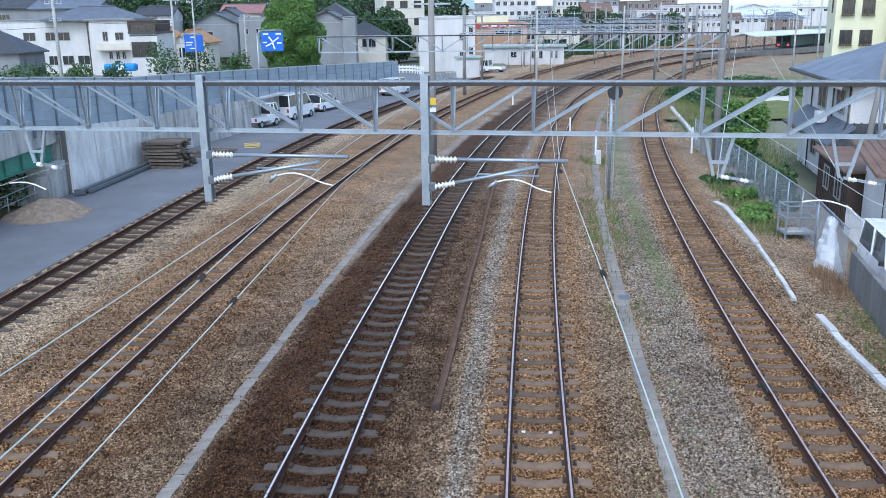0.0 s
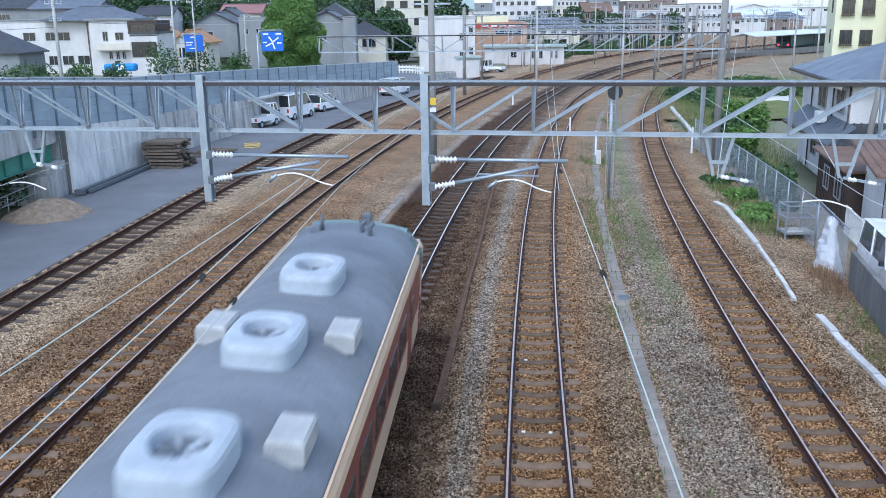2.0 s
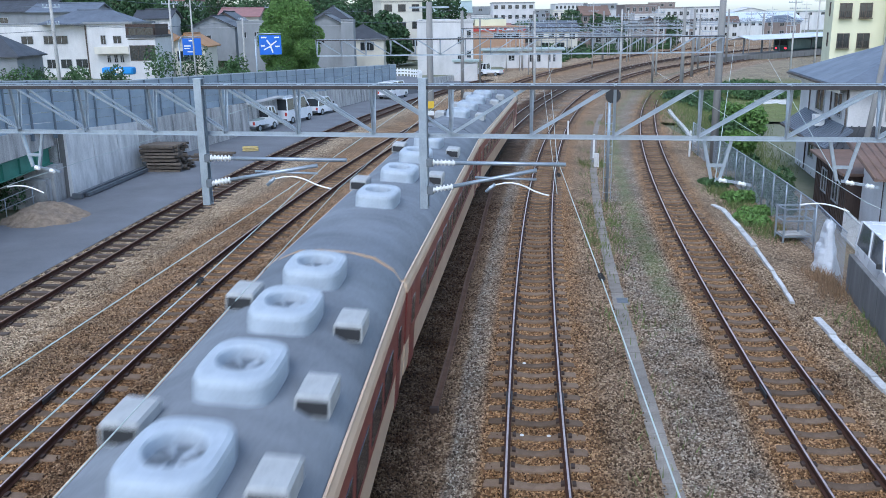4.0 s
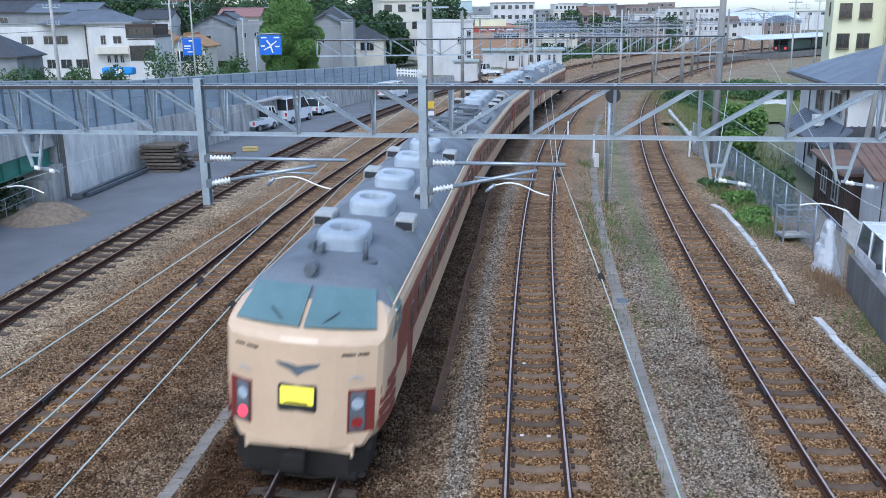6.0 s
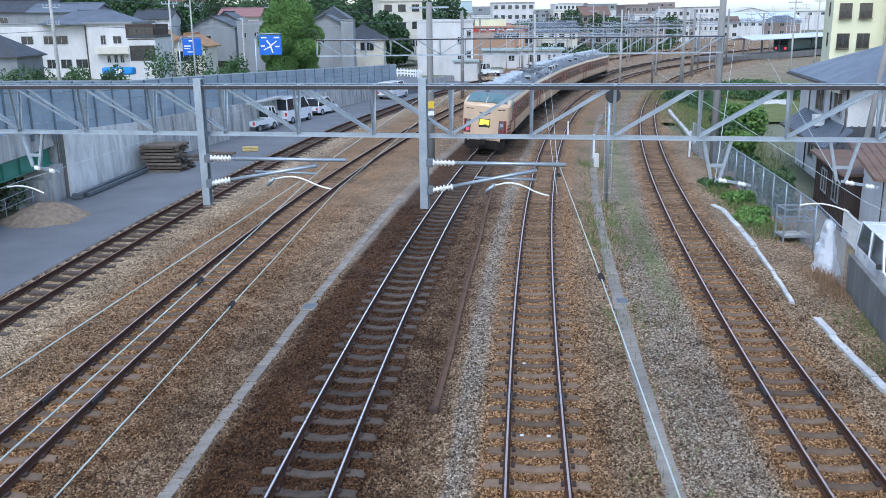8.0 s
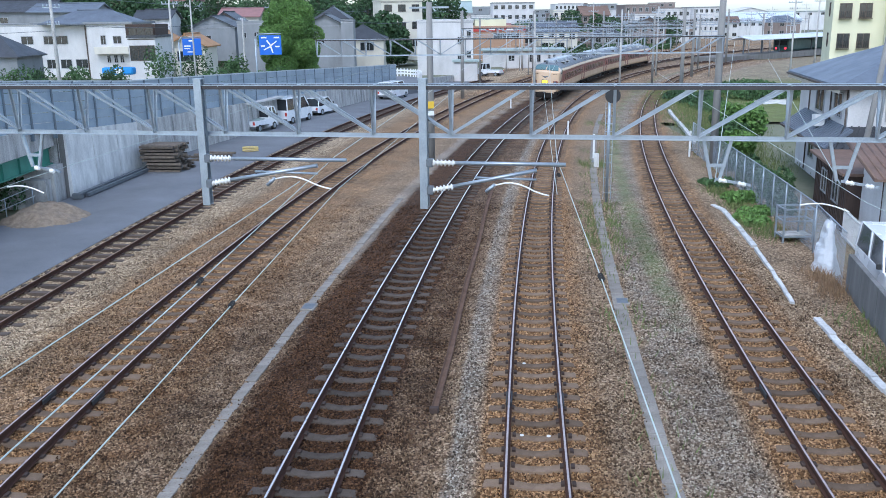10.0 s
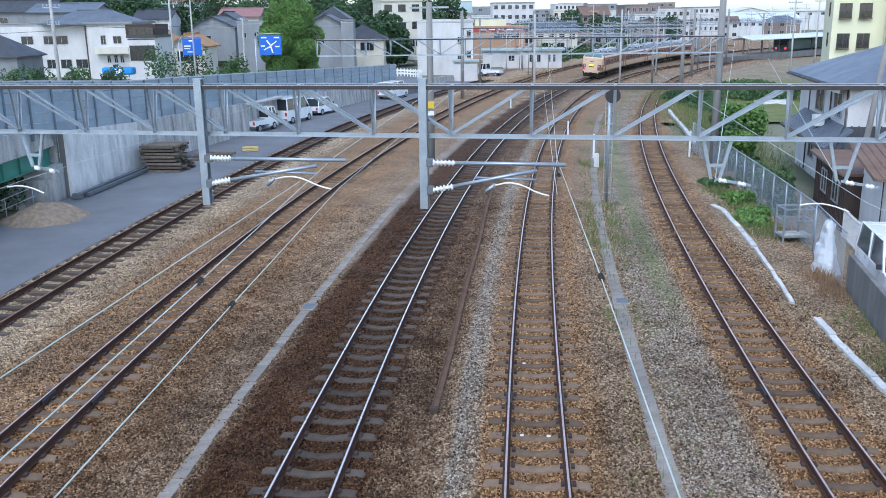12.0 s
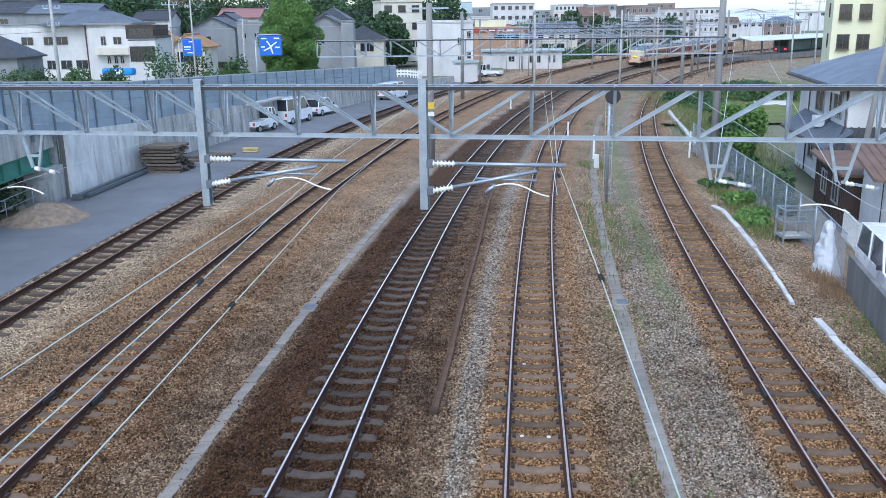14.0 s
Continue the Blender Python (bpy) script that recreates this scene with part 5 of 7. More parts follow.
part("back_wall", boxed(-40, -18.55, 42.385, 42.9, -0.4, 3.4), M["concrete"], abut)
part("ledge", boxed(-30, -18.5, 40.6, 41.19, -0.4, 0.95), M["concrete"], abut)
for k, y in enumerate((30.5, 33.2)):
    bush(-20.6 + k * 0.5, y + 6.5, -0.3, 2.4, 2.4, 2.0, 40 + k, M["leaf_dark"], "dark green bush under the road bridge", 900, 0.1)
rail = thing("guard_rail", "thin grey pipe guard rail beside the underpass", "railing")
for k, y in enumerate(np.arange(24, 41, 2.6)):
    bm = bmesh.new()
    tube(bm, (-18.7, y, -0.3), (-18.7, y, 0.85), 0.025, 6)
    part("post", bm, M["steel"], rail)
for z in (0.4, 0.82):
    bm = bmesh.new()
    tube(bm, (-18.7, 24, z), (-18.7, 39.8, z), 0.02, 6)
    part("pipe", bm, M["steel"], rail)

# gravel mound: a low heap with stones
rng = np.random.RandomState(5)
bm = bmesh.new()
N = 26
for i in range(N + 1):
    for j in range(N + 1):
        u, v = i / N * 2 - 1, j / N * 2 - 1
        r = math.hypot(u, v)
        h = 0.8 * max(0, 1 - r * r) ** 1.3 + 0.3 * noise.noise(Vector((u * 3, v * 3, 2))) * (r < 1) + rng.uniform(0, 0.07)
        bm.verts.new((u * 1.75, v * 1.9, h * 0.8 * (r < 1.02) - 0.02))
bm.verts.ensure_lookup_table()
for i in range(N):
    for j in range(N):
        a = i * (N + 1) + j
        bm.faces.new([bm.verts[k] for k in (a, a + N + 1, a + N + 2, a + 1)])
o = part("gravel_mound", fix(bm), M["gravel"])
o.location = (-17.2, 37.4, -0.13)
tagged(o, "heap of sandy gravel on the asphalt", "mound")

# stacked old sleepers
st = thing("sleeper_stack", "stack of weathered old timber sleepers by the wall", "timber stack", Matrix.Translation((-15.55, 49.6, -0.13)) @ Matrix.Rotation(radians(-7), 4, "Z"))
tb = part("timber", boxed(-1.0, 1.0, -0.11, 0.11, 0, 0.13, bevel=0.012), M["old_wood"], st)
rnd = random.Random(4)
tb.location = (0, -0.6, 0)
for lv in range(8):
    for k in range(7):
        if lv == 0 and k == 0:
            continue
        o = again("timber", tb, st, Matrix.Translation((rnd.uniform(-0.22, 0.22) - 0.04 * lv, -0.6 + k * 0.26, lv * 0.19 + rnd.uniform(-0.012, 0.012))) @ Matrix.Rotation(rnd.uniform(-0.06, 0.06), 4, "Z"))
st2 = thing("timber_pile", "low pile of dark scrap timber by the wall", "timber pile", Matrix.Translation((-14.0, 53.0, -0.13)))
for k in range(6):
    again("timber", tb, st2, Matrix.Translation((rnd.uniform(-0.3, 0.3), k * 0.3, 0.17 * (k % 2))) @ Matrix.Rotation(rnd.uniform(-0.4, 0.4), 4, "Z"))
bundle = thing("yellow_hose", "coil of yellow hose on the asphalt", "hose", Matrix.Translation((-12.3, 56.5, -0.13)))
for k in range(3):
    bm = bmesh.new()
    q = [Vector((0.5 * math.cos(a), 0.3 * math.sin(a), 0.06 + 0.1 * k)) for a in np.linspace(0, 2 * math.pi, 17)]
    pipe(bm, q, 0.035)
    part("coil", fix(bm), M["yellow_paint"], bundle)
bm = bmesh.new()
bar(bm, (-17.45, 41.6, 0.02), (-16.75, 50.0, 0.02), 0.22, 0.22)
bar(bm, (-17.15, 41.9, 0.0), (-16.5, 49.6, 0.0), 0.15, 0.16)
tagged(part("steel_channel", fix(bm), M["steel_dark"]), "long dark steel channels lying along the wall", "steel channel")
tagged(part("channel_cap", boxed(-17.68, -17.2, 41.4, 41.62, -0.1, 0.16, bevel=0.02), M["steel_dark"]), "dark cap on the lying channels", "cap")

# parking shelter roof and vehicles
sh = thing("shelter", "low shelter with a pale flat roof against the wall", "shelter", Matrix.Translation((-15.2, 68.0, 0)) @ Matrix.Rotation(radians(-13), 4, "Z"))
part("roof", boxed(-1.0, 1.6, -2.2, 4.4, 1.95, 2.08, bevel=0.02), M["wall_white"], sh)
for x, y in ((-0.9, -2.1), (1.4, -2.1), (-0.9, 4.2), (1.4, 4.2)):
    part("post", boxed(x - 0.05, x + 0.05, y - 0.05, y + 0.05, -0.13, 1.95), M["steel"], sh)
part("back_panel", boxed(-1.0, -0.95, -2.1, 4.3, -0.13, 1.9), M["wall_grey"], sh)
vehicle(-13.9, 67.4, 20, 3.3, 1.45, 1.75, "truck", "white small open-bed truck parked by the wall")
vehicle(-12.3, 73.0, 20, 4.3, 1.7, 2.05, "van", "white van parked by the wall")
vehicle(-10.7, 79.0, 20, 4.1, 1.65, 1.5, "car", "white estate car parked by the wall")
vehicle(-5.0, 93.5, 22, 4.2, 1.68, 1.75, "van", "white van with dark lower body parked far off")
vehicle(7.2, 128.5, -62, 3.4, 1.5, 1.8, "truck", "white small truck beside the far track", z=-0.3)

# ---- west side: the road, signs and houses behind it ----


def road_sign(x, y, z0, z1, w, label, lines):
    t = thing("road_sign", label, "road sign", Matrix.Translation((x, y, 0)))
    part("board", boxed(0, w, -0.02, 0.02, z0, z1, bevel=0.01), M["sign_blue"], t)
    bm = bmesh.new()
    tube(bm, (-0.35, 0.08, 1.0), (-0.35, 0.08, z1 - 0.3), 0.07, 8)
    tube(bm, (-0.35, 0.08, z1 - 0.3), (-0.1, 0.08, z1 + 0.12), 0.06, 8)
    tube(bm, (-0.1, 0.08, z1 + 0.12), (w, 0.08, z1 + 0.12), 0.05, 8)
    part("post", fix(bm), M["steel"], t)
    for a, b, wd in lines:
        bm = bmesh.new()
        bar(bm, (a[0] * w, -0.03, z0 + a[1] * (z1 - z0)), (b[0] * w, -0.03, z0 + b[1] * (z1 - z0)), 0.012, wd)
        part("marking", bm, M["porcelain"], t)
    return t


road_sign(-16.4, 82, 4.93, 6.65, 2.0, "blue direction sign with white crossing arrows on a post", [((0.35, 0.75), (0.5, 0.5), 0.13), ((0.5, 0.5), (0.6, 0.1), 0.13), ((0.2, 0.25), (0.5, 0.42), 0.11), ((0.5, 0.45), (0.8, 0.7), 0.11), ((0.1, 0.88), (0.35, 0.88), 0.12), ((0.68, 0.88), (0.92, 0.88), 0.12), ((0.08, 0.45), (0.26, 0.45), 0.12), ((0.72, 0.42), (0.92, 0.42), 0.12)])
road_sign(-24.2, 85, 4.86, 6.4, 1.75, "blue direction sign with a white arrow on a post", [((0.62, 0.1), (0.62, 0.5), 0.1), ((0.25, 0.2), (0.62, 0.2), 0.09), ((0.08, 0.55), (0.45, 0.55), 0.12), ((0.08, 0.4), (0.4, 0.4), 0.08), ((0.35, 0.86), (0.6, 0.86), 0.12)])
tree(-14.6, 89, 1.4, 8.6, 6.3, 3, M["leaf_bright"], "round bright green broadleaf tree behind the noise barrier", 52000, 0.105, 0.05)
for k, x in enumerate(np.arange(-21.5, -12, 1.9)):
    bush(float(x), 84 + 0.5 * (k % 2), 1.8, 2.3, 1.6, 1.9 - 0.1 * (k % 3), 60 + k, M["leaf_mid"], "clipped green hedge along the road", 700, 0.13, "hedge")
for k, (x, y, h) in enumerate(((-31.5, 78, 2.6), (-29, 80, 2.2), (-26.5, 86, 4.0), (-33.5, 75, 2.5), (-36, 76, 2.8), (-24.5, 90, 4.2), (-20.5, 88, 2.9))):
    bush(x, y, 1.9, 2.8, 2.2, h, 80 + k, M["leaf_dark"] if k % 2 else M["leaf_mid"], "dark green garden shrub", 800, 0.15)


def pole(x, y, z0, z1, arms, label="grey concrete utility pole with crossarms", r=0.16):
    t = thing("utility_pole", label, "pole", Matrix.Translation((x, y, 0)))
    bm = bmesh.new()
    tube(bm, (0, 0, z0), (0, 0, z1), r, 10, r2=r * 0.65)
    part("shaft", fix(bm), M["concrete"], t)
    for z, w in arms:
        bm = bmesh.new()
        bar(bm, (-w, 0.1, z), (w, 0.1, z), 0.08, 0.08)
        for xx in (-w * 0.9, -w * 0.45, w * 0.45, w * 0.9):
            tube(bm, (xx, 0.1, z), (xx, 0.1, z + 0.22), 0.05, 6)
        part("crossarm", bm, M["steel"], t)
    return t


pole(-30.6, 72, 1.5, 11.5, ((10.2, 0.9), (9.2, 0.7), (7.9, 0.5)))
pole(-22.9, 84, 1.5, 11, ((10.5, 0.8),), r=0.09)
pole(-26.0, 88, 1.5, 10.5, ((9.6, 0.8),), r=0.13)
pole(-20.6, 95, 1.2, 8.2, ((8.0, 0.4),), r=0.12)
pole(-22.0, 120, 1.0, 10.0, ((9.5, 1.0), (8.9, 0.8)), r=0.16)
for k, (a, b) in enumerate((((-30.6, 72, 10.3), (-75, 84, 11.2)), ((-30.6, 72, 9.3), (-75, 84, 10.2)), ((-30.6, 72, 8.0), (-75, 84, 8.8)), ((-30.6, 72, 10.3), (-22, 120, 9.6)), ((-30.6, 72, 7.9), (-20.6, 95, 8.0)), ((-30.6, 72, 7.4), (-75, 84, 7.4)), ((-22, 120, 9.5), (3.0, 150, 9.0)))):
    wire("cable", [a, b], "thin dark overhead cable between utility poles", 0.02, 0.5, "steel_dark", True)

# long white two-storey building and its neighbours
wl = house(-58.5, 118, 13.0, 9, 0.5, 7.7, "flat", 0, "wall_white", "wall_grey", "long white two-storey building with small dark windows", 0, [(0.2, 1.7, 5.3, 6.3), (4.0, 5.6, 5.2, 6.3), (6.9, 8.2, 5.2, 6.3), (8.4, 10.1, 5.2, 6.3), (7.0, 8.3, 2.1, 3.3), (8.8, 10.3, 2.1, 3.3), (10.8, 12.4, 2.1, 3.3)], over=0.08, name="apartment_building")
w2 = house(-45.4, 117, 5.6, 9, 0.5, 7.7, "flat", 0, "wall_white", "wall_grey", "white two-storey house wing with a balcony", 0, [(1.6, 2.3, 5.1, 6.3), (3.2, 4.3, 5.2, 6.2), (2.2, 2.7, 2.8, 3.8), (3.1, 3.6, 2.8, 3.8), (3.9, 4.4, 2.8, 3.8)], over=0.35)
part("upper_roof", roof_mesh("hip", 12.0, 7.5, 7.9, 1.6, 0.1), M["roof_slate"], w2, "blue-grey tiled upper roof").location = (-6.6, 1.0, 0)
part("balcony", boxed(1.0, 5.4, -1.0, 0.0, 3.95, 4.85, bevel=0.03), M["wall_cream"], w2)
part("drainpipe", boxed(-0.3, -0.16, -0.1, 0.04, 0.5, 7.6), M["frame_dark"], w2)
aw = part("awning", boxed(0, 3.2, -0.6, 0.6, 2.75, 3.5, bevel=0.2), M["blue_cloth"])
aw.matrix_basis = onto(-34.5, 92) @ Matrix.Translation((-34.5, 92, 0))
tagged(aw, "bright blue shop awning with a white panel", "awning")
part("panel", boxed(1.4, 2.1, -0.62, -0.601, 2.9, 3.35), M["porcelain"], aw)
house(-50.2, 92, 7.0, 6, 1.0, 4.8, "hip", 2.1, "wall_grey", "roof_tile", "old house with a dark tiled hip roof", 0, [(1, 3, 3.2, 4.2)])
bay = house(-33.4, 97, 2.9, 6, 1.0, 6.3, "flat", 0, "wall_white", "roof_tile", "narrow white house with dark glazed bays", 0, [(0.1, 2.8, 3.9, 5.5), (0.1, 2.8, 6.4, 7.4)], over=0.15, frame="frame_dark")
part("upper_bay", boxed(-0.3, 2.9, 0.4, 5, 6.55, 7.7), M["wall_brown"], bay)
house(-63, 140, 10, 8, 3.0, 9.6, "gable_x", 1.2, "wall_grey", "roof_slate", "grey house on the slope", 0, [(6, 8, 7.5, 8.8)])
house(-75, 150, 11, 8, 3.0, 9.8, "gable_x", 1.8, "wall_grey", "roof_tile", "grey house with a dark tiled roof on the slope", 0, [(2, 4, 7.5, 8.8)])
house(-36, 107, 4.4, 6, 1.0, 5.4, "gable_y", 1.4, "wall_cream", "roof_orange", "small house with an orange-brown roof", 0, [(1, 2.4, 3.6, 4.8)])
house(-31.6, 105, 4.2, 6, 1.0, 5.2, "gable_y", 1.3, "wall_cream", "roof_orange", "small shop with an orange-brown gable", 0, [(1, 3.2, 3.4, 4.6)])
house(-37.3, 136, 6.6, 8, 2.0, 7.0, "gable_y", 1.6, "wall_grey", "roof_tile", "blue-grey gabled house with a dark roof", 0, [(1.5, 3.0, 4.6, 5.8)])
house(-40, 165, 7.2, 8, 4.0, 8.6, "gable_x", 1.4, "wall_cream", "roof_pink", "house with a faded red roof on the slope", 0, [(2, 3.6, 6.6, 7.8)])
house(-27, 121, 3.8, 6, 1.0, 7.6, "flat", 0, "wall_grey", "wall_grey", "grey concrete block building", 0, [(0.6, 1.2, 5.6, 6.4), (2.2, 2.9, 5.6, 6.4)], over=0.05)
house(-52.5, 180, 4.4, 6, 6.0, 11.6, "flat", 0, "wall_white", "roof_pink", "white house with balconies high on the slope", 0, [(0.5, 3.8, 9.4, 10.6)], over=0.4)
house(-46, 141, 4.2, 6, 3.0, 8.4, "gable_x", 1.3, "wall_white", "roof_tile", "white house with a dark roof", 0, [(1, 2.6, 6.4, 7.6)])
house(-17.8, 121, 5.0, 7, 1.0, 7.2, "gable_y", 1.4, "wall_grey", "roof_tile", "grey house beside the tree", 0, [(0.8, 2.4, 4.6, 5.6)])
house(-13.0, 119.5, 1.6, 3, 1.0, 7.6, "flat", 0, "wall_grey", "wall_grey", "narrow grey stair tower", over=0.03, name="tower")
house(-14.6, 131, 6.4, 7, 1.0, 5.2, "hip", 1.9, "wall_cream", "roof_tile", "low house with a dark tiled roof", 0, [(3, 5, 3.4, 4.6)])
be = house(-9.6, 150, 6.9, 8, 1.0, 10.6, "flat", 0, "wall_cream", "wall_cream", "beige three-storey apartment house", -14, floors=3, cols=3, over=0.1, name="apartment_building", frame="frame_dark")
house(-1.6, 175, 7.5, 8, 2.0, 8.8, "gable_x", 2.0, "wall_white", "roof_green", "white house with a pale green roof", 0, [(1, 2.5, 6, 7.4), (4, 6, 6, 7.4)])

# trees on the slope
for k, (x, y, h, w) in enumerate(((-60, 172, 8, 9), (-52, 160, 7, 8), (-44, 158, 7, 8), (-70, 185, 9, 10), (-82, 175, 8, 10), (-36, 180, 8, 9), (-28, 172, 9, 9), (-20, 168, 9.5, 9), (-13, 165, 9, 8), (-24, 190, 10, 10), (-8.5, 143, 6, 5), (-46, 190, 10, 10), (-60, 200, 11, 12), (-5, 168, 10, 7), (1.5, 166, 9.5, 6), (-17, 140, 6, 6), (-10.5, 136, 5.5, 5), (-90, 200, 10, 12), (-33, 150, 5, 6), (-12, 185, 11, 10), (-36, 205, 12, 12), (-75, 210, 12, 13), (-100, 190, 11, 13), (-56, 136, 4, 5), (-50, 131, 4.5, 5), (-66, 160, 6, 9), (-58, 152, 6, 8), (-72, 138, 4.5, 6), (-40, 148, 5, 6), (-31, 140, 4, 5), (-42, 128, 4, 4), (-24, 150, 6, 7), (-17, 152, 7, 7), (-22, 131, 4, 4))):
    tree(x, y, land_z(x, y), h * 1.45, w * 1.15, 100 + k, M["leaf_dark"] if k % 3 else M["leaf_mid"], "dark green broadleaf tree on the slope" if k % 3 else "green broadleaf tree among the houses", 2600, 0.33, 0.1)

# white railing round the ramp
rl = thing("ramp_railing", "white railing curving round a road ramp", "railing")
rl.matrix_basis = onto(-5.2, 103)
for k, a in enumerate(np.linspace(-0.4, 2.6, 22)):
    p = Vector((-5.2 + 3.0 * math.cos(a), 103 + 7 * math.sin(a), 1.2))
    q = Vector((-5.2 + 3.0 * math.cos(a + 0.143), 103 + 7 * math.sin(a + 0.143), 1.2))
    bm = bmesh.new()
    box(bm, p.x - 0.06, p.x + 0.06, p.y - 0.06, p.y + 0.06, 0.3, 2.0)
    part("post", bm, M["white"], rl)
    for z in (0.2, 0.55):
        bm = bmesh.new()
        bar(bm, p + Vector((0, 0, z)), q + Vector((0, 0, z)), 0.05, 0.22)
        part("rail", bm, M["white"], rl)
bm = bmesh.new()
loft(bm, [[(-5.2 + 3.2 * math.cos(a), 103 + 7.2 * math.sin(a), z) for a in np.linspace(0, 2 * math.pi, 24, endpoint=False)] for z in (-0.4, 1.05)])
ramp = tagged(part("road_ramp", fix(bm), M["asphalt"]), "curving asphalt road ramp with a red stripe", "ramp")
ramp.matrix_basis = onto(-5.2, 103)

# ---- beyond the curve ----
wb = house(-3.2, 126, 7.8, 9, -0.4, 7.4, "flat", 0, "wall_white", "wall_white", "plain white three-storey building beside the railway", 0, [(5.6, 6.2, 4.3, 5.3), (5.6, 6.2, 1.8, 2.8), (6.9, 7.5, 5.2, 6.2), (6.9, 7.5, 2.4, 3.4), (1.3, 1.6, 4.7, 5.1)], over=0.06, name="office_building")
part("drainpipe", boxed(6.3, 6.42, -0.12, 0.0, 0, 7.2), M["frame"], wb)
house(1.8, 119, 3.1, 2.4, -0.3, 2.2, "flat", 0, "wall_white", "roof_green", "small pale signal hut with a flat green roof", 0, over=0.22, name="hut")
bb = house(6.1, 165, 9.4, 9, -0.4, 6.0, "flat", 0, "wall_brick", "wall_brick", "orange brick building with a red sign band", 0, [(3.6, 8.6, 3.9, 5.0)], over=0.05, name="office_building")
part("sign_band", boxed(-0.05, 9.45, -0.12, 0.0, 5.3, 5.95), M["red_paint"], bb)
for k in range(5):
    part("sign_bar", boxed(1.2 + k * 1.6, 2.3 + k * 1.6, -0.16, -0.121, 5.5, 5.75), M["porcelain"], bb)
part("roof_block", boxed(0.3, 6, 1, 7, 6.25, 7.4), M["wall_yellow"], bb)
house(6.9, 147, 12.8, 7, -0.5, 2.5, "flat", 0, "wall_white", "roof_green", "low white office with a wide pale roof", 6, [(4.2, 5.2, 0.9, 1.8), (7.6, 8.2, 0.7, 2.0), (8.8, 9.4, 0.7, 2.0), (10.6, 11.0, 0.7, 2.0), (11.4, 11.8, 0.7, 2.0)], over=0.5, name="office_building")
for k, s in enumerate(np.arange(150, 236, 5.0)):
    p = LINE["west"].plan(float(s), -8.5 - 1.5 * (k % 3))
    bush(p.x, p.y, -0.45, 5, 4, 1.6 + 0.8 * (k % 3), 500 + k, M["leaf_dark"] if k % 3 else M["leaf_mid"], "dark green shrub along the distant curve", 500, 0.3)
rnd = random.Random(11)
WALLS = ["wall_white", "wall_cream", "wall_grey", "wall_grey", "wall_taupe", "wall_taupe", "wall_white"]
ROOFS = ["roof_tile", "roof_slate", "roof_brown", "roof_tile", "roof_pink", "roof_slate", "roof_green"]
WORD = {"wall_white": "white", "wall_cream": "cream", "wall_grey": "grey", "wall_taupe": "taupe"}
RWORD = {"roof_tile": "dark tiled", "roof_slate": "blue-grey", "roof_brown": "brown", "roof_pink": "faded red", "roof_green": "pale green"}


def clear_of_tracks(x, y, w, d):
    X, Y = np.array([[x, x + w, x, x + w]]), np.array([[y, y, y + d, y + d]])
    for key in ("west", "main", "second", "east"):
        if LINE[key].away(X, Y)[1].min() < 9:
            return False
    return True


for row, (yy, a, b, hmin, hmax) in enumerate(((186, -2, 44, 3.5, 6.5), (203, 2, 52, 4, 7), (222, -20, 50, 4.5, 8), (245, -30, 62, 5, 9), (272, -30, 74, 6, 10), (305, -20, 95, 5, 10), (345, -10, 125, 5, 10), (395, 10, 100, 8, 14), (460, 20, 110, 9, 15))):
    x = a + rnd.uniform(0, 3)
    while x < b:
        w, d = rnd.uniform(6, 10) * (1 + (row > 4) * 0.5), rnd.uniform(6, 9)
        h = rnd.uniform(hmin, hmax)
        if clear_of_tracks(x, yy, w, d):
            wm, rm = rnd.choice(WALLS), rnd.choice(ROOFS)
            flat = h > 8.2 or rnd.random() < 0.2
            kind = "flat" if flat else rnd.choice(["gable_x", "gable_y", "hip"])
            z0 = land_z(x + w / 2, yy) - 0.4
            house(x, yy + rnd.uniform(-4, 4), w, d, z0, z0 + 0.4 + h * (0.78 if not flat else 1), kind, rnd.uniform(1.3, 2.0), wm, wm if flat else rm, f"{WORD[wm]} town house with a {'flat' if flat else RWORD[rm]} roof", rnd.uniform(-12, 12), floors=max(1, int(h / 3)), cols=rnd.choice([2, 3, 3, 4]), over=0.1 if flat else 0.4, name="apartment_building" if flat else "house")
        x += w + rnd.uniform(0.4, 2.2)
for k in range(16):
    x, y = rnd.uniform(18, 70), rnd.uniform(200, 260)
    if clear_of_tracks(x - 3, y - 3, 6, 6):
        tree(x, y, -0.4, rnd.uniform(5, 8), rnd.uniform(5, 7), 300 + k, M["leaf_dark"], "dark green tree among the town houses", 900, 0.45, 0.1)
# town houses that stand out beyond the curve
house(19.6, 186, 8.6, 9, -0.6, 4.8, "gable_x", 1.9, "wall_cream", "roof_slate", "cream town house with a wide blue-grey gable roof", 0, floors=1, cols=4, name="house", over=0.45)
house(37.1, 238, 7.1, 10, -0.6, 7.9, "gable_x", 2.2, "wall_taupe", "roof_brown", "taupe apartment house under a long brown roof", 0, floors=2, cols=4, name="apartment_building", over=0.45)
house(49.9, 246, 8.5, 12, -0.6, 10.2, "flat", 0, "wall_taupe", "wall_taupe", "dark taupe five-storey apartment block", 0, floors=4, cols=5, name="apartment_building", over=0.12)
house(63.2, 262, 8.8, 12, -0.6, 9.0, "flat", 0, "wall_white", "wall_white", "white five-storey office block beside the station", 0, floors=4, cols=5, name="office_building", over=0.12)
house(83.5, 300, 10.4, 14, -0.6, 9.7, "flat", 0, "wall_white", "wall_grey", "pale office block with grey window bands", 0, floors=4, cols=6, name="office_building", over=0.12)
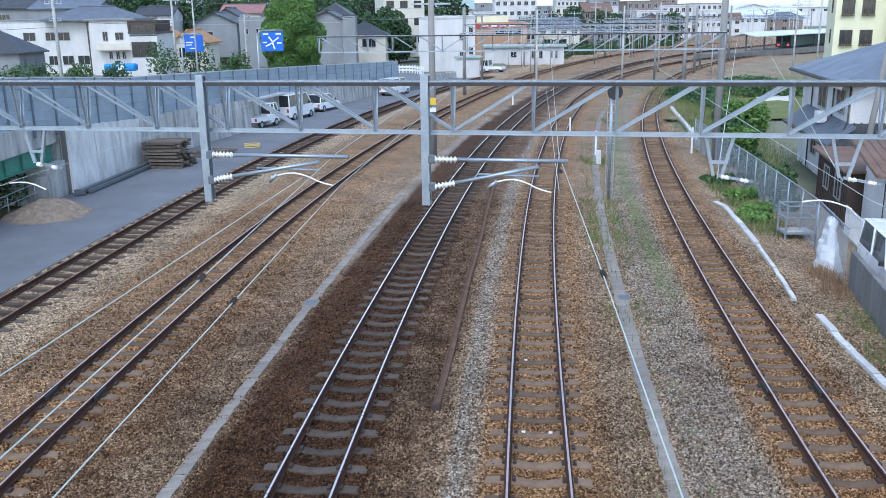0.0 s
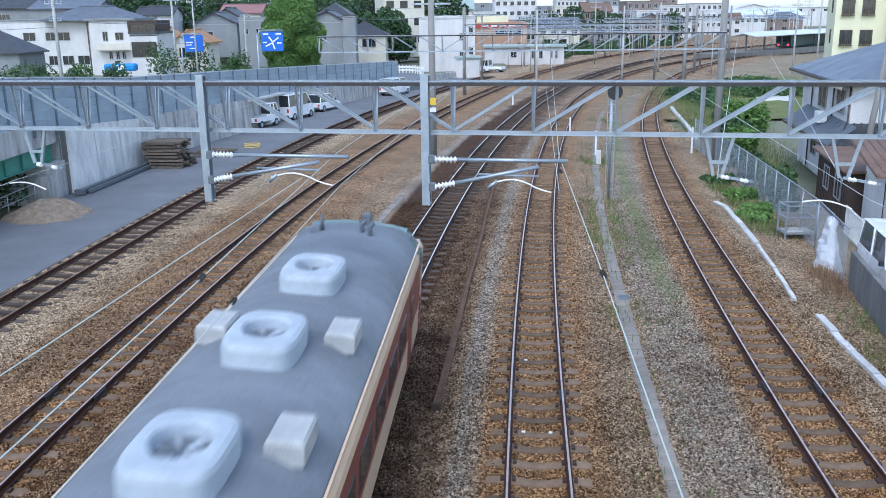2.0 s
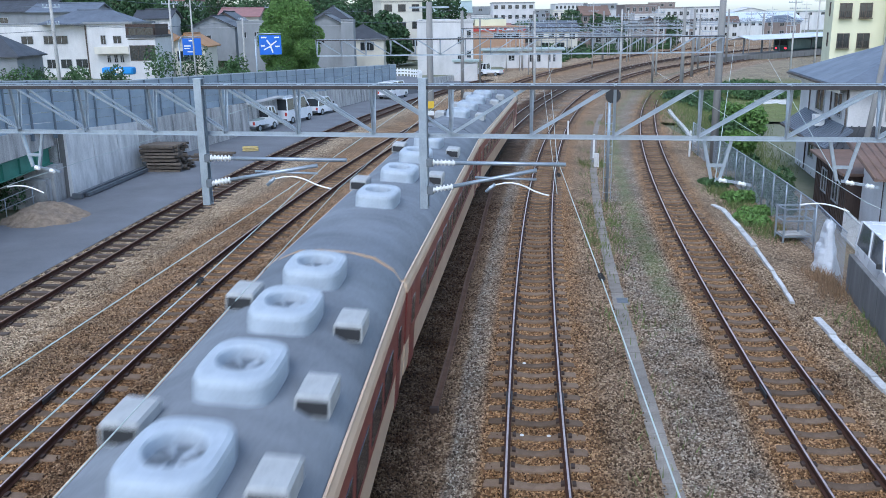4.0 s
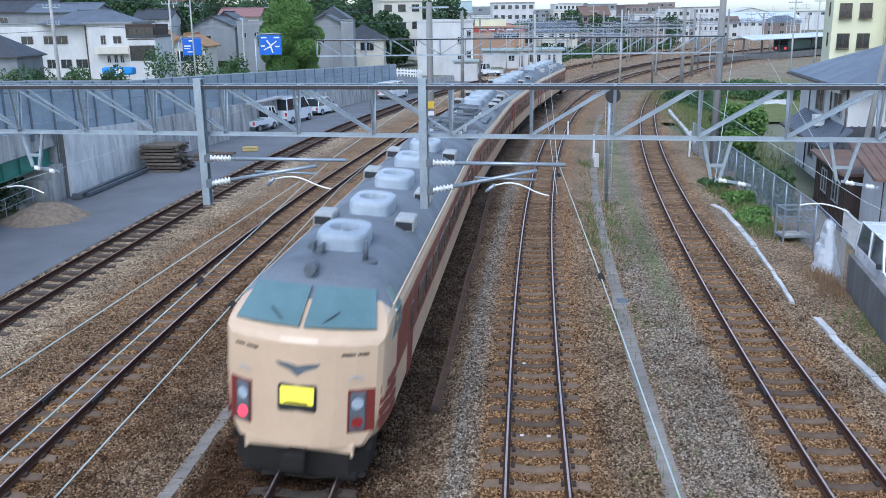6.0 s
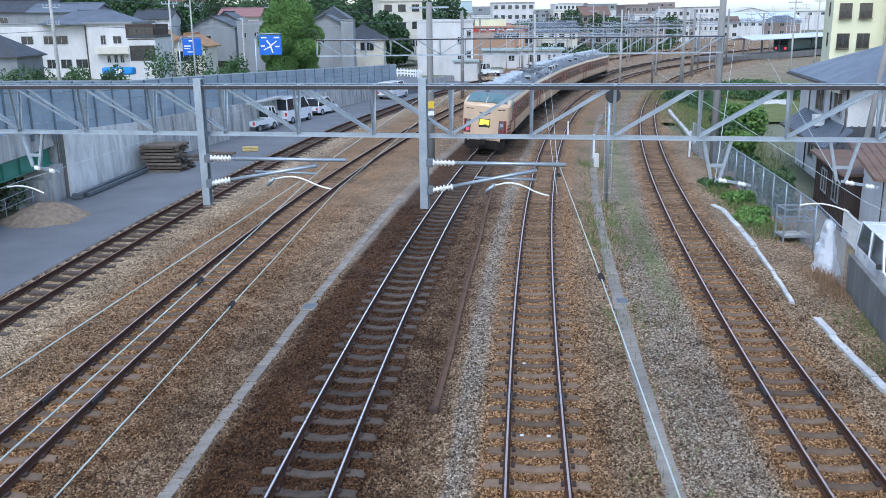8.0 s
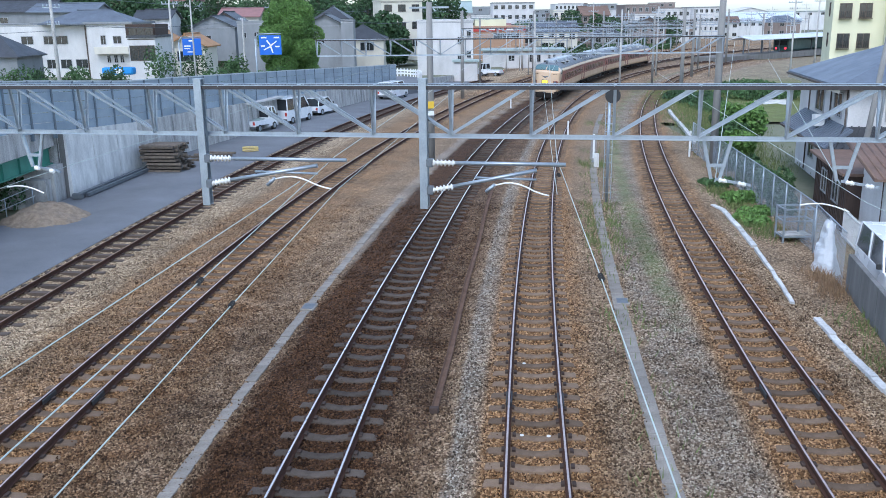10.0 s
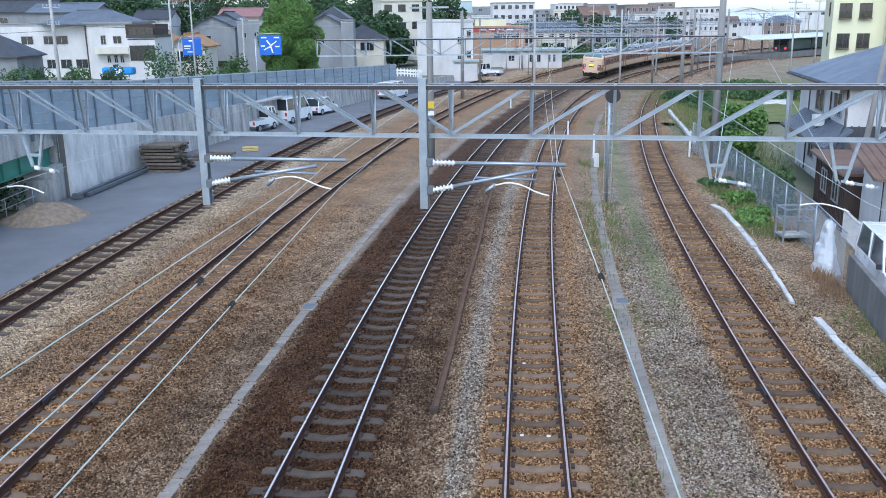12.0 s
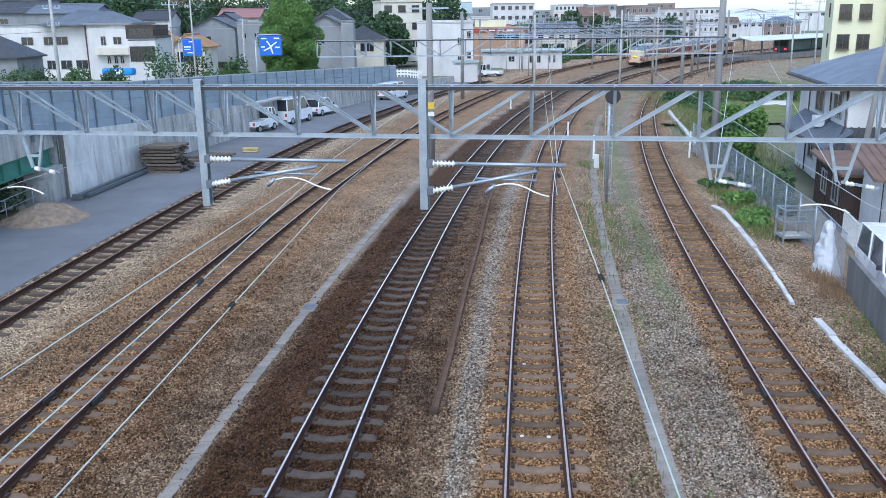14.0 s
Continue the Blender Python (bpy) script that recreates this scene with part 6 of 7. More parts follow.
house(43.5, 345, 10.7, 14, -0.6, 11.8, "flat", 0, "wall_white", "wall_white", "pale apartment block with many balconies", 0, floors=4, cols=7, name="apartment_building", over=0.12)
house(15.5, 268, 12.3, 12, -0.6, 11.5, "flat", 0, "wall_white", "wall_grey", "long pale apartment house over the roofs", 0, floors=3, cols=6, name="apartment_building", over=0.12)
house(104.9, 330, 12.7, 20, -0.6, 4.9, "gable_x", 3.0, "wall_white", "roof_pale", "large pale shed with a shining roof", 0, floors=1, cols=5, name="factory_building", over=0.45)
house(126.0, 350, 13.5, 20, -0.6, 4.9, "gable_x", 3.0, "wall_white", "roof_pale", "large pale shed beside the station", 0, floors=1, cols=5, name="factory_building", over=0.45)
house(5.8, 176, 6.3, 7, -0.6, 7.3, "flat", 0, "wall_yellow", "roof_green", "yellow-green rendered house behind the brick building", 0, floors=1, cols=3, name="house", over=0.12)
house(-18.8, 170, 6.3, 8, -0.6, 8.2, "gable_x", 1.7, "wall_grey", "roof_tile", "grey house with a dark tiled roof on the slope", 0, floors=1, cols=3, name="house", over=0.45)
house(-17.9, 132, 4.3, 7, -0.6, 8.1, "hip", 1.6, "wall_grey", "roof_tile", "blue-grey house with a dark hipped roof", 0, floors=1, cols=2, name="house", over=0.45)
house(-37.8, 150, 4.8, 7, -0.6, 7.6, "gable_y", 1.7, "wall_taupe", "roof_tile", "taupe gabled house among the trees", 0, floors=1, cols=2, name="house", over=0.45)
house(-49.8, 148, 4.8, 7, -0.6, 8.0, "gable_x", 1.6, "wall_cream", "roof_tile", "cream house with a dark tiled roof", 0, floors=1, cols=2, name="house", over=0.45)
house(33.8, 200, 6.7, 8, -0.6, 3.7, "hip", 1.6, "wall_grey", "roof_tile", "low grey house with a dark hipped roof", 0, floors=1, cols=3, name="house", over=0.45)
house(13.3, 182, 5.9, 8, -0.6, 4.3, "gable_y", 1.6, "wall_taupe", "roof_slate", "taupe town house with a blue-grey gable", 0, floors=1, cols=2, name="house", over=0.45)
tree(31.3, 216, land_z(31.3, 216), 9.1 - land_z(31.3, 216), 6.5, 1012, M["leaf_dark"], "dark green broadleaf tree behind the roofs", 3200, 0.3, 0.1)
tree(42.4, 222, land_z(42.4, 222), 6.9 - land_z(42.4, 222), 5, 1086, M["leaf_dark"], "dark green broadleaf tree behind the roofs", 3200, 0.3, 0.1)
tree(-7.3, 150, land_z(-7.3, 150), 6.3 - land_z(-7.3, 150), 5, 700, M["leaf_dark"], "dark green broadleaf tree behind the roofs", 3200, 0.3, 0.1)
tree(-16.7, 185, land_z(-16.7, 185), 9.3 - land_z(-16.7, 185), 11, 632, M["leaf_dark"], "dark green broadleaf tree behind the roofs", 3200, 0.3, 0.1)
tree(-24.9, 215, land_z(-24.9, 215), 11.9 - land_z(-24.9, 215), 13, 590, M["leaf_dark"], "dark green broadleaf tree behind the roofs", 3200, 0.3, 0.1)
tree(-32.6, 205, land_z(-32.6, 205), 11.8 - land_z(-32.6, 205), 14, 520, M["leaf_dark"], "dark green broadleaf tree behind the roofs", 3200, 0.3, 0.1)
tree(-46.1, 215, land_z(-46.1, 215), 12.4 - land_z(-46.1, 215), 14, 430, M["leaf_dark"], "dark green broadleaf tree behind the roofs", 3200, 0.3, 0.1)
tree(-52.8, 200, land_z(-52.8, 200), 11.8 - land_z(-52.8, 200), 12, 350, M["leaf_dark"], "dark green broadleaf tree behind the roofs", 3200, 0.3, 0.1)
tree(-58.4, 190, land_z(-58.4, 190), 11.5 - land_z(-58.4, 190), 12, 280, M["leaf_dark"], "dark green broadleaf tree behind the roofs", 3200, 0.3, 0.1)
tree(-72.4, 205, land_z(-72.4, 205), 12.3 - land_z(-72.4, 205), 12, 205, M["leaf_dark"], "dark green broadleaf tree behind the roofs", 3200, 0.3, 0.1)
tree(-81.3, 210, land_z(-81.3, 210), 12.3 - land_z(-81.3, 210), 12, 150, M["leaf_dark"], "dark green broadleaf tree behind the roofs", 3200, 0.3, 0.1)
tree(-91.1, 215, land_z(-91.1, 215), 13.0 - land_z(-91.1, 215), 12, 90, M["leaf_dark"], "dark green broadleaf tree behind the roofs", 3200, 0.3, 0.1)
tree(-99.1, 215, land_z(-99.1, 215), 12.8 - land_z(-99.1, 215), 12, 30, M["leaf_dark"], "dark green broadleaf tree behind the roofs", 3200, 0.3, 0.1)
tree(-1.0, 200, land_z(-1.0, 200), 11.3 - land_z(-1.0, 200), 11, 770, M["leaf_dark"], "dark green broadleaf tree behind the roofs", 3200, 0.3, 0.1)

# masts and beams of the station yard
for s, u0, u1 in ((110, -12, 9), (148, -13, 10), (188, -14, 12), (212, -15, 14)):
    p, q = LINE["main"].plan(s, u0), LINE["main"].plan(s, u1)
    truss_beam("portal_beam", (p.x, p.y), (q.x, q.y), 6.6, 5.9, 0.4, 9, 30, "slim grey truss beam over the station yard")
    for c in (p, q):
        concrete_pole("concrete_pole", c.x, c.y, -0.4, 7.8, 0.15, "grey concrete catenary pole in the distance")
for k in range(34):
    s, u = rnd.uniform(120, 235), rnd.choice((-20, -17, -15, -12, -9, 8.5, 11, 14))
    p = LINE["main"].plan(s, u)
    h = rnd.uniform(5.5, 8.5)
    if min(float(LINE[q].away(np.array([p.x]), np.array([p.y]))[1][0]) for q in LINE) > 2.2:
        pole(p.x, p.y, -0.4, h, ((h - 0.5, 1.3), (h - 1.3, 1.0)), "slim grey line-side mast in the distance", 0.08)
# large pale sheds far beyond the station
for k, (x, y, w, h) in enumerate(((95, 430, 30, 9), (130, 420, 26, 8), (160, 430, 34, 9), (200, 430, 30, 10))):
    house(x, y, w, 25, -0.5, h - 1, "gable_y" if k % 2 else "flat", 3, "wall_white", "roof_green" if k == 2 else "wall_white", "large pale factory shed beyond the station", 8, floors=1, cols=6, name="factory_building")

# station platform with canopy
pf = thing("station_platform", "far station platform under a long grey canopy", "platform", Matrix.Translation((44, 158, 0)) @ Matrix.Rotation(radians(-48), 4, "Z"))
part("slab", boxed(0, 5, 0, 75, -0.4, 0.6), M["concrete_dark"], pf)
part("canopy", roof_mesh("gable_y", 4.4, 62, 3.35, 0.45, 0.3), M["roof_pale"], pf).location = (0.3, 12, 0)
for k in range(10):
    part("column", boxed(2.4, 2.6, 13 + k * 6.6, 13.2 + k * 6.6, 0.6, 3.5), M["steel_dark"], pf)
bm = bmesh.new()
tr = thing("standing_train", "dark green commuter train standing at the far station", "train", Matrix.Translation((64.5, 171, 0)) @ Matrix.Rotation(radians(-42), 4, "Z"))
bm = bmesh.new()
loft(bm, [[(x * 0.98, yy, z * 0.98 + 0.1) for x, z in SECTION] for yy in (0, 0.25, 40)])
part("body", fix(bm), M["teal_paint"], tr)
part("front_window", boxed(-1.2, 1.2, -0.03, 0.02, 1.9, 2.8, bevel=0.02), M["dark_glass"], tr)
for x in (-0.9, 0.9):
    part("lamp", boxed(x - 0.18, x + 0.18, -0.04, 0.02, 1.2, 1.5, bevel=0.02), M["tail_red"], tr)
for k in range(9):
    part("window", boxed(-1.47, -1.42, 2 + k * 4, 5 + k * 4, 1.85, 2.6), M["dark_glass"], tr)

# more portals over the far curve
for key_s, u0, u1 in ((92, -9, 13), (128, -10, 12), (166, -11, 11)):
    p, q = LINE["main"].plan(key_s, u0), LINE["main"].plan(key_s, u1)
    truss_beam("portal_beam", (p.x, p.y), (q.x, q.y), 6.9, 6.1, 0.5, 12, 30, "grey steel truss beam over the distant curve")
    for c in (p, q):
        concrete_pole("concrete_pole", c.x, c.y, -0.4, 8.6, 0.2, "grey concrete catenary pole in the distance")
for k, (x, y, h) in enumerate(((9.2, 88, 8.2), (21, 105, 8.6), (30, 125, 9), (46, 150, 9), (12, 118, 7.5), (24, 140, 8), (36, 160, 8.5), (60, 165, 9.5), (40, 130, 10.5), (46, 118, 10), (52, 125, 11), (4, 105, 7))):
    if clear_of_tracks(x, y, 0.1, 0.1) or k < 4:
        pole(x, y, -0.4, h, ((h - 0.8, 0.9), (h - 1.6, 0.7)), "grey line-side pole with crossarms", 0.14)

for k in range(26):
    s = rnd.uniform(95, 225)
    p = LINE["main"].plan(s, rnd.choice((-13, -11, -6.5, 5.5, 9.5)))
    h = rnd.uniform(6.5, 10)
    if min(float(LINE[q].away(np.array([p.x]), np.array([p.y]))[1][0]) for q in LINE) > 2.2:
        pole(p.x, p.y, -0.4, h, ((h - 0.6, 1.1), (h - 1.4, 0.8)), "slim grey line-side pole in the distance", 0.1)
for k in range(7):
    a, b = LINE["main"].plan(60 + k * 26, -11 + k), LINE["main"].plan(86 + k * 26, -10 + k)
    wire("cable", [a + Vector((0, 0, 8.0)), b + Vector((0, 0, 8.0))], "thin dark cable along the distant curve", 0.02, 0.4, "steel_dark", True)
# ---- east side ----


def kerb(pts, label, step=1.0, w=0.22, z0=-0.4, z1=-0.17):
    """A row of white-painted kerb stones."""
    t = thing("kerb_row", label, "kerb", group="white kerbs")
    rnd = random.Random(len(pts) * 7 + 1)
    for a, b in zip(pts[:-1], pts[1:]):
        a, b = Vector((*a, 0)), Vector((*b, 0))
        n = max(1, round((b - a).length / step))
        for k in range(n):
            p, q = a.lerp(b, (k + 0.02) / n), a.lerp(b, (k + 0.98) / n)
            h = rnd.uniform(-0.02, 0.02)
            bm = bmesh.new()
            bar(bm, p + Vector((rnd.uniform(-0.02, 0.02), 0, (z0 + z1) / 2 + h)), q + Vector((rnd.uniform(-0.02, 0.02), 0, (z0 + z1) / 2 + h)), w, z1 - z0)
            part("kerb_stone", bm, M["kerb"], t)
    return t


kerb([(12.1, 38.6), (12.25, 37.6), (11.75, 33.5), (11.45, 31.3)], "white-painted kerb stones beside the outer track", 0.8, 0.2)
kerb([(11.4, 31.0), (10.9, 28.0), (10.3, 24.7)], "thin white-painted kerb stones beside the outer track", 0.9, 0.12)
kerb([(10.45, 23.4), (10.15, 20.6), (10.0, 18.4), (9.7, 14.5), (9.5, 11)], "wide white-painted kerb stones beside the outer track", 0.7, 0.19)
kerb([(20.3, 79.0), (19.5, 74.5), (18.2, 66.0), (16.7, 58.0)], "far white-painted kerb stones beside the grass", 0.9, 0.25)

# chain-link fence
fe = thing("chain_link_fence", "grey chain-link fence between the railway and the houses", "fence")
FP = [Vector((15.7, 55.0, 0)), Vector((14.6, 43.3, 0)), Vector((13.95, 36.5, 0)), Vector((13.3, 30.6, 0)), Vector((12.45, 26.3, 0))]
for a, b in zip(FP[:-1], FP[1:]):
    L = (b - a).length
    n = max(2, round(L / 1.9))
    for k in range(n):
        p = a.lerp(b, k / n)
        bm = bmesh.new()
        tube(bm, p + Vector((0, 0, -0.4)), p + Vector((0, 0, 1.55)), 0.03, 8)
        part("post", fix(bm), M["steel"], fe)
    bm = bmesh.new()
    tube(bm, a + Vector((0, 0, 1.52)), b + Vector((0, 0, 1.52)), 0.02, 6)
    part("top_rail", fix(bm), M["steel"], fe)
    bm = bmesh.new()
    d = (b - a) / L
    h, m = 1.75, 0.12
    k = -h
    while k < L:
        for sg in (0, 1):
            s0, s1 = k, k + h
            z0, z1 = (-0.25, h - 0.25) if not sg else (h - 0.25, -0.25)
            c0, c1 = max(s0, 0), min(s1, L)
            if c1 > c0:
                za = z0 + (z1 - z0) * (c0 - s0) / h
                zb = z0 + (z1 - z0) * (c1 - s0) / h
                bar(bm, a + d * c0 + Vector((0, 0, za)), a + d * c1 + Vector((0, 0, zb)), 0.0055, 0.0055)
        k += m
    part("wire_mesh", bm, M["steel"], fe, "grey diamond wire mesh")["kind"] = "stuff"

wl2 = thing("concrete_wall", "dark stained concrete panel wall beside the track", "wall", Matrix.Translation((12.55, 26.1, -0.35)) @ Matrix.Rotation(radians(167.4), 4, "Z"))
blk = part("wall_panel", boxed(-0.08, 0.08, 0.008, 1.79, 0, 1.25, bevel=0.012), M["concrete_dark"], wl2)
for k in range(1, 8):
    again("wall_panel", blk, wl2, Matrix.Translation((0, k * 1.8, 0)))

# van behind the wall
vehicle(13.95, 26.0, 192, 3.9, 1.6, 1.8, "van", "white van parked behind the fence", z=-0.3)

# crumpled plastic sheet over the fence
bm = bmesh.new()
N = 18
for i in range(N + 1):
    for j in range(N + 1):
        u, v = i / N, j / N
        r = 0.15 + 0.55 * (1 - v) ** 0.8 + 0.12 * noise.noise(Vector((u * 6, v * 4, 1)))
        a = u * 2 * math.pi
        bm.verts.new((r * math.cos(a) * 0.55 + 0.1 * noise.noise(Vector((v * 7, u * 7, 3))), r * math.sin(a), v * 1.75 + 0.08 * noise.noise(Vector((u * 9, v * 9, 5)))))
bm.verts.ensure_lookup_table()
for i in range(N):
    for j in range(N):
        a = i * (N + 1) + j
        bm.faces.new([bm.verts[k] for k in (a, a + N + 1, a + N + 2, a + 1)])
o = part("plastic_sheet", fix(bm), M["plastic"])
o.location = (12.75, 28.3, -0.3)
tagged(o, "crumpled white plastic sheet bundled at the fence", "plastic sheet")

cg = thing("storage_rack", "grey steel pipe frame with a shelf by the fence", "steel frame", Matrix.Translation((12.75, 32.0, -0.3)))
for x in (0, 1.1):
    for y in (0, 0.8):
        bm = bmesh.new()
        bar(bm, (x, y, 0), (x, y, 1.35), 0.06, 0.06)
        part("leg", bm, M["steel"], cg)
for z in (0.25, 0.85, 1.3):
    for a, b in (((0, 0), (1.1, 0)), ((0, 0.8), (1.1, 0.8)), ((0, 0), (0, 0.8)), ((1.1, 0), (1.1, 0.8))):
        bm = bmesh.new()
        bar(bm, (*a, z), (*b, z), 0.05, 0.05)
        part("rail", bm, M["steel"], cg)
part("shelf", boxed(0.04, 1.06, 0.04, 0.76, 0.28, 0.31), M["concrete"], cg)

# tiled house beside the railway
hr = thing("house", "white two-storey house with blue-grey tiled roofs", "house", Matrix.Translation((18.65, 40.6, 0)) @ Matrix.Rotation(radians(-10.5), 4, "Z"))
part("wall", boxed(0, 9, 0, 10.5, -0.4, 4.75), M["wall_white"], hr)
rf = part("roof", roof_mesh("hip", 9, 10.5, 4.95, 1.9, 0.65), M["roof_slate"], hr)
bm = bmesh.new()
loft(bm, [[(-1.15, -1.2, 2.12), (-1.15, 9.0, 2.12), (0, 9.0, 2.95), (0, -1.2, 2.95)], [(-1.15, -1.2, 2.02), (-1.15, 9.0, 2.02), (0, 9.0, 2.85), (0, -1.2, 2.85)]])
part("pent_roof", fix(bm), M["roof_slate"], hr)
bm = bmesh.new()
loft(bm, [[(-1.15, -1.5, 2.12), (9.2, -1.5, 2.12), (9.2, 0, 2.95), (0.0, 0, 2.95)], [(-1.15, -1.5, 2.02), (9.2, -1.5, 2.02), (9.2, 0, 2.85), (0.0, 0, 2.85)]])
front = part("pent_roof", fix(bm), M["roof_tile"], hr)
for k in range(30):
    bm = bmesh.new()
    bar(bm, (-0.8 + k * 0.33, -1.5, 2.16), (-0.1 + k * 0.32, -0.02, 2.97), 0.07, 0.05)
    part("tile_roll", bm, M["roof_tile"], front)
for k in range(24):
    bm = bmesh.new()
    bar(bm, (-1.15, -1.1 + k * 0.42, 2.15), (-0.02, -1.1 + k * 0.42, 2.97), 0.03, 0.025)
    part("seam", bm, M["roof_slate"], hr)
part("gutter", boxed(-0.75, -0.63, -0.6, 11.1, 4.68, 4.78), M["frame_dark"], hr)
part("gutter", boxed(-1.27, -1.16, -1.4, 9.0, 1.98, 2.08), M["frame_dark"], hr)
part("fascia", boxed(-0.62, -0.6, -0.6, 11.1, 4.5, 4.68), M["wall_cream"], hr)


def side_window(t, y0, y1, z0, z1, x=0.0, frame="frame"):
    w = window(t, 0, y1 - y0, z0, z1, 0, frame, 1)
    w.matrix_basis = Matrix.Translation((x, y1, 0)) @ Matrix.Rotation(radians(-90), 4, "Z")


side_window(hr, 1.0, 2.6, 3.2, 4.4)
side_window(hr, 4.6, 6.4, 3.1, 4.4)
side_window(hr, 0.8, 2.2, 0.3, 1.8)
side_window(hr, 3.4, 5.0, 0.0, 1.8)
side_window(hr, 6.0, 7.2, 0.5, 1.7)
window(hr, 1.6, 4.2, 3.2, 4.4, 0)
window(hr, 5.6, 8.0, 3.2, 4.4, 0)
part("cooler_unit", boxed(-0.75, -0.3, 2.9, 3.7, 2.62, 3.15, bevel=0.03), M["white"], hr, "white air conditioner on the lower roof")
for y in (0.05, 3.1, 7.8):
    bm = bmesh.new()
    tube(bm, (-0.07, y, -0.3), (-0.07, y, 4.7), 0.04, 6)
    part("drainpipe", fix(bm), M["frame_dark"], hr)

br = thing("shed", "dark brown boarded shed behind the fence", "shed", Matrix.Translation((15.6, 33.4, 0)) @ Matrix.Rotation(radians(-12), 4, "Z"))
part("wall", boxed(0, 3.4, 0, 6.0, -0.4, 2.0), M["wall_brown"], br)
part("roof", boxed(-0.3, 3.6, -0.3, 6.2, 2.0, 2.12, bevel=0.02), M["roof_brown"], br)
for k in range(20):
    part("batten", boxed(-0.03, 0.0, 0.05 + k * 0.3, 0.1 + k * 0.3, -0.3, 1.98), M["wall_brown"], br)
for y in (1.2, 3.4):
    side_window(br, y, y + 1.1, 0.6, 1.6, 0.0, "frame")

an = thing("garden_house", "small white annex with a brown corrugated roof", "annex", Matrix.Translation((15.3, 29.6, 0)) @ Matrix.Rotation(radians(-12), 4, "Z"))
part("wall", boxed(0, 4, 0, 3.6, -0.4, 2.55), M["wall_white"], an)
bm = bmesh.new()
loft(bm, [[(-0.6, -0.3, 2.5), (4.3, -0.3, 2.5), (4.3, 4.2, 3.2), (-0.6, 4.2, 3.2)], [(-0.6, -0.3, 2.58), (4.3, -0.3, 2.58), (4.3, 4.2, 3.28), (-0.6, 4.2, 3.28)]])
rb = part("roof", fix(bm), M["roof_brown"], an)
for k in range(17):
    bm = bmesh.new()
    tube(bm, (-0.55 + k * 0.3, -0.32, 2.58), (-0.55 + k * 0.3, 4.2, 3.28), 0.05, 6)
    part("corrugation", fix(bm), M["roof_brown"], rb)
bm = bmesh.new()
tube(bm, (-0.05, 0.6, 0.4), (-0.05, 0.6, 2.4), 0.02, 6)
tube(bm, (-0.05, 0.6, 2.4), (-0.05, 1.2, 2.45), 0.02, 6)
part("cable_pipe", fix(bm), M["frame_dark"], an)
gt = thing("picket_gate", "white metal picket fence before the annex", "fence", Matrix.Translation((14.6, 29.4, -0.3)) @ Matrix.Rotation(radians(-12), 4, "Z"))
for k in range(26):
    part("picket", boxed(-0.012, 0.012, k * 0.14, k * 0.14 + 0.03, 0, 1.15), M["white"], gt)
for z in (0.1, 1.05):
    part("rail", boxed(-0.02, 0.02, -0.05, 3.65, z, z + 0.04), M["white"], gt)

# yellow apartment house
ya = thing("apartment_building", "pale yellow apartment house with brown window grilles", "building", Matrix.Translation((35.4, 82, 0)) @ Matrix.Rotation(radians(-19), 4, "Z"))
part("wall", boxed(0, 9, 0, 10, -0.4, 13), M["wall_yellow"], ya)
part("stair_block", boxed(4.3, 10, -1.6, 0.0, -0.4, 13), M["wall_yellow"], ya)
for f in range(4):
    for x0 in (0.5, 2.15):
        z = 2.2 + f * 2.63
        w = window(ya, x0, x0 + 1.05, z, z + 1.3, 0, "frame_dark")
        bm = bmesh.new()
        for k in range(7):
            box(bm, x0 + 0.05 + k * 0.16, x0 + 0.08 + k * 0.16, -0.3, -0.27, z - 0.05, z + 0.6)
        box(bm, x0 - 0.05, x0 + 1.1, -0.32, -0.05, z - 0.1, z - 0.04)
        part("grille", bm, M["frame_dark"], w)
    window(ya, 5.0, 6.2, 1.8 + f * 2.75, 3.2 + f * 2.75, -1.6, "frame_dark")
    part("balcony", boxed(6.6, 9.9, -2.6, -1.6, 1.0 + f * 2.75, 2.0 + f * 2.75, bevel=0.03), M["wall_yellow"], ya)
    w = window(ya, 0, 1.1, 2.1 + f * 2.75, 3.4 + f * 2.75, 0, "frame_dark")
    w.matrix_basis = Matrix.Translation((0, 4, 0)) @ Matrix.Rotation(radians(-90), 4, "Z")
concrete_pole("concrete_pole", 18.3, 38.5, -0.4, 9.6, 0.14, "leaning grey concrete pole by the tiled house", (1.3, 0.5))

# pale lane behind the grass
bm = bmesh.new()
loft(bm, [[(x, y, -0.47), (x + w, y, -0.47), (x + w, y, -0.36), (x, y, -0.36)] for x, y, w in ((24.6, 66, 2.8), (26.4, 74, 3.2), (29.6, 84, 3.4), (33.0, 94, 3.4))])
lane = tagged(part("lane", fix(bm), M["concrete_pale"]), "pale concrete lane between the grass and the houses", "lane", kind="structure")
lane.matrix_basis = onto(28, 80)
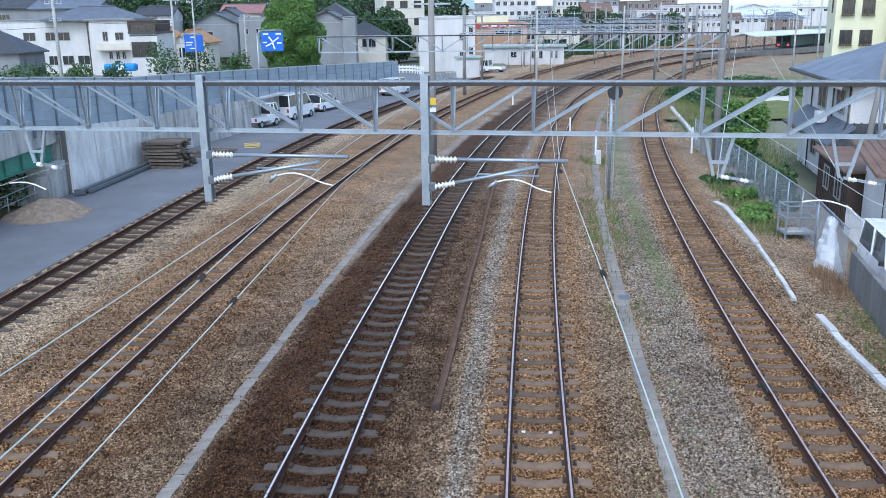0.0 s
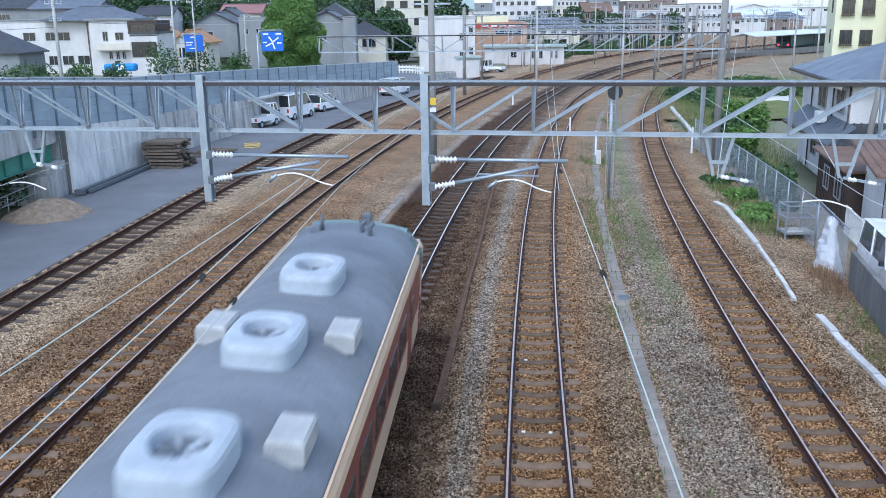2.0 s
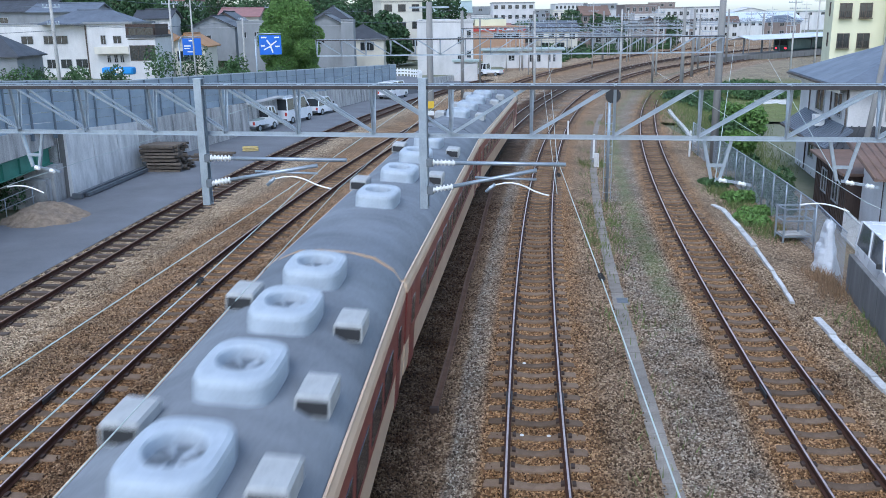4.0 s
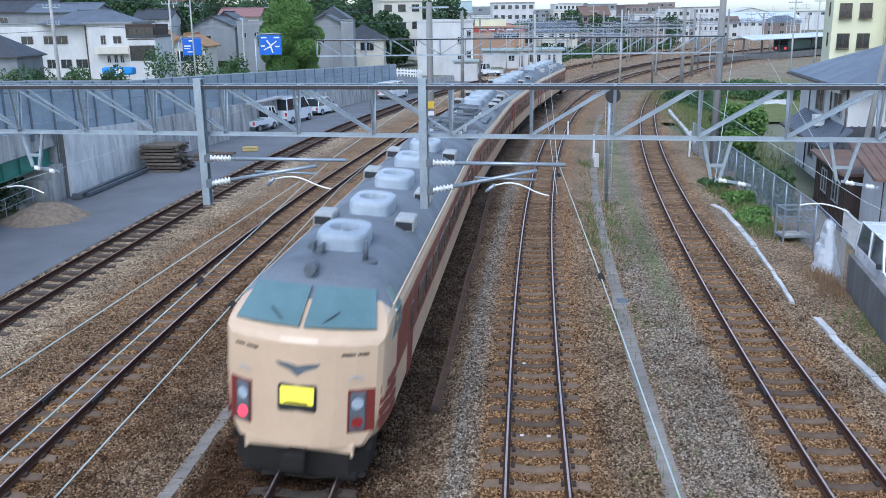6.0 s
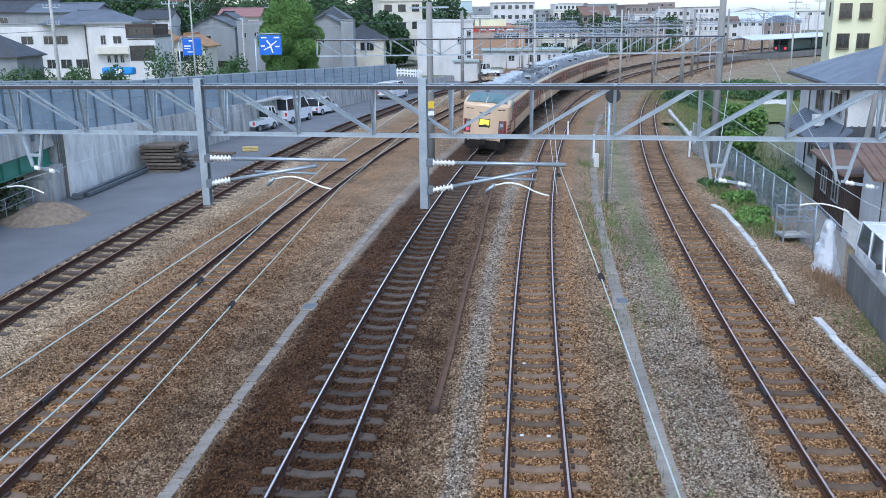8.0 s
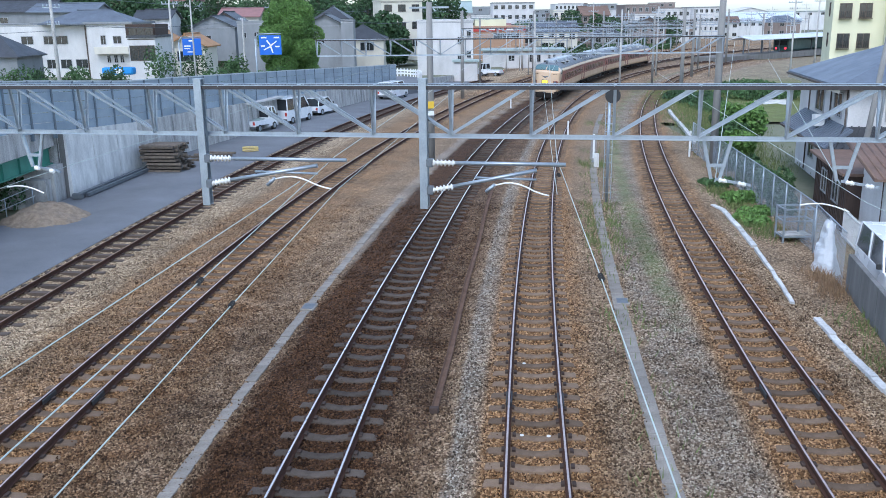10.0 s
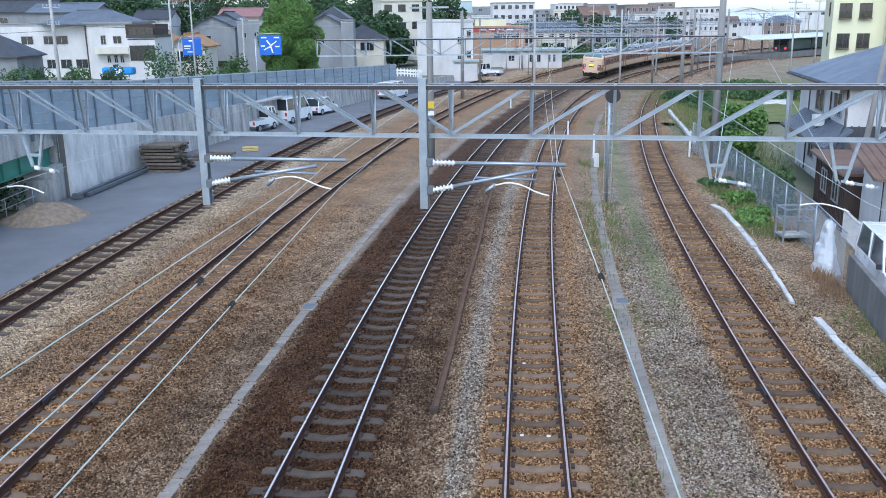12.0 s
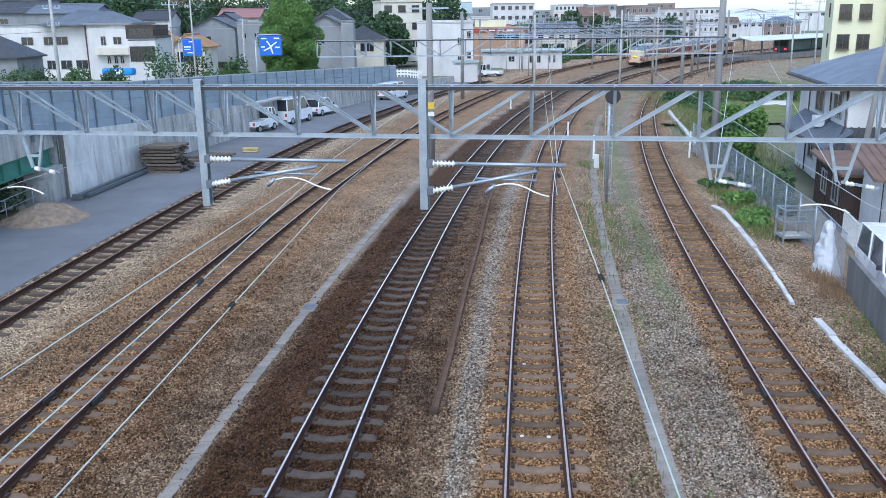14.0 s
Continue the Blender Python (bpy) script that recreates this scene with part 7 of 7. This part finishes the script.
# plants along the fence
for k, (x, y, w, d, h, m) in enumerate(((20.5, 60.5, 2.6, 3.0, 2.6, "leaf_bright"), (19.0, 57.0, 2.4, 2.6, 2.0, "leaf_mid"), (18.4, 54.0, 2.0, 2.5, 1.5, "leaf_bright"), (16.3, 47.5, 1.6, 2.4, 1.2, "leaf_dark"), (15.6, 44.5, 1.4, 2.0, 1.2, "leaf_mid"), (15.4, 40.5, 1.5, 2.6, 1.5, "leaf_mid"), (14.9, 37.5, 1.3, 2.2, 1.2, "leaf_dark"), (14.9, 42.8, 0.9, 0.9, 1.6, "leaf_dark"), (13.0, 35.5, 1.4, 2.0, 0.5, "leaf_bright"), (13.6, 39.8, 1.6, 2.0, 0.6, "leaf_bright"), (14.0, 43.5, 1.6, 1.6, 0.5, "leaf_mid"), (13.4, 36.8, 1.4, 1.6, 0.45, "leaf_bright"), (23.6, 77, 2.4, 6, 1.1, "leaf_mid"), (24, 84, 4, 8, 1.3, "leaf_dark"), (22.3, 68, 2.6, 4, 1.2, "leaf_mid"), (32, 92, 6, 10, 1.6, "leaf_mid"))):
    bush(x, y, -0.4, w, d, h, 200 + k, M[m], "green shrub growing along the fence" if y < 50 else "green shrub between the railway and the houses", int(500 + 260 * w * d), 0.1 if y < 50 else 0.16)


def tufts(name, spots, material, label, seed, h):
    """Blades of grass, joined: nobody could count them."""
    rng = np.random.RandomState(seed)
    V = []
    for x, y, rx, ry, n in spots:
        c = np.stack([x + rng.normal(0, rx, n), y + rng.normal(0, ry, n), np.full(n, -0.3)], 1)
        a = rng.uniform(0, 2 * math.pi, n)
        s = rng.uniform(0.4, 1.2, n) * h
        w = np.stack([np.cos(a), np.sin(a), 0 * a], 1) * (0.012 + 0.02 * h)
        tip = c + np.stack([rng.normal(0, 0.35, n) * s, rng.normal(0, 0.35, n) * s, s], 1)
        V.append(np.stack([c - w, c + w, tip], 1))
    v = np.concatenate(V).reshape(-1, 3)
    f = np.arange(len(v)).reshape(-1, 3)
    return tagged(new(name, leaf_mesh(name, v, f, material)), label, "grass", kind="stuff")


spots = []
for s, n in ((11, 160), (12.5, 120), (14, 200), (17, 120), (19, 110), (21.5, 60), (24, 90), (29, 160), (31, 260), (33, 260), (36, 220), (39, 160), (43, 200), (47, 260), (51, 260), (56, 200), (62, 300), (70, 300)):
    for u in (2.15, 3.05):
        p = LINE["second"].at(s, u)[0]
        spots.append((p.x, p.y, 0.2, 0.8, int(n * (0.15 + 0.6 * ((s * 7) % 3 == 0)))))
for x, y, n in ((11.6, 22.5, 300), (11.0, 19.5, 500), (10.6, 16.0, 500), (12.8, 35, 700), (13.2, 38, 700), (13.4, 41.5, 700), (12.6, 33.5, 300)):
    spots.append((x, y, 0.4, 0.8, n))
for k in range(24):
    y = 48 + k * 2.2
    spots.append((16 + (y - 45) * 0.19 + 0.6, y, 1.0 + k * 0.06, 1.4, 900))
tufts("grass", spots, M["grass"], "green and yellowing grass tufts beside the tracks", 8, 0.3)
tufts("dry_weeds", [(12.2, 27.2, 0.2, 0.5, 350), (11.9, 25.8, 0.25, 0.6, 220), (9.0, 33.0, 0.08, 0.1, 40)], M["straw"], "dry brown weeds at the foot of the fence", 9, 0.4)

# signal with round backing board
sg = thing("railway_signal", "slim grey signal mast with a round black board seen from behind", "railway signal", Matrix.Translation((7.55, 39.8, -0.3)) @ Matrix.Rotation(radians(-4), 4, "Z"))
bm = bmesh.new()
tube(bm, (0, 0, 0), (0, 0, 5.4), 0.07, 10)
part("mast", fix(bm), M["steel"], sg)
bm = bmesh.new()
tube(bm, (0.12, -0.16, 4.9), (0.12, -0.12, 4.9), 0.34, 28)
part("backing_board", fix(bm), M["black"], sg, "round black backing board")
part("signal_head", boxed(-0.03, 0.15, 0.09, 0.35, 4.6, 5.2, bevel=0.03), M["black"], sg)
for z in np.arange(0.5, 4.6, 0.35):
    bm = bmesh.new()
    bar(bm, (-0.17, -0.1, z), (0.17, -0.1, z), 0.02, 0.02)
    part("rung", bm, M["steel"], sg)
for x in (-0.17, 0.17):
    bm = bmesh.new()
    bar(bm, (x, -0.1, 0.2), (x, -0.1, 4.6), 0.025, 0.025)
    part("ladder_rail", bm, M["steel"], sg)
for x, y, h in ((9.1, 52.5, 1.5), (14.9, 52.7, 1.6), (8.9, 62, 1.2), (6.6, 84, 1.0)):
    o = part("marker_post", boxed(-0.05, 0.05, -0.05, 0.05, -0.4, h - 0.3, bevel=0.01), M["white"])
    o.location = (x, y, 0)
    tagged(o, "short white marker post beside the track", "post")
bx = part("relay_box", boxed(-0.13, 0.13, -0.12, 0.12, -0.4, 0.5, bevel=0.02), M["concrete_pale"])
bx.location = (8.75, 49.5, 0)
tagged(bx, "grey relay box beside the track", "relay box")

# hanging brackets with insulators over the outer track
for x, y, armed in ((4.46, 14.2, False), (6.36, 13.85, True), (-7.6, 16.4, True)):
    t = thing("hanging_bracket", "V-shaped grey steel bracket with insulators under the beam", "bracket", Matrix.Translation((x, y, 0)) @ Matrix.Rotation(-0.18, 4, "Z"))
    for sx in (-0.22, 0.22):
        bm = bmesh.new()
        bar(bm, (sx, 0, 6.15), (sx * 0.3, 0, 5.5), 0.05, 0.05)
        part("arm", bm, M["steel"], t)
    bm = bmesh.new()
    bar(bm, (-0.15, 0, 5.72), (0.15, 0, 5.72), 0.04, 0.05)
    part("crossbar", bm, M["steel"], t)
    for k in (0, 1):
        bm = bmesh.new()
        insulator(bm, (0.05 + k * 0.3, -0.1, 5.5 - k * 0.05), (0.16 + k * 0.3, -0.16, 5.49 - k * 0.05), 2, 0.045)
        part("insulator", fix(bm), M["porcelain"], t)
    bm = bmesh.new()
    bar(bm, (0, 0, 5.5), (0.55, -0.1, 5.42), 0.04, 0.04)
    part("hook", bm, M["steel"], t)
    if not armed:
        continue
    bm = bmesh.new()
    q = [Vector((-0.6 + 0.75 * k, -0.1, 5.12 + 0.07 * math.sin(math.pi * k) - 0.1 * k)) for k in np.linspace(0, 1, 8)]
    pipe(bm, q, 0.013)
    part("steady_arm", fix(bm), M["porcelain"], t)
wire("contact_wire", [(6.7, -2, 5.1)] + [LINE["east"].at(s, -0.4, 5.1)[0] for s in (14, 48, 80, 120)], "thin grey contact wire over the outer track")
wire("feeder_wire", [(4.46, 14.2, 5.45), (16.3, 50, 6.6)], "thin pale feeder wire running to the far pole", 0.008)
wire("feeder_wire", [(6.36, 13.85, 5.45), (18.2, 50, 5.6)], "thin pale feeder wire running to the far pole", 0.008)
wire("contact_wire", [(-8.7, -1, 5.1)] + [LINE["west"].at(s, 0.2, 5.1)[0] for s in (17, 50, 95, 140)], "thin grey contact wire over the western track")

# beads and joints on the wires
for x, y, z in ((-2.53, 8.8, 5.5), (-2.32, 9.2, 5.11), (1.63, 8.75, 5.5), (1.98, 14.8, 5.5)):
    bm = bmesh.new()
    for k in range(3):
        tube(bm, (x, y - 0.09 + k * 0.06, z), (x, y - 0.05 + k * 0.06, z), 0.03, 10, r2=0.02)
    tagged(part("wire_insulator", fix(bm), M["black"]), "small black insulator on the overhead wire", "insulator")
for key, s in (("second", 18.0), ("east", 18.2), ("west", 18.4)):
    for u in (-0.566, 0.566):
        for sd in (-0.05, 0.05):
            o = part("fishplate", boxed(-0.02, 0.02, -0.3, 0.3, -0.13, -0.02, bevel=0.008), M["black"])
            o.matrix_basis = LINE[key].place(s, u + sd)
            tagged(o, "black bolted fishplate on a rail joint", "fishplate")

# spare rail lying on its side between the tracks
M["spare_rust"] = mat("old_rail_rust", (0.17, 0.105, 0.07), (0.085, 0.05, 0.034), 0.9, scale=3, fine=50, spec=0.2)
bm = bmesh.new()
a, b = Vector((-0.24, 17.75, -0.2)), Vector((2.5, 43.4, -0.2))
d = (b - a).normalized()
sd = Vector((d.y, -d.x, 0))
loft(bm, [[p + sd * (z + 0.08) + Vector((0, 0, u)) for u, z in RAIL] for p in [a.lerp(b, k / 8) + sd * 0.025 * math.sin(k * 1.7) for k in range(9)]])
spare = tagged(part("spare_rail", fix(bm), M["spare_rust"]), "long rusty spare rail lying on the ballast", "rail")
o = part("end_piece", boxed(-0.1, 0.1, -0.12, 0.03, -0.25, -0.11, bevel=0.02), M["clip"], spare, "dark end fitting")
o.matrix_basis = Matrix.Translation((a.x, a.y, 0)) @ Matrix.Rotation(-math.atan2(d.x, d.y), 4, "Z")


# cable troughs with single lids
def trough(key, u0, u1, s0, s1, label, w=0.33):
    t = thing("cable_trough", label, "cable trough", group="cable troughs")
    line = LINE[key]
    lid = part("lid", boxed(-w / 2, w / 2, -0.245, 0.245, -0.38, -0.235, bevel=0.008), M["trough"], t)
    rnd = random.Random(key)
    s, n = s0, 0
    while s < s1 and n < 299:
        u = u0 + (u1 - u0) * (s - s0) / (s1 - s0)
        m = line.place(s, u + rnd.uniform(-0.012, 0.012), rnd.uniform(-0.025, 0.008)) @ Matrix.Rotation(rnd.uniform(-0.02, 0.02), 4, "Z")
        if n == 0:
            lid.matrix_basis = m
        else:
            again("lid", lid, t, m)
        s += 0.505
        n += 1
    return t


trough("main", -2.55, -2.5, 7, 41, "grey concrete cable trough with single lids, half buried", 0.27)
trough("second", 2.45, 2.75, 7, 78, "grey concrete cable trough with single lids between the tracks", 0.37)
for key, s, u in (("main", 24.9, -2.5), ("second", 25.6, 2.62), ("second", 52, 2.7)):
    o = part("trough_box", boxed(-0.21, 0.21, -0.3, 0.3, -0.38, -0.215, bevel=0.012), M["trough"])
    part("cover_plate", boxed(-0.16, 0.16, -0.24, 0.24, -0.216, -0.205, bevel=0.003), M["steel_dark"], o, "dark steel cover plate")
    o.matrix_basis = LINE[key].place(s, u)
    tagged(o, "concrete junction box with a dark cover plate in the trough", "junction box")

# white paint marks on a sleeper
for u, a, d in ((-0.28, 16.5, 0), (0.27, 16.5, 0), (-0.25, 20.35, 0.01)):
    bm = bmesh.new()
    tube(bm, (0, 0, -0.2 + d), (0, 0, -0.183 + d), 0.042, 9)
    o = part("paint_mark", fix(bm), M["white"])
    o.matrix_basis = LINE["second"].place(a, u)
    tagged(o, "white paint mark on a sleeper", "paint mark")

# loose stones on the near ballast, joined
rng = np.random.RandomState(21)
n = 215000
Y = 11.8 + 28 * rng.uniform(0, 1, n) ** 1.45
X = rng.uniform(-0.55, 0.53, n) * (Y + 1.5)
keep = X < 11
for key, (pitch, first) in SLEEPERS.items():
    lat = np.abs(LINE[key].away(X, Y)[0])
    keep &= ~((lat > 0.49) & (lat < 0.645))
    keep &= ~((lat < 1.02) & (LINE[key].near_sleeper(X, Y, first, pitch) < 0.13) & (rng.uniform(0, 1, n) > np.where(lat > 0.75, 0.3, 0.06)))
keep &= np.abs(LINE["main"].away(X, Y)[0] + 2.52) > rng.uniform(0.02, 0.16, n)
keep &= np.abs(LINE["second"].away(X, Y)[0] - 2.55) > 0.19
keep &= LINE["siding"].away(X, Y)[0] > -1.1
X, Y = X[keep], Y[keep]
n = len(X)
Z = bed_level(np.minimum.reduce([np.abs(LINE[k].away(X, Y)[0]) for k in LINE])) + rng.uniform(-0.012, 0.012, n)
base = np.array([(0.62, 0.05, 0), (0.05, 0.55, 0.12), (-0.6, 0.1, -0.05), (-0.1, -0.55, 0.05), (0.1, 0.08, 0.55), (-0.05, 0, -0.5)])
tri = np.array([(0, 1, 4), (1, 2, 4), (2, 3, 4), (3, 0, 4), (1, 0, 5), (2, 1, 5), (3, 2, 5), (0, 3, 5)])
ang = rng.uniform(0, 2 * math.pi, n)
size = rng.uniform(0.032, 0.07, n)
lump = base[None] * rng.uniform(0.6, 1.25, (n, 6, 3)) * size[:, None, None]
ca, sa = np.cos(ang)[:, None], np.sin(ang)[:, None]
v = np.stack([X[:, None] + ca * lump[:, :, 0] - sa * lump[:, :, 1], Y[:, None] + sa * lump[:, :, 0] + ca * lump[:, :, 1], Z[:, None] + lump[:, :, 2] * 1.1], -1).reshape(-1, 3)
f = (np.arange(n)[:, None, None] * 6 + tri).reshape(-1, 3)
me = bpy.data.meshes.new("loose_stones")
me.vertices.add(len(v))
me.vertices.foreach_set("co", v.astype(np.float32).ravel())
me.loops.add(f.size)
me.loops.foreach_set("vertex_index", f.astype(np.int32).ravel())
me.polygons.add(len(f))
me.polygons.foreach_set("loop_start", np.arange(0, f.size, 3, dtype=np.int32))
me.update(calc_edges=True)
me.materials.append(M["ballast_stone"])
for k, val in bed_colours(X, Y).items():
    a = me.attributes.new(k, "FLOAT", "POINT")
    a.data.foreach_set("value", np.repeat(val, 6).astype(np.float32))
tagged(new("loose_stones", me), "loose crushed stones strewn over the ballast", "stones", kind="stuff")

motions()
